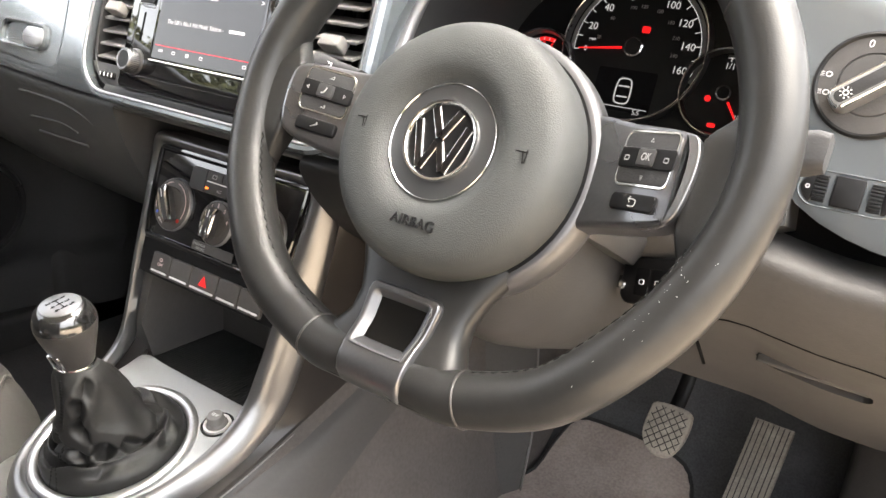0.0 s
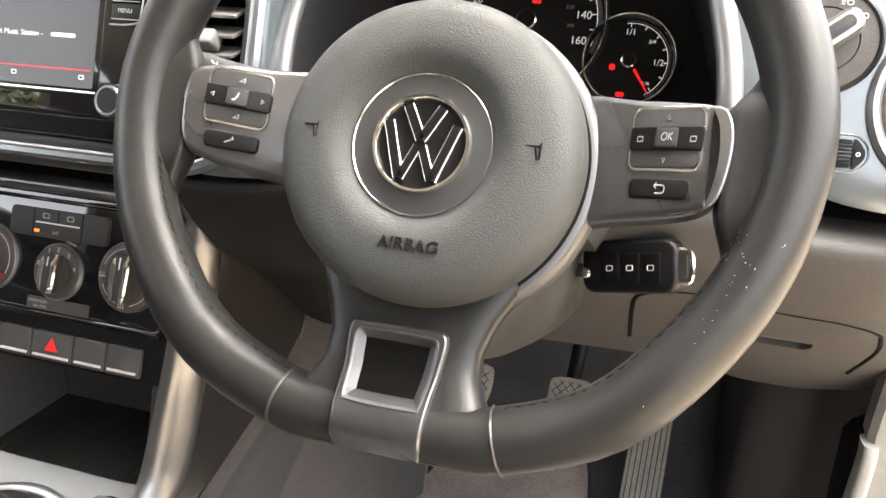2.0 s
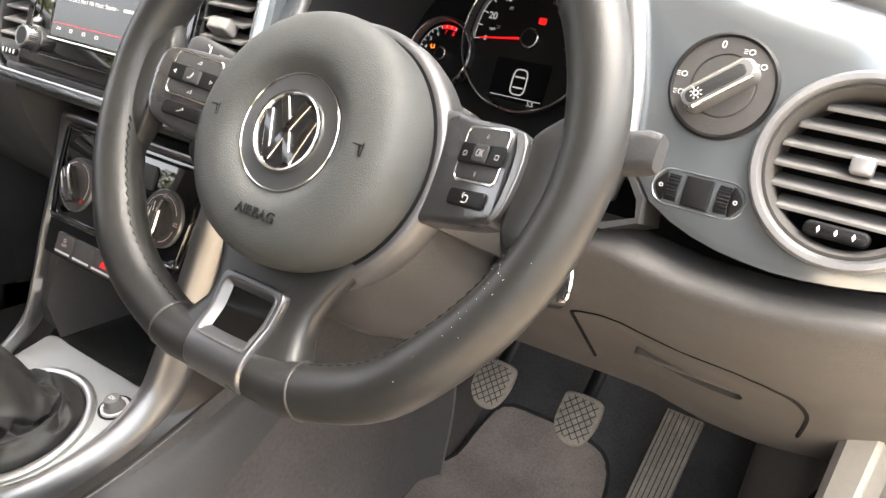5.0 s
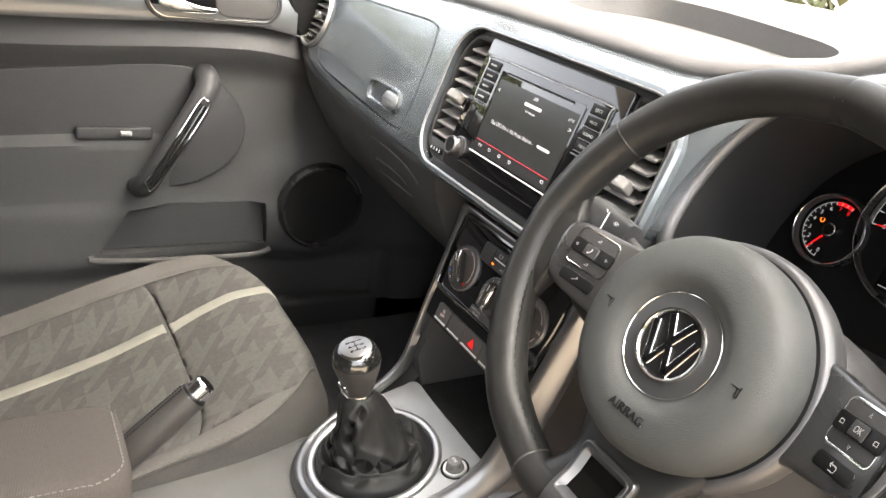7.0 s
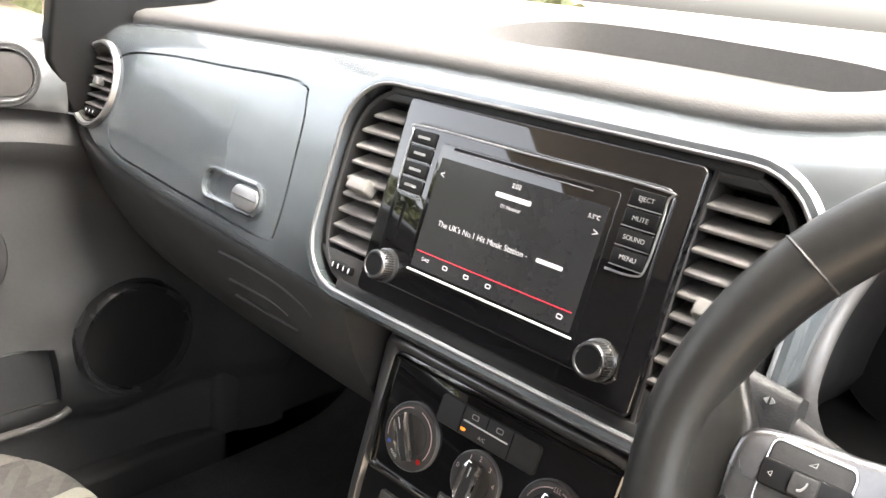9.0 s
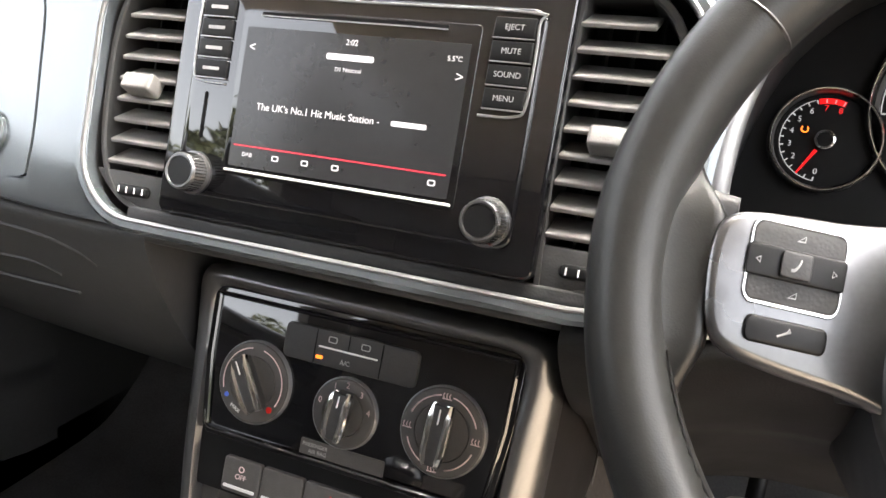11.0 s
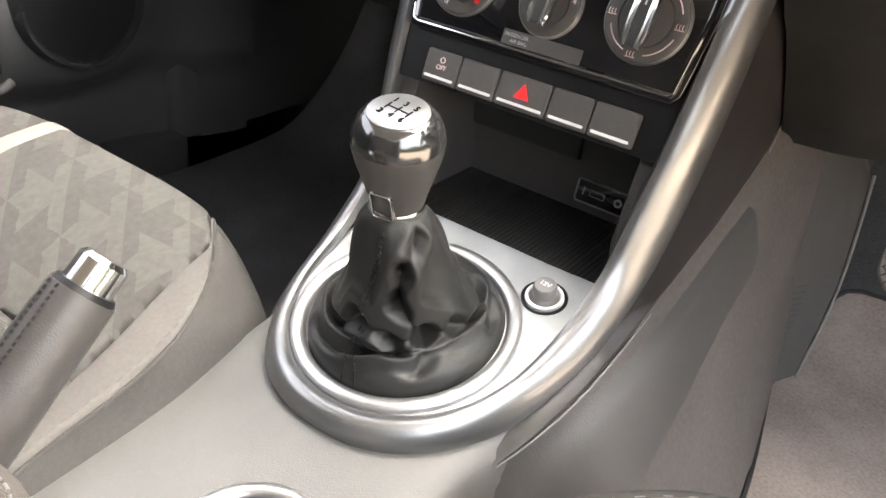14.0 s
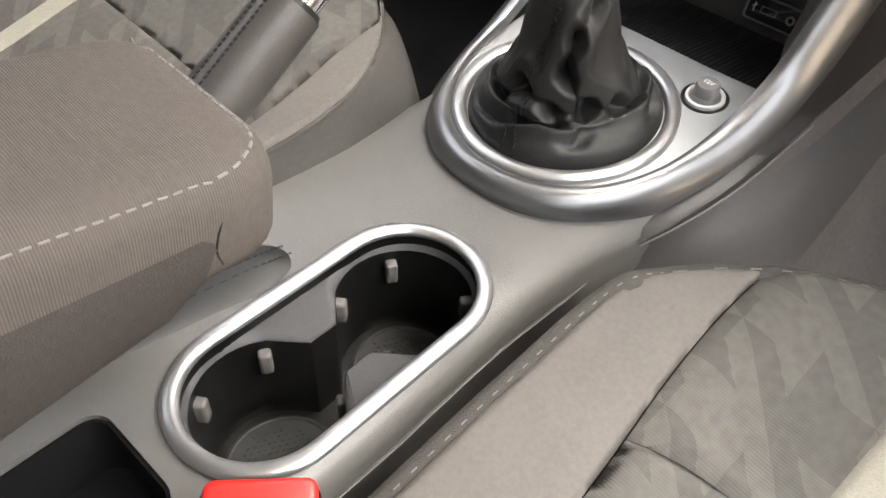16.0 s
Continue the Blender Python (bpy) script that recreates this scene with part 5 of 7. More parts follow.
def console_mesh():
    rings = []
    for y, t, hl, hr in ((-1.0, 0.125, 0.14, 0.112), (-0.5, 0.130, 0.135, 0.106), (-0.35, 0.143, 0.128, 0.106), (-0.25, 0.155, 0.118, 0.1030), (-0.21, 0.160, 0.114, 0.0995), (-0.15, 0.167, 0.108, 0.0955), (-0.09, 0.172, 0.104, 0.0945), (-0.03, 0.180, 0.106, 0.102), (0.04, 0.194, 0.112, 0.112), (0.10, 0.206, 0.116, 0.116), (0.13, 0.210, 0.118, 0.118)):
        edge = lambda hw: [(hw + 0.004, 0.03), (hw + 0.003, t - 0.07), (hw, t - 0.020), (hw - 0.0025, t - 0.010), (hw - 0.008, t - 0.004), (hw - 0.015, t - 0.001), (hw - 0.024, t)]
        rings.append([(-x, y, z) for x, z in edge(hl)] + [(0.0, y, t + 0.001)] + [(x, y, z) for x, z in reversed(edge(hr))])
    return loft(rings)


body = part("body", console_mesh(), CONSOLE, console, "grey grained console top")
PC = pf(0.043, -0.2315, 0.1589, 83) @ pose(0, 0, 0, 0, 0, 3.4)
CUP = rrect(0.091, 0.191, 0.0450, 12)
carve(body, moved(prism(rrect(0.087, 0.187, 0.0430, 10), -0.085, 0.1), PC), moved(prism(rrect(0.07, 0.13, 0.012, 5, -0.015, -0.176), -0.05, 0.1), PC))
TRAYLINE = rrect(0.069, 0.129, 0.012, 5, -0.015, -0.176)
part("tray_liner", frame_ring(TRAYLINE, inset(TRAYLINE, 0.0015), -0.049, -0.003), DEEP, console, "black tray wall", PC)
part("tray_floor", prism(inset(TRAYLINE, 0.001), -0.0495, -0.046), DEEP, console, "black tray floor", PC)
PG = pf(-0.002, 0, 0.205, 76)
PLATE = smooth_poly([(-0.094, 0.103), (-0.05, 0.1035), (0.05, 0.1035), (0.096, 0.103), (0.0985, 0.08), (0.096, 0.04), (0.088, -0.012), (0.072, -0.050), (0.04, -0.076), (0.0, -0.0845), (-0.04, -0.076), (-0.072, -0.050), (-0.088, -0.012), (-0.096, 0.04), (-0.0975, 0.08)], 4)
part("gear_plate", prism(PLATE, -0.03, 0.0, 0.003), SILVERGREY, console, "silver-grey lacquered gear plate", PG)
part("gear_ring", lathe([(0.0790, -0.004), (0.0790, 0.0030), (0.0782, 0.0046), (0.0762, 0.0056), (0.0735, 0.0058), (0.0705, 0.0050), (0.0688, 0.0032), (0.0680, 0.0), (0.0680, -0.008)], 160, cap=False), BRIGHTRIM, console, "bright silver ring round the gear gaiter", PG, 70)
RAIL_IN = [(0.0, 0.1440, 0.4620), (-0.06, 0.1440, 0.4620), (-0.100, 0.1440, 0.4620), (-0.1105, 0.1425, 0.4575), (-0.1135, 0.138, 0.444), (-0.112, 0.126, 0.41), (-0.108, 0.104, 0.345), (-0.102, 0.086, 0.29), (-0.098, 0.070, 0.253), (-0.094, 0.035, 0.225), (-0.086, -0.010, 0.2065), (-0.066, -0.046, 0.195), (-0.036, -0.070, 0.190), (0.0, -0.0780, 0.188)]
RAIL_OUT = [(0.0, 0.1500, 0.4745), (-0.06, 0.1500, 0.4745), (-0.106, 0.1500, 0.4745), (-0.1265, 0.1540, 0.4690), (-0.1330, 0.158, 0.449), (-0.1325, 0.152, 0.41), (-0.130, 0.134, 0.345), (-0.1255, 0.116, 0.285), (-0.121, 0.092, 0.242), (-0.114, 0.042, 0.209), (-0.0985, -0.015, 0.189), (-0.076, -0.058, 0.1815), (-0.042, -0.0855, 0.1775), (0.0, -0.0935, 0.1765)]


def rail_mesh():
    """A domed rail: slim round the heater panel, broad where it curls round the gear plate."""
    mirror = lambda pts: curve(pts + [(-x, y, z) for x, y, z in reversed(pts[:-1])], 7)
    rings = []
    for a, b in zip(mirror(RAIL_IN), mirror(RAIL_OUT)):
        low = ease(0.30 - a.z, 0.0, 0.09)
        d = b - a
        side = max(-1.0, min(1.0, d.x / 0.014)) * (1 - low)
        n = Vector((0.45 * side, -0.9 + 0.45 * low, 0.25 + 0.65 * low)).normalized()
        ring = [a - n * 0.008]
        for k in range(9):
            f = k / 8
            ring.append(a + d * f + n * (0.0070 * math.sin(math.pi * min(1, f * 1.02)) ** 0.75 + 0.001))
        ring.append(b - n * 0.010)
        rings.append(ring)
    bm = loft(rings, caps=False)
    bmesh.ops.remove_doubles(bm, verts=bm.verts, dist=1e-6)
    return bm


part("silver_rail", rail_mesh(), RAIL, console, "satin silver rail framing the heater panel and gear lever", None, 60)
for s in (-1, 1):
    side = curve([(0.134, 0.165, 0.462), (0.135, 0.20, 0.43), (0.137, 0.28, 0.345), (0.137, 0.27, 0.296), (0.132, 0.20, 0.255), (0.127, 0.12, 0.225), (0.121, 0.04, 0.196), (0.109, -0.012, 0.176), (0.092, -0.050, 0.158)], 4)
    rings = [[(s * (p.x - 0.010), p.y - 0.012, p.z + 0.006), (s * p.x, p.y, p.z), (s * (p.x + 0.0015), p.y, p.z - 0.0025), (s * (p.x - 0.02), p.y, p.z - 0.006)] for p in side]
    front = [(0.1295, 0.163, 0.455), (0.1292, 0.158, 0.41), (0.1266, 0.140, 0.345), (0.1222, 0.122, 0.283), (0.1185, 0.097, 0.239), (0.1155, 0.064, 0.216), (0.1105, 0.032, 0.200), (0.102, -0.014, 0.181), (0.088, -0.050, 0.163)]
    fr = curve(front, 4)
    panel = [[(s * a.x, a.y, a.z), (s * (a.x * 0.45 + b.x * 0.55 + 0.004), (a.y * 0.45 + b.y * 0.55), a.z * 0.45 + b.z * 0.55), (s * b.x, b.y, b.z), (s * (b.x - 0.012), b.y, b.z - 0.004), (s * (a.x - 0.02), a.y + 0.01, a.z)] for a, b in zip(fr, side)]
    part("side_panel", loft(panel), SIDEPANEL, console, "dark brown-grey glossy side panel")
    if s > 0:
        # The highlight on this edge is modelled as a thin pale strip.
        part("edge_highlight", sweep([p + Vector((0.0012, 0, -0.002)) for p in side[4:-2]], 0.0008, 6), PANEL_LIGHT, console, "painted highlight along the edge of the side panel")


TUNNEL = ((-1.0, 0.08, 0.10, -0.01, 0.112), (-0.3, 0.08, 0.098, -0.01, 0.110), (-0.15, 0.07, 0.094, -0.01, 0.106), (-0.07, 0.10, 0.094, -0.01, 0.130), (-0.01, 0.165, 0.108, -0.01, 0.200), (0.04, 0.194, 0.122, -0.01, 0.232), (0.12, 0.228, 0.130, -0.01, 0.232), (0.20, 0.258, 0.135, -0.01, 0.227), (0.27, 0.30, 0.140, -0.01, 0.220), (0.42, 0.40, 0.150, -0.01, 0.200), (0.60, 0.46, 0.160, 0.0, 0.20), (0.80, 0.50, 0.17, 0.0, 0.21))


def tunnel_mesh():
    """Carpeted flanks of the tunnel under the console."""
    bm = bmesh.new()
    for s in (-1, 1):
        rings = []
        for y, z1, x1, z0, x0 in TUNNEL:
            half = [(x1 - 0.014, z0), (x0, z0), (x0 * 0.55 + x1 * 0.45, z0 * 0.6 + z1 * 0.4), (x1 + 0.004, z1 - 0.01), (x1 - 0.004, z1), (x1 - 0.014, z1)]
            rings.append([(s * x, y, z) for x, z in half])
        loft(rings, bm=bm)
    return bm


def flank_mesh():
    """The smooth lower side of the console: from its parting line down to a slanting edge on the felt."""
    rows = ((-0.90, 0.100, 0.1120), (-0.5, 0.107, 0.1070), (-0.35, 0.121, 0.1070), (-0.25, 0.133, 0.1040), (-0.21, 0.138, 0.1005), (-0.15, 0.145, 0.0965), (-0.09, 0.150, 0.0955), (-0.05, 0.157, 0.0925), (-0.012, 0.175, 0.1075),
            (0.04, 0.195, 0.1195), (0.08, 0.209, 0.1235), (0.12, 0.224, 0.1255), (0.16, 0.239, 0.128), (0.20, 0.254, 0.1305), (0.245, 0.276, 0.134))
    line_ = [Vector((table(y, [(r[0], r[2]) for r in rows]), y, table(y, [(r[0], r[1]) for r in rows]))) for y in [-0.9 + 0.02 * k for k in range(58)]]
    flats = [(y, [table(y, [(r[0], r[i]) for r in TUNNEL]) for i in (1, 2, 3, 4)]) for y in [p.y for p in line_]]
    rings = []
    for p, (y, (z1, x1, z0, x0)) in zip(line_, flats):
        low = max(0.028, 0.0935 + 0.522 * y)
        ring, x = [], p.x
        for k in range(11):
            z = p.z + (low - p.z) * k / 10
            felt = table(z, [(z0, x0), (z0 * 0.6 + z1 * 0.4, x0 * 0.55 + x1 * 0.45), (z1 - 0.01, x1 + 0.004), (z1, x1 - 0.004)]) if z < z1 else 0.0
            x = max(x + 0.0004, (felt + 0.006) * ease(k, 0, 2.5) + p.x * (1 - ease(k, 0, 2.5)))
            ring.append((x, y, z))
        rings.append(ring + [(x - 0.014, y, low), (p.x - 0.012, y, p.z)])
    return loft(rings), line_


flank, parting = flank_mesh()
part("lower_side", flank, FLANK, console, "smooth dark lower side of the console", None, 50)
# Pale strip that carries the edge highlight on along the parting line.
part("parting_highlight", sweep([p + Vector((0.0010, 0, 0.0004)) for p in parting[20:46]], 0.0004, 6), PANEL_LIGHT, console, "painted highlight on the console's parting line")
tagged(part("floor_tunnel", tunnel_mesh(), FELT), "grey-brown felt carpet over the centre tunnel", "carpet", kind="structure")

CLIM = [(0.1085, 0.098), (-0.1085, 0.098), (-0.113, 0.094), (-0.112, 0.05), (-0.106, 0.002), (-0.101, -0.004), (0.101, -0.004), (0.106, 0.002), (0.112, 0.05), (0.113, 0.094)]
climate = empty("climate_panel", "piano-black heater panel with three rotary knobs", "climate controls")
part("backplate", prism([(-0.118, 0.102), (-0.118, 0.05), (-0.110, -0.03), (-0.104, -0.0410), (0.104, -0.0410), (0.110, -0.03), (0.118, 0.05), (0.118, 0.102)], -0.02, -0.004), BLACK, climate, "", PCL)
part("panel", prism(CLIM, -0.012, 0.0005, 0.001), GLOSS, climate, "piano black panel", PCL)
part("panel_edge", frame_ring(inset(CLIM, 0.0035), inset(CLIM, 0.0068), -0.002, 0.0026, 0.0012), GLOSS, climate, "raised glossy edge", PCL)
part("panel_line", sweep([(-0.1035, 0.012, 0.0020), (-0.1015, 0.0025, 0.0024), (-0.097, 0.0005, 0.0026), (0.097, 0.0005, 0.0026), (0.1015, 0.0025, 0.0024)], 0.0009, 6), CHROME, climate, "bright lower edge", PCL)


def heater_knob(u, v, r, turn):
    m = PCL @ pose(u, v, 0.0005)
    k = part("knob", lathe([(r, 0), (r, 0.003), (r - 0.001, 0.0042), (r - 0.0018, 0.0046), (r * 0.66, 0.0046), (r * 0.64, 0.0036), (r * 0.62, 0.0046), (0, 0.0046)], 56), PLASTIC_MID, climate, "round heater control with printed scale", m)
    part("knob_rim", lathe([(r + 0.0008, 0.0), (r + 0.0008, 0.002), (r - 0.0002, 0.0034), (r - 0.0008, 0.003)], 56, cap=False), SILVER, k, "silver rim", m)
    g = m @ pose(0, 0, 0, 0, 0, turn)
    L = r * 0.66
    grip = [(-0.0048, L), (-0.0058, L * 0.6), (-0.0056, -L * 0.7), (-0.0040, -L * 1.05), (0.0040, -L * 1.05), (0.0056, -L * 0.7), (0.0058, L * 0.6), (0.0048, L)]
    part("grip", prism(grip, 0.004, 0.015, 0.002), PLASTIC, k, "finger grip", g)
    for s in (-1, 1):
        part("grip_side", sweep(curve([(s * 0.0044, L * 0.98, 0.0105), (s * 0.0054, L * 0.5, 0.0135), (s * 0.0053, -L * 0.6, 0.0138), (s * 0.0036, -L * 1.03, 0.0125)], 4), 0.0025, 8), CHROME, k, "chrome edge", g)
    part("pointer", prism(rrect(0.0009, r * 0.34, 0.0003, 2, 0, L * 0.62), 0.0145, 0.0154), WHITE, k, "", g)
    return k, m, r


def scale_arc(k, m, r, a0, a1):
    part("scale", sweep([(r * math.cos(a), r * math.sin(a), 0.0047) for a in np.linspace(radians(a0), radians(a1), 16)], 0.00045, 4), PINKPRINT, k, "", m)


k, m, r = heater_knob(-0.068, 0.039, 0.0275, 32)
scale_arc(k, m, r * 0.84, 100, 200)
scale_arc(k, m, r * 0.84, 78, -30)
part("mark", prism(circ(0.0017, 12, r * 0.80 * math.cos(radians(213)), r * 0.80 * math.sin(radians(213))), 0.004, 0.0050), BLUEPRINT, k, "blue cold mark", m)
part("mark", prism(circ(0.0022, 12, r * 0.80 * math.cos(radians(-42)), r * 0.80 * math.sin(radians(-42))), 0.004, 0.0050), RED, k, "red hot mark", m)
text("lettering", "MAX", 0.0040, m @ pose(r * 0.80 * math.cos(radians(243)), r * 0.80 * math.sin(radians(243)), 0.0048, 0, 0, -25), WHITE, k, 0.0001)
k, m, r = heater_knob(0.002, 0.0355, 0.0225, -5)
for body_, a in (("0", 163), ("1", 117), ("2", 88), ("3", 52), ("4", 14)):
    text("lettering", body_, 0.0054, m @ pose(r * 0.81 * math.cos(radians(a)), r * 0.81 * math.sin(radians(a)), 0.0048), PINKPRINT, k, 0.0001)
k, m, r = heater_knob(0.0695, 0.041, 0.0275, -3)
for a0, a1 in ((80, 20), (100, 160), (-20, -75), (200, 250)):
    scale_arc(k, m, r * 0.82, a0, a1)
for a in (90, 0, 180, 265):
    u, v = r * 0.82 * math.cos(radians(a)), r * 0.82 * math.sin(radians(a))
    for j in range(3):
        part("symbol", sweep(curve([(u - 0.002 + 0.002 * j, v - 0.0015, 0.0048), (u - 0.0026 + 0.002 * j, v, 0.0048), (u - 0.002 + 0.002 * j, v + 0.0015, 0.0048)], 2), 0.0003, 4), PINKPRINT, k, "", m)
    part("symbol", sweep([(u - 0.0032, v - 0.002, 0.0048), (u + 0.0032, v - 0.002, 0.0048)], 0.0003, 4), PINKPRINT, k, "", m)
ac = part("ac_panel", prism(rrect(0.097, 0.0235, 0.004, 4, -0.002, 0.0735), 0, 0.0035, 0.0012), PLASTIC, climate, "grey air conditioning button strip", PCL)
for u in (-0.0265, 0.0215):
    part("joint", prism(rrect(0.0007, 0.022, 0.0002, 2, u, 0.0735), 0.003, 0.0038), DEEP, ac, "", PCL)
part("joint", prism(rrect(0.0006, 0.0105, 0.0002, 2, -0.0025, 0.0795), 0.003, 0.0038), DEEP, ac, "", PCL)
part("light_bar", prism(rrect(0.043, 0.0011, 0.0004, 2, -0.0025, 0.0738), 0.003, 0.0042), WHITE, ac, "", PCL)
text("lettering", "A/C", 0.0044, PCL @ pose(-0.0035, 0.0665, 0.0037), GREYPRINT, ac, 0.0001)
part("lamp", prism(rrect(0.0050, 0.0022, 0.0007, 2, -0.0225, 0.0668), 0.003, 0.0040), AMBER_GLOW, ac, "lit amber lamp", PCL)
for u in (-0.0145, 0.0095):
    part("symbol", frame_ring(rrect(0.0065, 0.0042, 0.001, 2, u, 0.0795), rrect(0.0052, 0.0030, 0.0008, 2, u, 0.0795), 0.003, 0.0039), GREYPRINT, ac, "", PCL)
pab = part("airbag_label", prism(rrect(0.061, 0.0115, 0.0008, 2, 0.0045, 0.0068), 0, 0.0016), PLASTIC_MID, climate, "grey passenger airbag lamp window", PCL)
text("lettering", "PASSENGER", 0.0036, PCL @ pose(-0.0245, 0.0092, 0.0017), GREYPRINT, pab, 0.0001, "LEFT")
text("lettering", "AIR BAG", 0.0036, PCL @ pose(-0.0195, 0.0052, 0.0017), GREYPRINT, pab, 0.0001, "LEFT")
strip = empty("switch_strip", "row of five grey push switches below the heater panel", "switches")
for j, (a, b) in enumerate(((-0.083, -0.052), (-0.052, -0.019), (-0.019, 0.0225), (0.0225, 0.0545), (0.0545, 0.0875))):
    c = (a + b) / 2
    sw = part("switch", prism(rrect(b - a - 0.001, 0.0235, 0.0022, 3, c, -0.0265), -0.012, 0.0, 0.0013), PLASTIC_MID, strip, "grey push switch with silver strip", PCL)
    part("light_bar", prism(rrect(b - a - 0.006, 0.0020, 0.0005, 2, c, -0.0345), -0.002, 0.0007), BARPRINT, sw, "", PCL)
    if j == 0:
        text("lettering", "OFF", 0.0050, PCL @ pose(c, -0.0270, 0.0002), PINKPRINT, sw, 0.0001)
        part("symbol", frame_ring(circ(0.0022, 14, c, -0.0215), circ(0.0016, 14, c, -0.0215), -0.0005, 0.0004), PINKPRINT, sw, "", PCL)
    if j == 2:
        part("hazard_mark", prism([(c + 0.0062, -0.0300), (c + 0.0002, -0.0195), (c - 0.0058, -0.0300)], -0.001, 0.0007), RED_GLOW, sw, "red warning triangle", PCL)
cub = empty("cubby_mat", "black ribbed rubber mat in the cubby", "mat")
part("sheet", box(-0.0915, 0.0915, 0.094, 0.2045, 0.2222, 0.2250), RUBBER, cub, "")
for j in range(44):
    part("rib", box(-0.088 + 0.004 * j, -0.086 + 0.004 * j, 0.096, 0.203, 0.2245, 0.2260), RUBBER, cub, "")
part("cubby_panel", loft([[(x, y, z) for y, z in ((0.2046, 0.268), (0.199, 0.270), (0.197, 0.274), (0.197, 0.3300), (0.2046, 0.3300))] for x in (-0.0915, -0.03, 0.012)]), PLASTIC, console, "charcoal panel at the back of the cubby")
usb = empty("usb_panel", "black socket panel with usb and audio sockets", "usb socket")
PU = pf(0.0425, 0.2045, 0.2445, 8)
part("plate", prism(rrect(0.055, 0.021, 0.003, 4), -0.004, 0.003, 0.001), GLOSS, usb, "", PU)
part("frame", frame_ring(rrect(0.055, 0.021, 0.003, 4), rrect(0.052, 0.018, 0.002, 4), 0.002, 0.0042, 0.0005), GREYPRINT, usb, "", PU)
part("usb_slot", frame_ring(rrect(0.0135, 0.0055, 0.0005, 2, -0.008, 0.0), rrect(0.012, 0.0042, 0.0004, 2, -0.008, 0.0), 0.002, 0.0038), GREYPRINT, usb, "", PU)
part("audio_socket", frame_ring(circ(0.0036, 20, 0.011, 0), circ(0.0020, 20, 0.011, 0), 0.002, 0.0042), SILVER, usb, "", PU)
for u in (-0.0205, 0.0205):
    part("symbol", sweep([(u, -0.0035, 0.0034), (u, 0.0035, 0.0034)], 0.0005, 5), WHITE, usb, "", PU)
    part("symbol", sweep([(u - 0.002, 0.0, 0.0034), (u + 0.002, 0.0022, 0.0034)], 0.0004, 5), WHITE, usb, "", PU)
power = empty("power_socket", "covered 12 volt socket with silver ring", "power socket")
PV = PG @ pose(0.0665, 0.0705, 0.0)
part("collar", lathe([(0.0165, -0.003), (0.0165, 0.0012), (0.0155, 0.0016), (0.0140, 0.0005), (0.0138, -0.004)], 40, cap=False), BLACK, power, "", PV)
part("ring", lathe([(0.0138, -0.003), (0.0136, 0.0026), (0.0125, 0.0032), (0.0112, 0.0026), (0.0108, -0.003)], 40, cap=False), BARPRINT, power, "pale silver ring", PV)
part("cap", lathe([(0.0110, -0.003), (0.0105, 0.003), (0.0086, 0.005), (0.0084, 0.0115), (0.0074, 0.0132), (0.0, 0.0137)], 32), PANEL_LIGHT, power, "grey rubber cap", PV)
text("lettering", "12V", 0.0052, PV @ pose(0, 0, 0.0137), WHITE, power, 0.0001)

# ---- cup holder ----
cup = empty("cup_holder", "double black cup holder with bright silver rim", "cup holder")
rim = [(*p, 0.0) for p in CUP]
part("rim", sweep([(p[0], p[1], 0.001) for p in inset(CUP, 0.0005)], 0.0050, 12, True, 0.75), BRIGHTRIM, cup, "bright silver rim", PC)
part("wall", frame_ring(inset(CUP, 0.0015), inset(CUP, 0.0040), -0.084, -0.001), CUPBLACK, cup, "", PC)
part("base", prism(inset(CUP, 0.001), -0.085, -0.079), CUPBLACK, cup, "", PC)


def wells():
    """Outline of the two wells and the slot that joins them."""
    r, d, h = 0.0402, 0.0485, 0.014
    k = math.asin(h / r)
    up = [(r * math.cos(a), d + r * math.sin(a)) for a in np.linspace(-math.pi / 2 + k, 1.5 * math.pi - k, 40)]
    return up + [(-x, -y) for x, y in up]


o, w_ = polar(inset(CUP, 0.0035), (0, 0), 96), polar(wells(), (0, 0), 96)
part("deck", loft([[(*p, -0.0115) for p in w_], [(*p, -0.0095) for p in inset(w_, -0.0012)], [(*p, -0.0075) for p in o], [(*p, -0.05) for p in o]], caps=False), PLASTIC, cup, "dark grey deck round the two wells", PC, 50)
part("well", loft([[(*p, -0.079) for p in w_], [(*p, -0.0112) for p in w_]], caps=False), CUPBLACK, cup, "deep black twin well", PC, 50)
for v in (0.0485, -0.0485):
    part("disc", lathe([(0.0335, -0.0785), (0.0335, -0.0755), (0.0315, -0.0745), (0.0305, -0.0755), (0.0, -0.0755)], 40), RUBBER, cup, "ribbed rubber insert", PC @ pose(0, v, 0))
    dots = bmesh.new()
    for i in range(-7, 8):
        for j in range(-7, 8):
            if i * i + j * j < 50:
                prism(circ(0.0011, 6, 0.0038 * (i + 0.5 * (j % 2)), v + 0.0036 * j), -0.0758, -0.0748, bm=dots)
    tagged(part("dimple_pattern", dots, RUBBER, cup, "", PC), kind="stuff")
    for a in (147, 217, 55):
        ca, sa = math.cos(radians(a)), math.sin(radians(a))
        part("clip", prism(rrect(0.0075, 0.016, 0.002, 3), -0.004, 0.004, 0.002), PLASTIC_MID, cup, "grey spring tab", PC @ pose(0.0378 * ca, v + 0.0378 * sa, -0.026, 90, 0, 0) @ pose(0, 0, 0, 0, a - 90, 0))

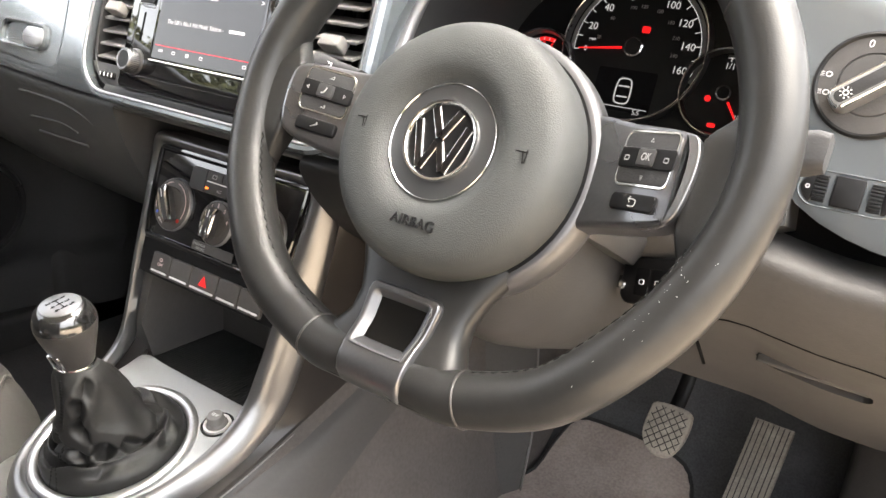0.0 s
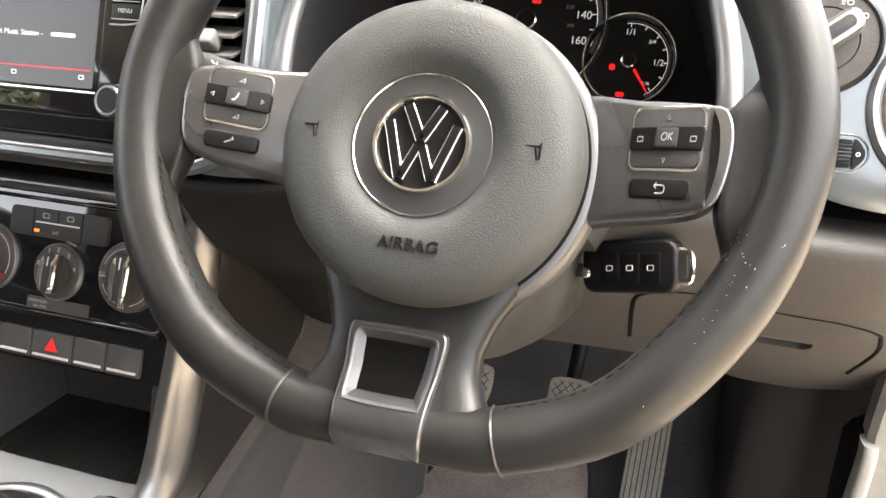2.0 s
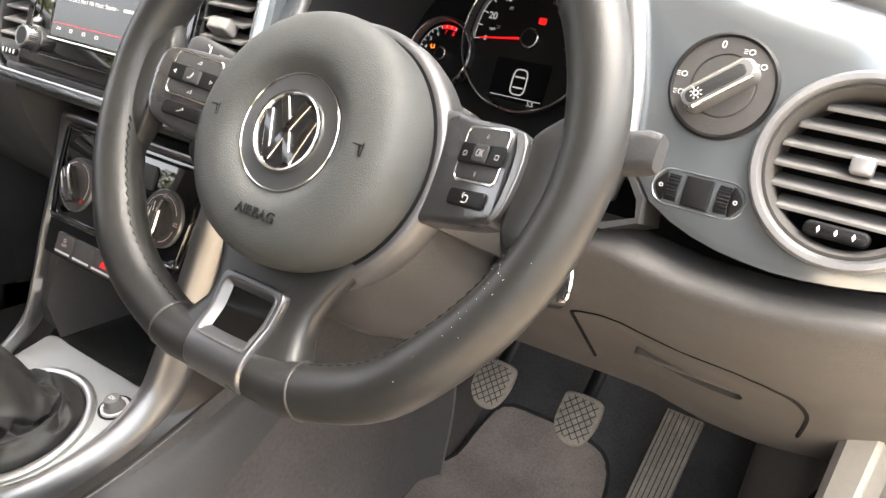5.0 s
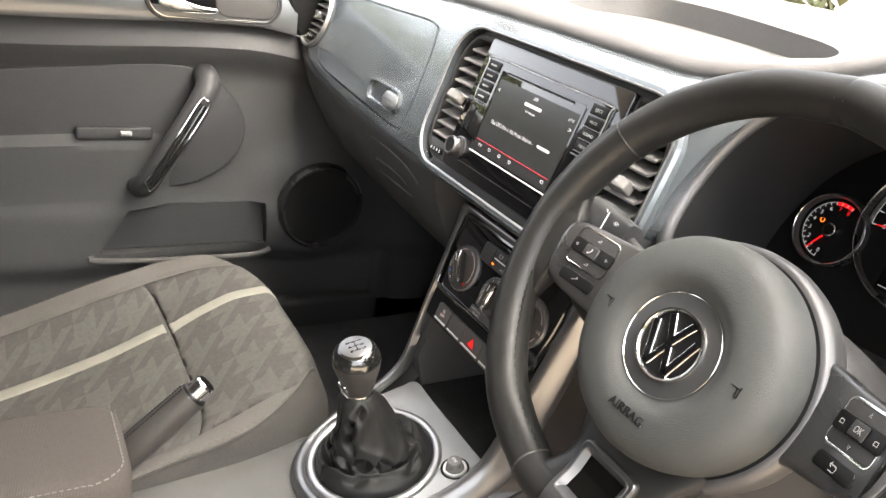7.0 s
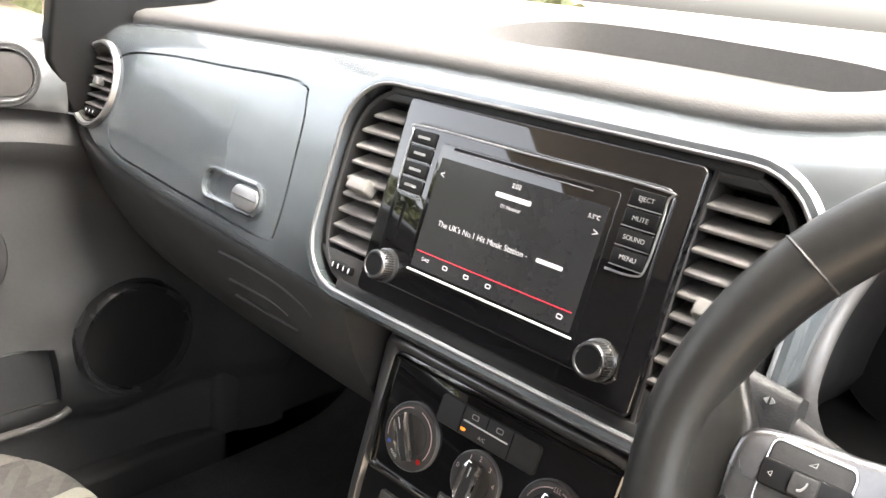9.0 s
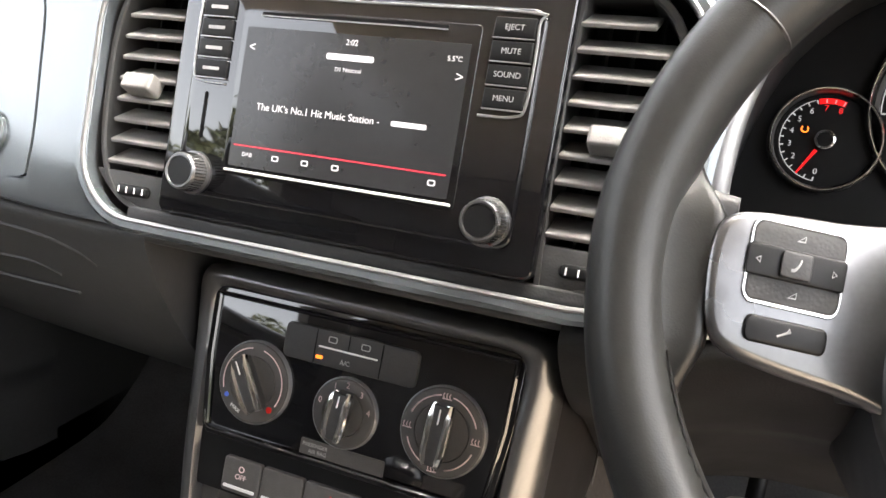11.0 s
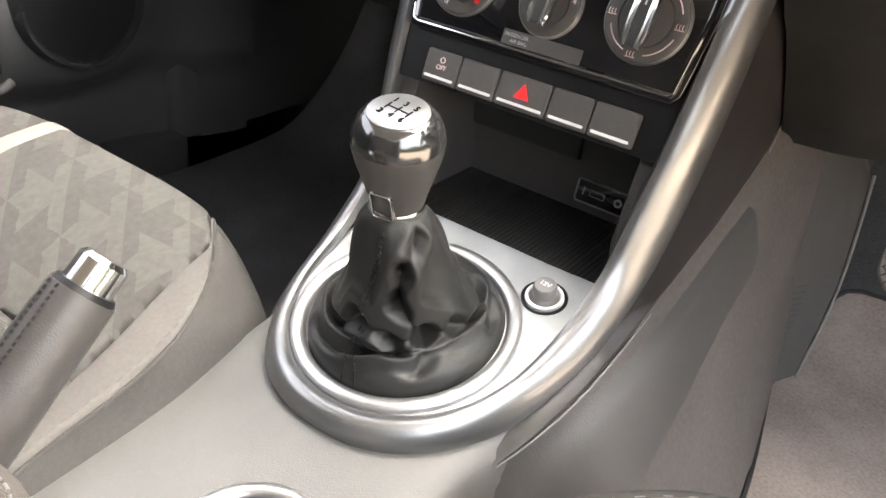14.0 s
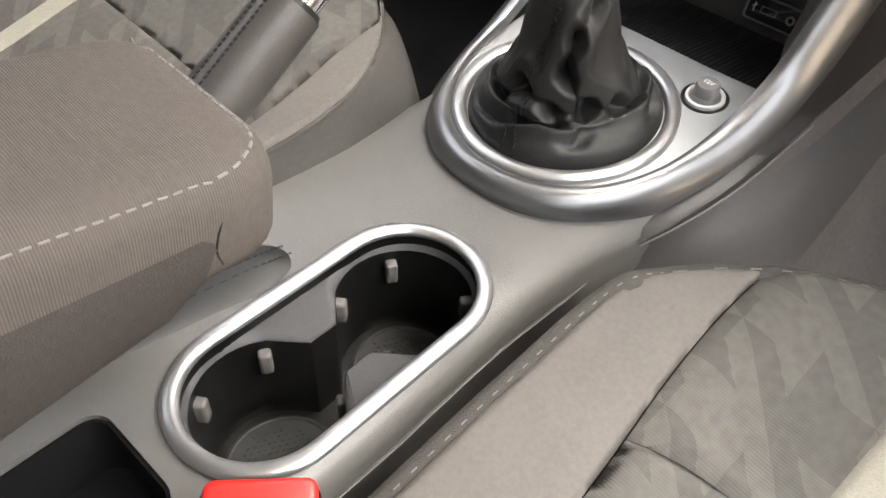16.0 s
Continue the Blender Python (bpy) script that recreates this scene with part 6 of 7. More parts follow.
# ---- gear lever ----
gear = empty("gear_lever", "gear lever with black leather gaiter and chrome-topped knob", "gear lever")
foot, neck, top = PG @ Vector((0, 0, 0.0)), Vector((0.0085, -0.036, 0.309)), Vector((0.0135, -0.050, 0.374))
axis = (top - neck).normalized()
PKB = Matrix.Translation(neck) @ axis.to_track_quat("Z", "Y").to_matrix().to_4x4()
part("knob", lathe([(0.0150, 0.004), (0.0165, 0.010), (0.0200, 0.022), (0.0240, 0.036), (0.0258, 0.045), (0.0258, 0.0480)], 40), LEATHER, gear, "smooth black leather knob", PKB)
part("knob_cap", lathe([(0.0258, 0.0480), (0.0252, 0.0525), (0.0228, 0.0585), (0.0195, 0.0625), (0.0170, 0.0638), (0.0, 0.0640)], 48), GLOSS_CHROME, gear, "dark chrome domed cap", PKB)
disc = part("shift_disc", lathe([(0.0172, 0.0625), (0.0170, 0.0645), (0.0158, 0.0650), (0.0, 0.0653)], 40), RAIL, gear, "silver disc with the shift pattern", PKB)

back = Vector((0, 1, 0))
yl = (back - axis * back.dot(axis)).normalized()
xl = yl.cross(axis).normalized()
PT = Matrix(((xl.x, yl.x, axis.x, 0), (xl.y, yl.y, axis.y, 0), (xl.z, yl.z, axis.z, 0), (0, 0, 0, 1)))
PT.translation = neck + axis * 0.0654
for body_, u, v in (("1", -0.007, 0.0065), ("3", 0, 0.0065), ("5", 0.007, 0.0065), ("2", -0.007, -0.0065), ("4", 0, -0.0065), ("6", 0.007, -0.0065)):
    text("numeral", body_, 0.0058, PT @ pose(u, v, 0.0), DEEP, disc, 0.0003)
for p, q in (((-0.007, 0), (0.007, 0)), ((-0.007, -0.003), (-0.007, 0.003)), ((0, -0.003), (0, 0.003)), ((0.007, -0.003), (0.007, 0.003))):
    part("shift_line", sweep([PT @ Vector((*p, 0.0)), PT @ Vector((*q, 0.0))], 0.0005, 5), DEEP, disc, "")
part("collar", lathe([(0.0148, 0.0), (0.0158, 0.002), (0.0156, 0.0045), (0.0146, 0.006)], 40, cap=False), CHROME, gear, "chrome collar", PKB)
tabm = Matrix.Translation(neck) @ PT.to_3x3().to_4x4()
tab = rrect(0.014, 0.021, 0.003, 4)
part("collar_tab", frame_ring(tab, inset(tab, 0.0012), -0.001, 0.0008, 0.0003), CHROME, gear, "chrome outline on the knob's foot", tabm @ pose(0.0043, -0.0188, 0.014, 102, 0, 13))


CREASES = [(340, 0.92, 310, 0.74, 0.0060), (310, 0.74, 303, 0.60, 0.0095), (303, 0.60, 327, 0.46, 0.0110), (263, 0.50, 296, 0.44, 0.0090), (296, 0.44, 328, 0.455, 0.0100), (328, 0.455, 352, 0.43, 0.0090), (352, 0.43, 380, 0.33, 0.0065),
           (328, 0.455, 302, 0.34, 0.0075), (302, 0.34, 276, 0.30, 0.0080), (276, 0.30, 236, 0.16, 0.0055), (263, 0.50, 240, 0.36, 0.0080), (328, 0.455, 316, 0.20, 0.0050), (380, 0.33, 402, 0.36, 0.0080), (402, 0.36, 384, 0.17, 0.0070), (402, 0.36, 425, 0.50, 0.0070),
           (240, 0.36, 205, 0.33, 0.0080), (205, 0.33, 180, 0.42, 0.0085), (180, 0.42, 160, 0.75, 0.0070), (180, 0.42, 150, 0.30, 0.0085), (150, 0.30, 110, 0.40, 0.0085), (110, 0.40, 95, 0.78, 0.0070), (110, 0.40, 65, 0.50, 0.0080)]


def gaiter_point(f, a):
    """A point of the leather boot: f up its height, a round the lever; a slack skirt, and a column that folds over it."""
    r0 = table(f, [(0.0, 0.0665), (0.08, 0.0645), (0.18, 0.0580), (0.27, 0.0515), (0.35, 0.0460), (0.42, 0.0425), (0.50, 0.0390), (0.62, 0.0340), (0.75, 0.0295), (0.86, 0.0255), (0.94, 0.0218), (1.0, 0.0170)])
    lift = table(f, [(0.0, 0.0), (0.08, 0.009), (0.18, 0.0160), (0.27, 0.0185), (0.35, 0.0200), (0.42, 0.0260), (0.50, 0.0380), (0.62, 0.057), (0.75, 0.077), (0.88, 0.096), (1.0, 0.1085)]) / 0.1085
    c = foot.lerp(neck, lift)
    deg = math.degrees(a) % 360
    free = min(1.0, f / 0.10) * min(1.0, (1 - f) / 0.10)
    sink = 0.0
    for a0, f0, a1, f1, deep in CREASES:
        d = (deg - a0 + 180) % 360 - 180
        p, q = Vector((d * 0.00070, (f - f0) * 0.115)), Vector(((a1 - a0) * 0.00070, (f1 - f0) * 0.115))
        g = max(0.0, min(1.0, p.dot(q) / q.dot(q)))
        gap = (p - q * g).length
        sink += deep * (1 - 0.55 * g) * (math.exp(-gap / 0.0042) - 0.40 * math.exp(-((gap - 0.0100) / 0.0050) ** 2))
    sink = min(0.0120, max(sink, -0.0034))
    puff = 0.0030 * noise.noise(Vector((1.6 * math.cos(a) + 2.2, 1.6 * math.sin(a), 3.4 * f))) 
    out = ease(f, 0.22, 0.46)
    r = min(0.0665, r0 + free * (puff - sink) * (0.35 + 0.80 * out))
    dz = free * (puff - sink) * (1 - out) * 1.8
    return Vector((c.x + r * math.cos(a), c.y + r * math.sin(a), c.z + dz + 0.25 * r * math.sin(a) * (1 - lift)))


gaiter = loft([[gaiter_point(i / 110, 2 * math.pi * k / 220) for k in range(220)] for i in range(111)])
part("gaiter", gaiter, LEATHER_BOOT, gear, "creased black leather gaiter", None, 70)
seam_angle = lambda f: radians(271 + 14 * ease(f, 0.5, 0.9) + 5 * ease(f, 0.25, 0.1))
for off in (-0.035, 0.035):
    run = bmesh.new()
    for k in range(38):
        f0 = 0.04 + 0.90 * k / 38
        p, q = gaiter_point(f0, seam_angle(f0) + off / (0.4 + f0)), gaiter_point(f0 + 0.013, seam_angle(f0 + 0.013) + off / (0.4 + f0))
        out = Vector((math.cos(seam_angle(f0)), math.sin(seam_angle(f0)), 0.3)) * 0.0004
        sweep([p + out, q + out], 0.0006, 5, bm=run)
    part("stitching", run, THREAD_DARK, gear, "dark seam stitching down the gaiter")

# ---- handbrake ----
brake = empty("handbrake", "raised handbrake lever with stitched black leather grip", "handbrake")
hb = [Vector((-0.048, -0.40, 0.112)), Vector((-0.047, -0.31, 0.198)), Vector((-0.046, -0.25, 0.254)), Vector((-0.044, -0.199, 0.302))]
part("grip", sweep(hb, [0.0185, 0.0185, 0.0178, 0.0165], 20), LEATHER, brake, "smooth leather grip")
hd = (hb[3] - hb[2]).normalized()
part("button_collar", sweep([hb[3] - hd * 0.001, hb[3] + hd * 0.003], [0.0162, 0.0145], 20), BLACK, brake, "")
part("button", sweep([hb[3], hb[3] + hd * 0.016, hb[3] + hd * 0.0185], [0.0125, 0.0122, 0.0100], 24), CHROME, brake, "polished chrome release button")
hn = Vector((0, -hd.z, hd.y))
for off in (-0.0030, 0.0030):
    run = bmesh.new()
    for j in range(46):
        p = hb[1].lerp(hb[3], (j + 0.15) / 46) + hn * 0.0172 + Vector((off, 0, 0))
        q = hb[1].lerp(hb[3], (j + 0.75) / 46) + hn * 0.0168 + Vector((off, 0, 0))
        sweep([p, q], 0.0007, 5, bm=run)
    part("stitching", run, THREAD_DARK, brake, "dark stitching along the top")
pad_run = curve([(-0.045, -0.36, 0.1400), (-0.034, -0.28, 0.1490), (-0.029, -0.240, 0.1545), (-0.026, -0.222, 0.1565), (-0.025, -0.214, 0.1570)], 5)
part("gaiter", sweep(pad_run, [0.021] * 11 + [0.0205, 0.0195, 0.018, 0.0165, 0.015, 0.0135, 0.011, 0.009, 0.006, 0.003], 20, False, 0.35), LEATHER_BOOT, brake, "flat stitched leather gaiter")
for off in (-0.004, 0.004):
    run = bmesh.new()
    for p, q in zip(pad_run[4:-3], pad_run[5:-2]):
        sweep([p + Vector((off, 0, 0.0070)), p.lerp(q, 0.6) + Vector((off, 0, 0.0070))], 0.0006, 5, bm=run)
    part("stitching", run, THREAD_DARK, brake, "dark stitching along the gaiter")

# ---- armrest ----
arm = empty("armrest", "grey ribbed cloth centre armrest with pale stitching", "armrest")


def armrest_mesh():
    rings = []
    nose = [(-0.2710 - 0.030 * (1 - math.cos(radians(b))), -0.020 * (1 - math.sin(radians(b))) ** 1.4, 1 - 0.42 * (1 - math.sin(radians(b)))) for b in (6, 14, 24, 36, 50, 66, 82)]
    for y, dz, g in nose + [(-0.31, 0.0, 1.0), (-0.40, 0.002, 1.0), (-0.60, 0.0, 1.0), (-0.80, -0.004, 1.0)]:
        ring = []
        for p in rrect(0.124 * g, 0.052 * (0.5 + 0.5 * g), 0.015, 6):
            ring.append((p[0], y, 0.2765 + dz * 0.5 + p[1] + (0.003 * (1 - (p[0] / 0.062) ** 2) if p[1] > 0 else 0)))
        rings.append(ring)
    return loft(rings)


part("cushion", armrest_mesh(), RIBCLOTH, arm, "ribbed grey cloth cushion", None, 60)
part("base", loft([[(x, y, z) for x, z in ((-w, zt), (w, zt), (w, zb + 0.012), (w - 0.010, zb), (-w + 0.010, zb), (-w, zb + 0.012))] for y, w, zb, zt in ((-0.296, 0.052, 0.256, 0.272), (-0.305, 0.058, 0.247, 0.272), (-0.33, 0.0595, 0.235, 0.272), (-0.40, 0.0595, 0.213, 0.272), (-0.60, 0.0595, 0.165, 0.272), (-0.80, 0.0595, 0.15, 0.272))]), CLOTH, arm, "dark cloth-covered underside", None, 30)
seam = bmesh.new()
for j in range(92):
    y = -0.306 - 0.0056 * j
    sweep([(0.0578, y, 0.2990 - (0.0 if j else 0.001)), (0.0578, y - 0.0036, 0.2990)], 0.00055, 5, bm=seam)
cover = BVHTree.FromBMesh(armrest_mesh())


def on_cover(x, y):
    hit = cover.ray_cast(Vector((x, y, 0.5)), Vector((0, 0, -1)))[0]
    return (x, y, (hit.z if hit else 0.298) + 0.0003)


for j in range(6):
    e0, e1 = radians(4 + 14.5 * j), radians(13 + 14.5 * j)
    sweep([on_cover(0.0330 + 0.0245 * math.cos(e), -0.3055 + 0.0275 * math.sin(e)) for e in (e0, (e0 + e1) / 2, e1)], 0.0007, 5, bm=seam)
for j in range(16):
    u = 0.0325 - 0.0056 * j
    sweep([on_cover(u, -0.2780), on_cover(u - 0.0034, -0.2780)], 0.0007, 5, bm=seam)
part("stitching", seam, THREAD, arm, "pale cross stitching")
for s in (-1, 1):
    part("piping", sweep(curve([(s * 0.0585, -0.300, 0.272), (s * 0.0605, -0.33, 0.268), (s * 0.0615, -0.40, 0.262), (s * 0.0615, -0.60, 0.262)], 5), 0.0012, 6), THREAD_DARK, arm, "")
part("seam", sweep(curve([(0.0600, -0.3005, 0.290), (0.0618, -0.3065, 0.280), (0.0620, -0.3085, 0.270), (0.0612, -0.3060, 0.262)], 5), 0.0005, 8), THREAD_DARK, arm, "dark seam at the front corner")
part("side_inset", loft([[(0.0612, y, z0), (0.0628, y, z0 + 0.003), (0.0630, y, z1 - 0.003), (0.0612, y, z1)] for y, z0, z1 in ((-0.3095, 0.268, 0.276), (-0.314, 0.258, 0.279), (-0.33, 0.246, 0.278), (-0.40, 0.226, 0.274), (-0.60, 0.176, 0.270), (-0.80, 0.16, 0.268))]), CLOTH, arm, "dark felt inset on the armrest's side", None, 50)

# ---- belt buckle ----
buckle = empty("seat_belt_buckle", "black seat belt buckle with red release button", "belt buckle")
bn = Vector((0.30, -0.20, 0.93)).normalized()
bu = Vector((0.60, 0.80, 0.0))
bu = (bu - bn * bu.dot(bn)).normalized()
bv = bn.cross(bu)
bo_ = Vector((0.1005, -0.318, 0.180)) - bv * 0.014
BM_ = Matrix(((bu.x, bv.x, bn.x, bo_.x), (bu.y, bv.y, bn.y, bo_.y), (bu.z, bv.z, bn.z, bo_.z), (0, 0, 0, 1)))
part("body", prism(rrect(0.051, 0.064, 0.008, 5, 0, -0.02), -0.026, -0.004, 0.004), BLACK, buckle, "", BM_)
part("button", prism(rrect(0.047, 0.030, 0.005, 4, 0, -0.002), -0.008, 0.0, 0.003), RED, buckle, "bright red push button", BM_)
part("stem", sweep([BM_ @ Vector((0, -0.04, -0.014)), Vector((0.126, -0.40, 0.10)), Vector((0.128, -0.44, 0.03))], 0.012, 10, False, 0.5), BLACK, buckle, "")


# ---- seats ----
def seat_height(u, y):
    """Height of the cushion; u: -1 to 1 across, y along the car."""
    mid = table(y, [(-0.62, 0.030), (-0.41, 0.072), (-0.25, 0.120), (-0.15, 0.162), (-0.135, 0.166), (-0.10, 0.185), (-0.05, 0.206), (0.0, 0.212)])
    edge = table(y, [(-0.62, 0.085), (-0.41, 0.118), (-0.20, 0.184), (-0.06, 0.213), (0.02, 0.213)])
    return mid + (edge - mid) * ease(abs(u), 0.35, 0.95) - 0.004 * math.exp(-((y + 0.142) / 0.008) ** 2) * (1 - ease(abs(u), 0.5, 0.7))


def seat_point(k, u, f):
    """k: centre, half widths to the left and right, roundness of the front corners; f: 0 at the back, 1 at the front lip."""
    c, left, right, corner = k
    y = -0.62 + (0.638 - corner * abs(u) ** 4) * f
    w = (left if u < 0 else right) * (1 - 0.06 * ease(y, -0.16, 0.0))
    return Vector((c + w * u, y, seat_height(u, y)))


SEAT_EDGE = [(0.0, 0.94), (0.70, 0.94), (0.80, 0.947), (0.865, 0.935), (0.90, 0.89), (0.92, 0.84), (0.94, 0.76), (0.965, 0.64), (1.0, 0.52)]


def seat_shell(k, edge, flare):
    rings = []
    us = [math.sin(math.pi / 2 * i / 24) for i in range(-24, 25)]
    fs = [i / 60 for i in range(61)]
    for f in fs:
        ring = []
        for u in us:
            p = seat_point(k, u, f)
            roll = 0.030 * max(0, (f - 0.955) / 0.045) ** 2
            lim = table(f, edge) if u > 0 else 0.95
            drop = 0.040 * ease(abs(u), 0.92, 1.0) ** 2 + 0.035 * max(0.0, (abs(u) - lim) / max(0.05, 1 - lim)) ** 1.6 * (lim < 0.949)
            ring.append((p.x, p.y, p.z - roll - drop - 0.007 * (1 - ease(abs(u), lim - 0.05, lim - 0.01))))
        l, r = ring[0], ring[-1]
        ring = [(l[0] - flare + 0.004, l[1], 0.04), (l[0] - flare, l[1], l[2] * 0.45 + 0.02)] + ring + [(r[0] + flare, r[1], r[2] * 0.45 + 0.02), (r[0] + flare - 0.004, r[1], 0.04)]
        rings.append(ring)
    last = rings[-1]
    rings.append([(x, y + 0.012, max(0.04, z - 0.030)) for x, y, z in last])
    rings.append([(x, y + 0.010, max(0.04, z - 0.085)) for x, y, z in last])
    rings.append([(x, y - 0.010, 0.04) for x, y, z in last])
    return loft(rings)


def seat_patch(k, ua, ub, fa, fb, lift, nu=14, nf=26, swell=0.0):
    """A cloth panel that lies on the cushion; its edges are ua(f), ub(f)."""
    bm = bmesh.new()
    rows = []
    for j in range(nf + 1):
        f = fa + (fb - fa) * j / nf
        row = []
        for i in range(nu + 1):
            g = i / nu
            u = ua(f) + (ub(f) - ua(f)) * g
            p = seat_point(k, u, f)
            roll = 0.030 * max(0, (f - 0.955) / 0.045) ** 2 + 0.040 * ease(abs(u), 0.92, 1.0) ** 2
            e = min(1, min(g, 1 - g) * nu / 1.5, min(j, nf - j) / 1.5)
            row.append(bm.verts.new((p.x, p.y, p.z - roll + lift * ease(e, 0, 1) + swell * math.sin(math.pi * g) - 0.002 * (e < 0.01))))
        rows.append(row)
    for a, b in zip(rows, rows[1:]):
        for i in range(nu):
            bm.faces.new([a[i], a[i + 1], b[i + 1], b[i]])
    bmesh.ops.solidify(bm, geom=bm.faces[:], thickness=0.003)
    return bm


def seat(name, k, bound_l, bound_r, edge=((0.0, 0.95), (1.0, 0.95)), flare=-0.002, bound_edge=False):
    """bound: how far out the patterned cloth reaches at the back and at the front, left and right."""
    th = empty(name, "grey houndstooth cloth seat cushion with cream stripe", "car seat", "front seats", (k[0], -0.3, 0.0))
    part("cushion", seat_shell(k, edge, flare), CLOTH_SIDE, th, "dark grey cloth cushion sides", None, 60)
    left = lambda f: -(bound_l[0] + (bound_l[1] - bound_l[0]) * ease(f, 0.6, 1.0))
    right = lambda f: min(bound_r[0] + (bound_r[1] - bound_r[0]) * ease(f, 0.6, 1.0), table(f, edge) - 0.014)
    part("rear_panel", seat_patch(k, left, right, 0.02, 0.7397, 0.004, 40, 80), PATTERN, th, "houndstooth rear panel", None, 60)
    part("front_panel", seat_patch(k, left, right, 0.7403, 0.997, 0.0045, 40, 36), PATTERN, th, "houndstooth front panel", None, 60)
    for fa, fb in ((0.02, 0.7390), (0.7410, 0.995)):
        part("stripe", seat_patch(k, lambda f: -0.375, lambda f: -0.235, fa, fb, 0.0062, 8, 60), STRIPE, th, "cream woven stripe", None, 60)
    for s, bound in ((-1, left), (1, right)):
        lim = (lambda f: table(f, edge)) if s > 0 else (lambda f: 0.95)
        part("bolster", seat_patch(k, lambda f: bound(f) + s * 0.003, lambda f: s * lim(f), 0.02, 0.997, 0.0030, 18, 90), PLAINWEAVE, th, "plain pale grey side bolster", None, 60)
        if bound_edge and s < 0:
            continue
        run = bmesh.new()
        for j in range(64):
            f0 = 0.15 + 0.80 * j / 64
            a, b = seat_point(k, s * (lim(f0) - 0.014), f0), seat_point(k, s * (lim(f0 + 0.0075) - 0.014), f0 + 0.0075)
            d = Vector((0, 0, 0.0034))
            sweep([a + d, b + d], 0.0005, 5, bm=run)
        part("stitching", run, THREAD, th, "pale stitching along the bolster")
        path = [seat_point(k, s * (lim(0.12 + 0.85 * j / 40) + 0.002), 0.12 + 0.85 * j / 40) + Vector((0, 0, -0.0022)) for j in range(41)]
        part("piping", sweep(path, 0.0018, 8), CLOTH_SIDE, th, "dark piped edge")
    return th


seat("passenger_seat", (-0.345, 0.228, 0.272, 0.075), (0.775, 0.775), (0.86, 0.735), SEAT_EDGE, 0.006)
DK = (0.348, 0.226, 0.226, 0.15)
driver_seat = seat("driver_seat", DK, (0.685, 0.77), (0.685, 0.77), bound_edge=True)


def binding_point(u, f):
    return seat_point(DK, u, f) + Vector((0, 0, 0.0022 - 0.030 * max(0, (f - 0.955) / 0.045) ** 2 - 0.040 * ease(abs(u), 0.92, 1.0) ** 2))


edge_run = [binding_point(-0.952, 0.15 + 0.78 * k / 40) for k in range(41)]
edge_run += [binding_point(-0.902 - 0.05 * math.cos(radians(a)), 0.93 + 0.045 * math.sin(radians(a))) for a in range(15, 90, 15)]
edge_run += [binding_point(-0.902 + 1.5 * k / 30, 0.975) for k in range(31)]
edge_run = curve(edge_run, 2)
part("binding", sweep(edge_run, 0.0068, 10, False, 0.42), CLOTH_SIDE, driver_seat, "dark grey bound edge")
run = bmesh.new()
for p, q in zip(edge_run[::2], edge_run[1::2]):
    sweep([p + Vector((0, 0, 0.0030)), p.lerp(q, 0.70) + Vector((0, 0, 0.0030))], 0.0004, 5, bm=run)
part("binding_stitches", run, THREAD, driver_seat, "pale stitches along the bound edge")

# ---- passenger door ----
PD = Matrix(((0, 0, 1, -0.675), (1, 0, 0, 0), (0, 1, 0, 0), (0, 0, 0, 1)))
door = empty("passenger_door", "closed passenger door with grey trim and painted top", "car door")


def door_skin():
    """Inner trim: an upper roll, a sunk middle, an armrest ledge and a lower pocket zone."""
    rings = []
    ys = np.linspace(-0.95, 0.42, 56)
    for y in ys:
        top = 0.562 + 0.012 * math.exp(-((y + 0.02) / 0.2) ** 2) - 0.35 * max(0, y - 0.02) ** 1.5
        drop = ease(y, 0.03, 0.20)
        prof = []
        for z in np.linspace(0.02, 1.0, 45):
            zz = 0.02 + (top - 0.02) * z
            x = 0.0
            x += 0.022 * math.exp(-((zz - (top - 0.038)) / 0.026) ** 2)
            ledge = 0.388 + 0.05 * (y + 0.25) * 0.6
            shelf = 1 - ease(zz, ledge - 0.014, ledge + 0.006)
            x += 0.020 * shelf * (1 - ease(y, -0.16, -0.06))
            x += 0.006 * (1 - ease(zz, 0.255, 0.270))
            x -= 0.020 * (1 - ease(zz, 0.12, 0.17))
            sp = math.hypot(y - 0.167, zz - 0.257)
            x += 0.030 * (1 - ease(sp, 0.085, 0.15))
            x += 0.05 * ease(y, 0.22, 0.42)
            prof.append((-0.675 + x, y, zz))
        rings.append([(-0.74, y, 0.02)] + prof + [(-0.74, y, top)])
    return loft(rings)


skin = part("door_trim", door_skin(), DOORTRIM, door, "dark grey moulded door trim", None, 60)
INSERT = smooth_poly([(-0.95, 0.452), (-0.55, 0.472), (-0.25, 0.497), (-0.101, 0.506), (-0.033, 0.488), (0.015, 0.439), (0.029, 0.392), (0.012, 0.345), (-0.033, 0.308), (-0.096, 0.290), (-0.30, 0.276), (-0.95, 0.262)], 4)
carve(skin, moved(frame_ring(INSERT, inset(INSERT, 0.0042), -0.006, 0.06), PD), moved(prism([(-0.219, 0.181), (0.072, 0.178), (0.064, 0.262), (-0.095, 0.264), (-0.170, 0.258)], 0.004, 0.08), PD))
net = [(-0.216, 0.183), (0.070, 0.180), (0.062, 0.260), (-0.095, 0.262), (-0.168, 0.256)]
part("pocket_panel", prism(net, 0.0, 0.0075), PLASTIC, door, "charcoal pocket panel", PD)
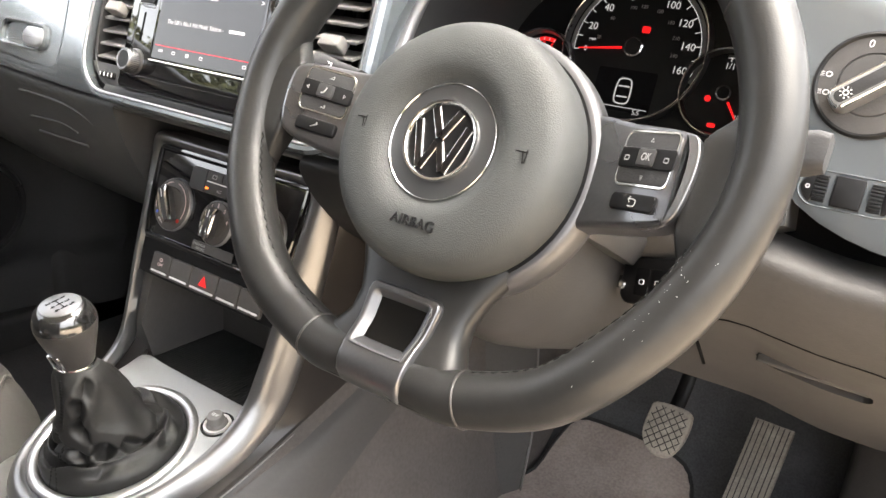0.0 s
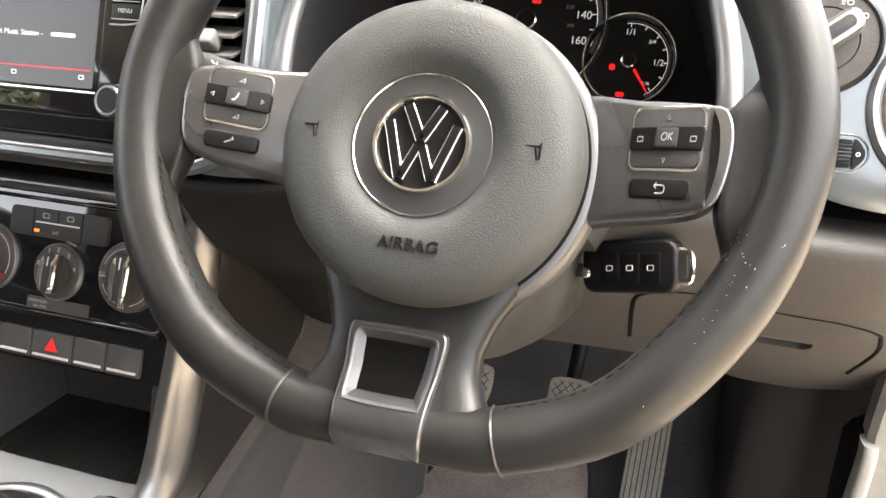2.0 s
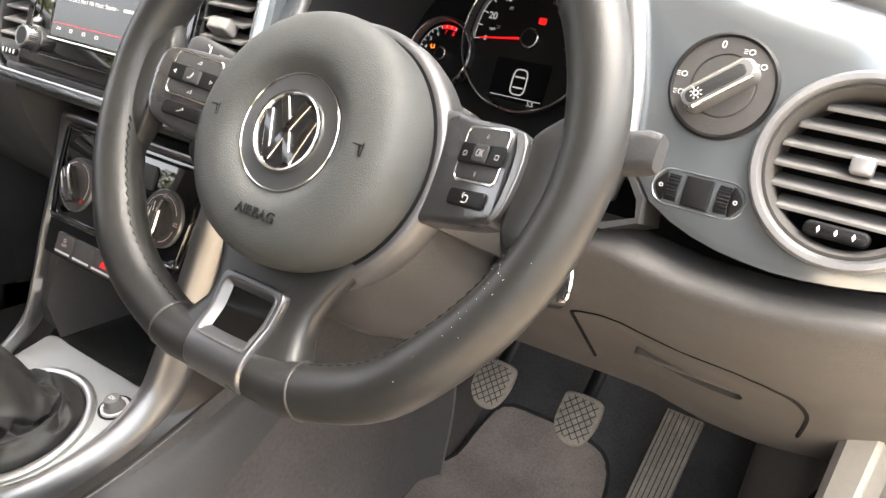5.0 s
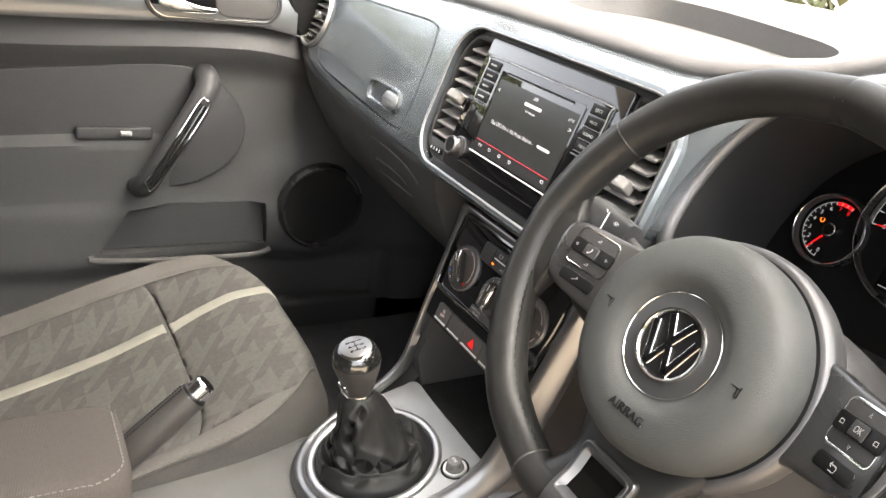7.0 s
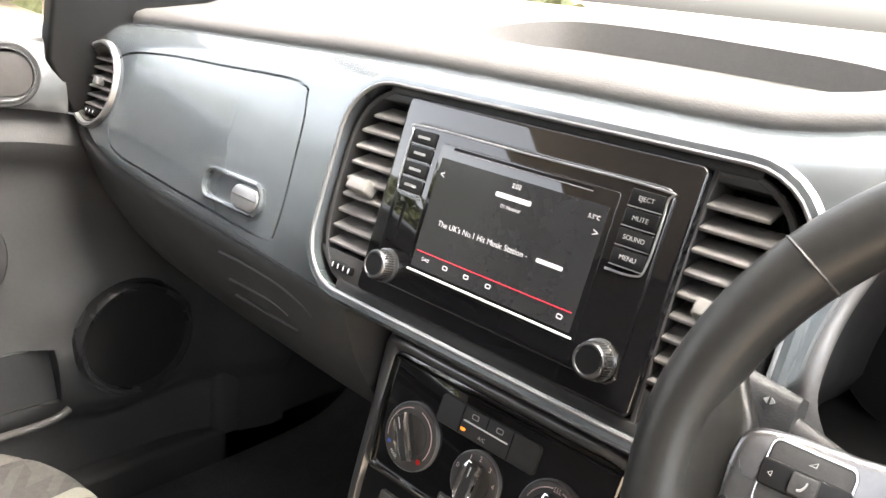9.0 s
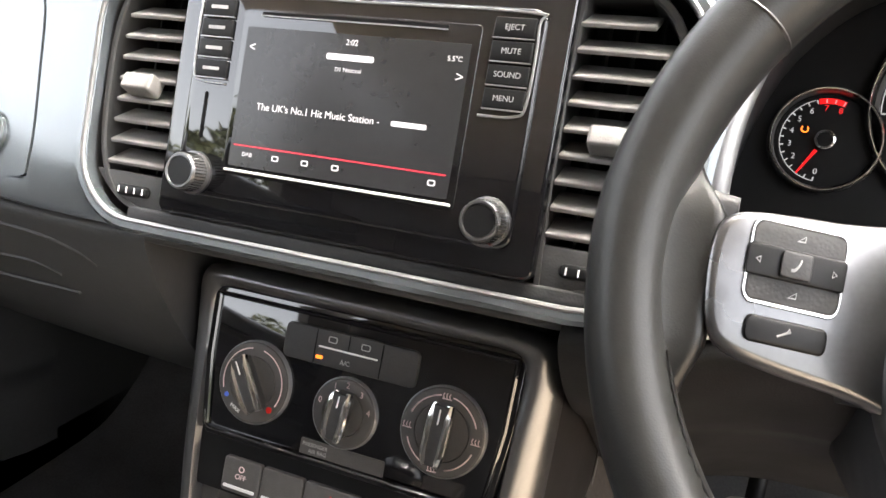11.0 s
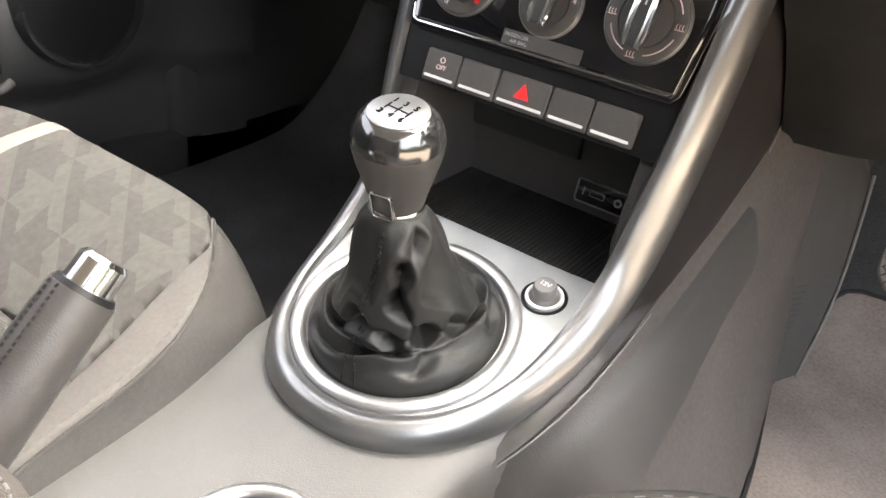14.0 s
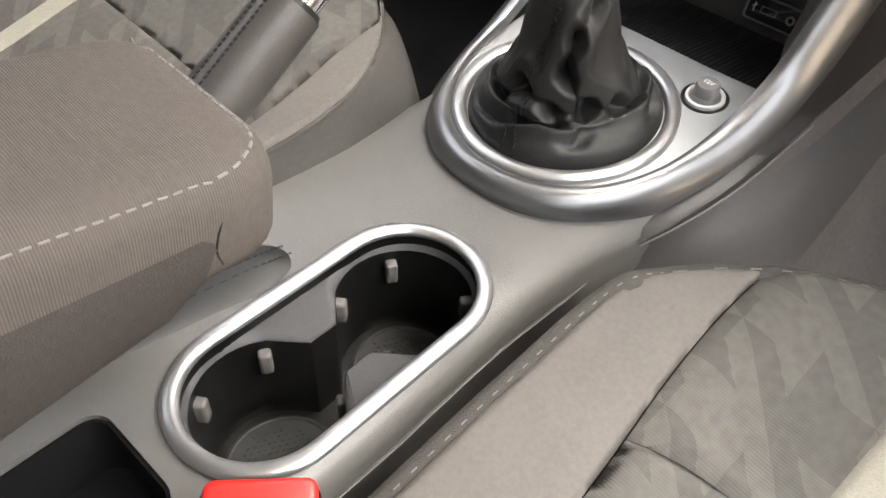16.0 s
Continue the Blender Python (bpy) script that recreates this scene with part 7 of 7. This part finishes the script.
part("pocket_lip", sweep(curve([(-0.2225, 0.181, 0.020), (-0.224, 0.170, 0.026), (-0.10, 0.164, 0.030), (0.04, 0.162, 0.030), (0.078, 0.170, 0.026)], 5), 0.0055, 10), PLASTIC_MID, door, "rounded pocket lip", PD)
part("door_insert", prism(inset(INSERT, 0.0025), -0.004, 0.0075, 0.003), PLASTIC, door, "smooth charcoal insert panel", PD)
part("painted_top", loft([[(-0.70, y, 0.560 - 0.35 * max(0, y - 0.02) ** 1.5 + 0.010 * math.exp(-((y + 0.02) / 0.2) ** 2)), (-0.652, y, 0.566 - 0.35 * max(0, y - 0.02) ** 1.5 + 0.010 * math.exp(-((y + 0.02) / 0.2) ** 2)), (-0.650, y, 0.580), (-0.654, y, 0.610), (-0.666, y, 0.645), (-0.690, y, 0.662), (-0.74, y, 0.665), (-0.74, y, 0.55)] for y in np.linspace(-0.95, 0.10, 30)]), PAINT_DOOR, door, "glossy silver-grey painted door top", None, 60)
part("mirror_trim", prism(smooth_poly([(0.105, 0.565), (0.42, 0.555), (0.44, 0.60), (0.40, 0.665), (0.28, 0.74), (0.16, 0.80), (0.11, 0.78)], 3), 0.0, 0.022, 0.006), BLACK, door, "black corner trim behind the door mirror", PD)
latch = rrect(0.205, 0.062, 0.031, 8, -0.037, 0.612)
LD = PD @ pose(0, 0, 0.0215)
part("latch_surround", frame_ring(inset(latch, -0.006), inset(latch, 0.002), -0.01, 0.005, 0.002), PLASTIC, door, "charcoal latch surround", LD)
part("latch_line", sweep([(*p, 0.005) for p in inset(latch, 0.001)], 0.0012, 6, True), CHROME, door, "thin bright line", LD)
part("latch_back", prism(inset(latch, 0.002), -0.01, 0.001), DEEP, door, "", LD)
part("latch_cover", prism(rrect(0.100, 0.050, 0.022, 6, 0.013, 0.612), 0.0, 0.004, 0.002), PLASTIC_MID, door, "", LD)
part("latch_lever", prism(smooth_poly([(-0.128, 0.615), (-0.118, 0.638), (-0.105, 0.636), (-0.090, 0.612), (-0.060, 0.602), (-0.036, 0.600), (-0.036, 0.592), (-0.085, 0.590), (-0.118, 0.596)], 3), 0.001, 0.010, 0.004), CHROME, door, "satin chrome door lever", LD)
sp = empty("door_speaker", "round black door speaker with ribbed ring", "speaker", loc=(-0.64, 0.173, 0.251))
PS = PD @ pose(0.167, 0.257, 0.040) @ Matrix.Diagonal((0.91, 0.91, 1, 1))
part("ring", lathe([(0.092, -0.02), (0.090, 0.006), (0.086, 0.011), (0.081, 0.010), (0.078, 0.002)], 64, cap=False), SMOOTHBLACK, sp, "smooth black ring", PS)
part("grille", lathe([(0.079, -0.01), (0.079, 0.003), (0.060, 0.006), (0.0, 0.008)], 48), MESHWEAVE_BLACK, sp, "black grille", PS)
pull = curve([(-0.672, -0.158, 0.298), (-0.640, -0.153, 0.306), (-0.614, -0.143, 0.325), (-0.606, -0.103, 0.395), (-0.612, -0.064, 0.461), (-0.628, -0.051, 0.483), (-0.668, -0.047, 0.489)], 5)
part("pull_handle", sweep(pull, [0.016] * 6 + [0.0185] * 19 + [0.020] * 6, 16, False, 1.0, Vector((1, 0, 0))), PLASTIC, door, "thick charcoal pull handle")
inl = curve([(-0.5945, -0.146, 0.326), (-0.5870, -0.105, 0.394), (-0.5935, -0.066, 0.458)], 6)
part("handle_inlay", sweep(inl, 0.0090, 12, False, 0.7, Vector((0, 0.85, -0.5))), GLOSS_CHROME, door, "smooth dark chrome inlay")
part("handle_frame", sweep(curve([(-0.5925, -0.1535, 0.330), (-0.5850, -0.1125, 0.398), (-0.5915, -0.072, 0.463), (-0.592, -0.062, 0.4665), (-0.5905, -0.058, 0.455), (-0.5845, -0.0975, 0.390), (-0.5925, -0.140, 0.320), (-0.594, -0.149, 0.321)], 5), 0.0013, 6, True), CHROME, door, "bright outline of the inlay")
part("window_switch", prism(rrect(0.115, 0.020, 0.004, 4, -0.188, 0.391), 0.012, 0.0205, 0.003), PLASTIC, door, "charcoal switch plate", PD)
part("switch_rocker", prism(rrect(0.018, 0.008, 0.002, 3, -0.172, 0.392), 0.018, 0.027, 0.003), GREYPRINT, door, "", PD)

# ---- pedals ----
def foot_pedal(name, x, y, z):
    th = empty(name, "worn dusty rubber pedal with diamond grooves", "pedal", "foot pedals", (x, y, z))
    m = pf(x, y, z, 40) @ Matrix.Diagonal((0.86, 0.9, 1, 1))
    outline = smooth_poly([(-0.024, 0.031), (0.020, 0.033), (0.029, 0.020), (0.027, -0.012), (0.014, -0.034), (-0.010, -0.035), (-0.028, -0.016), (-0.030, 0.014)], 4)
    pad = part("pad", prism(outline, -0.008, 0.002, 0.003), RUBBER_DUSTY, th, "grey dusty rubber pad", m)
    for k in range(-3, 4):
        for s in (-1, 1):
            a = Vector((0.012 * k - 0.034, -s * 0.034, 0)), Vector((0.012 * k + 0.034, s * 0.034, 0))
            pts = [a[0].lerp(a[1], i / 30) for i in range(31)]
            pts = [p for p in pts if -0.0265 < p.x < 0.0255 and -0.031 < p.y < 0.029 and abs(p.x) + abs(p.y) * 0.7 < 0.041]
            if len(pts) > 2:
                part("groove", sweep([(p.x, p.y, 0.0019) for p in pts], 0.0007, 5), RUBBER, pad, "", m)
    part("arm", sweep(curve([(x, y + 0.008, z + 0.005), (x + 0.004, y + 0.05, z + 0.07), (x + 0.006, y + 0.07, z + 0.26)], 4), 0.009, 8, False, 0.5), BLACK, th, "black steel arm")


foot_pedal("clutch_pedal", 0.267, 0.463, 0.169)
foot_pedal("brake_pedal", 0.386, 0.465, 0.170)
gas = empty("accelerator_pedal", "long worn rubber accelerator pedal with grooves", "pedal", "foot pedals", (0.485, 0.51, 0.12))
PGAS = Matrix(((1, 0, 0, 0.4845), (0, 0.66, -0.75, 0.505), (0, 0.75, 0.66, 0.112), (0, 0, 0, 1)))
part("pad", prism([(-0.027, -0.095), (0.020, -0.095), (0.026, 0.085), (-0.020, 0.085)], -0.012, 0.0, 0.002), RUBBER_DUSTY, gas, "grey dusty rubber pad", PGAS)
for k in range(7):
    u = -0.019 + 0.0062 * k
    part("groove", sweep([(u - 0.003, -0.093, 0.0), (u + 0.003, 0.083, 0.0)], 0.0006, 6), RUBBER, gas, "", PGAS)

# ---- mat and footwell ----
MATLINE = smooth_poly([(0.245, -0.05), (0.30, -0.06), (0.60, -0.06), (0.605, 0.10), (0.54, 0.22), (0.450, 0.33), (0.428, 0.45), (0.418, 0.54), (0.398, 0.590), (0.355, 0.605), (0.28, 0.607), (0.222, 0.600), (0.209, 0.56), (0.209, 0.50), (0.192, 0.455), (0.205, 0.36), (0.219, 0.267), (0.235, 0.10)], 3)


def on_floor(y):
    return table(y, [(-0.1, -0.009), (0.42, -0.009), (0.56, 0.020), (0.66, 0.105), (0.72, 0.20)])


def mat_mesh(outline, lift, bev):
    bm = prism(outline, 0.0, lift, bev)
    bmesh.ops.triangulate(bm, faces=[f for f in bm.faces if len(f.verts) > 4])
    bmesh.ops.bisect_plane(bm, geom=bm.verts[:] + bm.edges[:] + bm.faces[:], plane_co=(0, 0.45, 0), plane_no=(0, 1, 0))
    bmesh.ops.bisect_plane(bm, geom=bm.verts[:] + bm.edges[:] + bm.faces[:], plane_co=(0, 0.52, 0), plane_no=(0, 1, 0))
    bmesh.ops.bisect_plane(bm, geom=bm.verts[:] + bm.edges[:] + bm.faces[:], plane_co=(0, 0.58, 0), plane_no=(0, 1, 0))
    for v in bm.verts:
        v.co.z += on_floor(v.co.y)
    return bm


fm = empty("floor_mat", "worn grey-brown velour floor mat with dark edging", "floor mat", loc=(0.4, 0.25, 0))
part("carpet", mat_mesh(MATLINE, 0.009, 0.002), MAT_CARPET, fm, "")
part("edging", sweep([(p[0], p[1], on_floor(p[1]) + 0.0075) for p in inset(MATLINE, 0.001)], 0.0032, 6, True), RUBBER, fm, "dark bound edge")
cover = empty("footwell_cover", "perforated grey plastic cover beside the pedals", "cover", loc=(0.17, 0.4, 0.0))
duct = loft([[(0.120, 0.28, 0.33), (0.185, 0.44, 0.27), (0.205, 0.46, 0.24), (0.190, 0.48, 0.26), (0.120, 0.33, 0.36)], [(0.135, 0.28, 0.18), (0.196, 0.44, 0.14), (0.216, 0.462, 0.12), (0.205, 0.48, 0.13), (0.135, 0.33, 0.2)], [(0.150, 0.30, 0.0), (0.199, 0.43, 0.0), (0.213, 0.455, 0.0), (0.205, 0.47, 0.0), (0.15, 0.35, 0.0)]])
part("panel", duct, PLASTIC_MID, cover, "moulded grey panel", None, 60)
part("edge_strip", sweep(curve([(0.2065, 0.459, 0.245), (0.2175, 0.461, 0.12), (0.2145, 0.454, 0.002)], 6), 0.0016, 8), PANEL_LIGHT, cover, "pale worn edge")
dots = bmesh.new()
fa, fb, fc, fd = Vector((0.135, 0.28, 0.18)), Vector((0.196, 0.44, 0.14)), Vector((0.150, 0.30, 0.0)), Vector((0.199, 0.43, 0.0))
nrm = (fb - fa).cross(fc - fa).normalized()
nrm = -nrm if nrm.x < 0 else nrm
for i in range(10):
    for j in range(16):
        e, g = 0.60 + 0.034 * i + 0.017 * (j % 2), 0.12 + 0.05 * j
        p = (fa.lerp(fb, e)).lerp(fc.lerp(fd, e), g)
        sweep([p - nrm * 0.0006, p + nrm * 0.0006], 0.0009, 6, bm=dots)
tagged(part("perforated_field", dots, PLASTIC, cover, "fine dark perforations"), kind="stuff")
bonnet = empty("bonnet_release", "grey bonnet release lever in a black recess by the door post", "lever")
part("recess", loft([[(0.644, 0.300, z - 0.03), (0.655, 0.292, z), (0.655, 0.330, z), (0.646, 0.345, z - 0.03)] for z in (0.03, 0.12, 0.22, 0.30)]), DEEP, bonnet, "black lever recess")
part("lever", loft([[(x + dx, y + dy, z) for x, y in rrect(0.012, 0.022, 0.004, 3)] for z, dx, dy in ((0.06, 0.642, 0.292), (0.12, 0.645, 0.287), (0.20, 0.649, 0.283), (0.265, 0.652, 0.282), (0.285, 0.653, 0.284), (0.292, 0.653, 0.288))]), KICK, bonnet, "pale worn lever edge")

# ---- windscreen, outside ----
glass = bpy.data.materials.new("clear glass")
glass.use_nodes = True
gb = glass.node_tree.nodes["Principled BSDF"]
gb.inputs["Transmission Weight"].default_value, gb.inputs["Roughness"].default_value, gb.inputs["IOR"].default_value = 1.0, 0.0, 1.02
pane = part("windscreen", loft([[(-0.66, 0.88, 0.735), (0.66, 0.88, 0.735), (0.66, 0.884, 0.74), (-0.66, 0.884, 0.74)], [(-0.58, 0.02, 1.125), (0.58, 0.02, 1.125), (0.58, 0.024, 1.130), (-0.58, 0.024, 1.130)]]), glass)
pane.visible_shadow = False
tagged(pane, "clear raked windscreen", "windscreen", kind="structure")
bonnet_top = loft([[(x, y, z) for x in np.linspace(-0.75, 0.75, 13) for y, z in [(y0, z0 - 0.10 * (x / 0.75) ** 2)]] for y0, z0 in ((0.90, 0.70), (1.1, 0.72), (1.5, 0.66), (1.9, 0.50), (2.1, 0.25), (2.12, -0.05))], closed=False)
bmesh.ops.solidify(bonnet_top, geom=bonnet_top.faces[:], thickness=0.02)
tagged(part("car_bonnet", bonnet_top, PAINT_DOOR, None, "", None, 60), "silver-grey painted car bonnet", "bonnet", kind="structure")


def hedge_mesh():
    """Leafy clumps round the car, taller on the passenger's side, with gaps that show the sky; the unseen driver's side
    is raised to block low skylight.
    """
    verts, faces = [], []
    rnd = random.Random(4)
    while len(faces) < 80000:
        a = rnd.uniform(0, 2 * math.pi)
        d = rnd.uniform(15, 21)
        if 1.15 < a < 2.15:
            continue
        # Base height on the unseen driver's side is there to cut low skylight.
        tall = 3.6 + 2.4 * ease(-math.cos(a), -0.35, 0.75)
        tall *= 0.95 + 0.55 * noise.noise(Vector((2.6 * math.cos(a), 2.6 * math.sin(a), 0.3)))
        h = rnd.uniform(0, 1) ** 0.8 * tall
        c = Vector((d * math.cos(a), d * math.sin(a), -0.4 + h))
        if noise.noise(c * 0.55) < -0.25 and h > 2.2:
            continue
        s = rnd.uniform(0.18, 0.5)
        n0 = len(verts)
        verts += [c + Vector((rnd.uniform(-s, s), rnd.uniform(-s, s), rnd.uniform(-s, s) * 0.7)) for _ in range(5)]
        faces += [[n0 + i for i in q] for q in ((0, 1, 2), (0, 2, 3), (0, 3, 4), (1, 2, 4))]
    me = bpy.data.meshes.new("hedge")
    me.from_pydata(verts, [], faces)
    bm = bmesh.new()
    bm.from_mesh(me)
    return bm


tagged(part("hedge", hedge_mesh(), HEDGE, None, "", None, 10), "dry green hedge and trees around the car, driver's side raised against skylight", "hedge", kind="stuff")
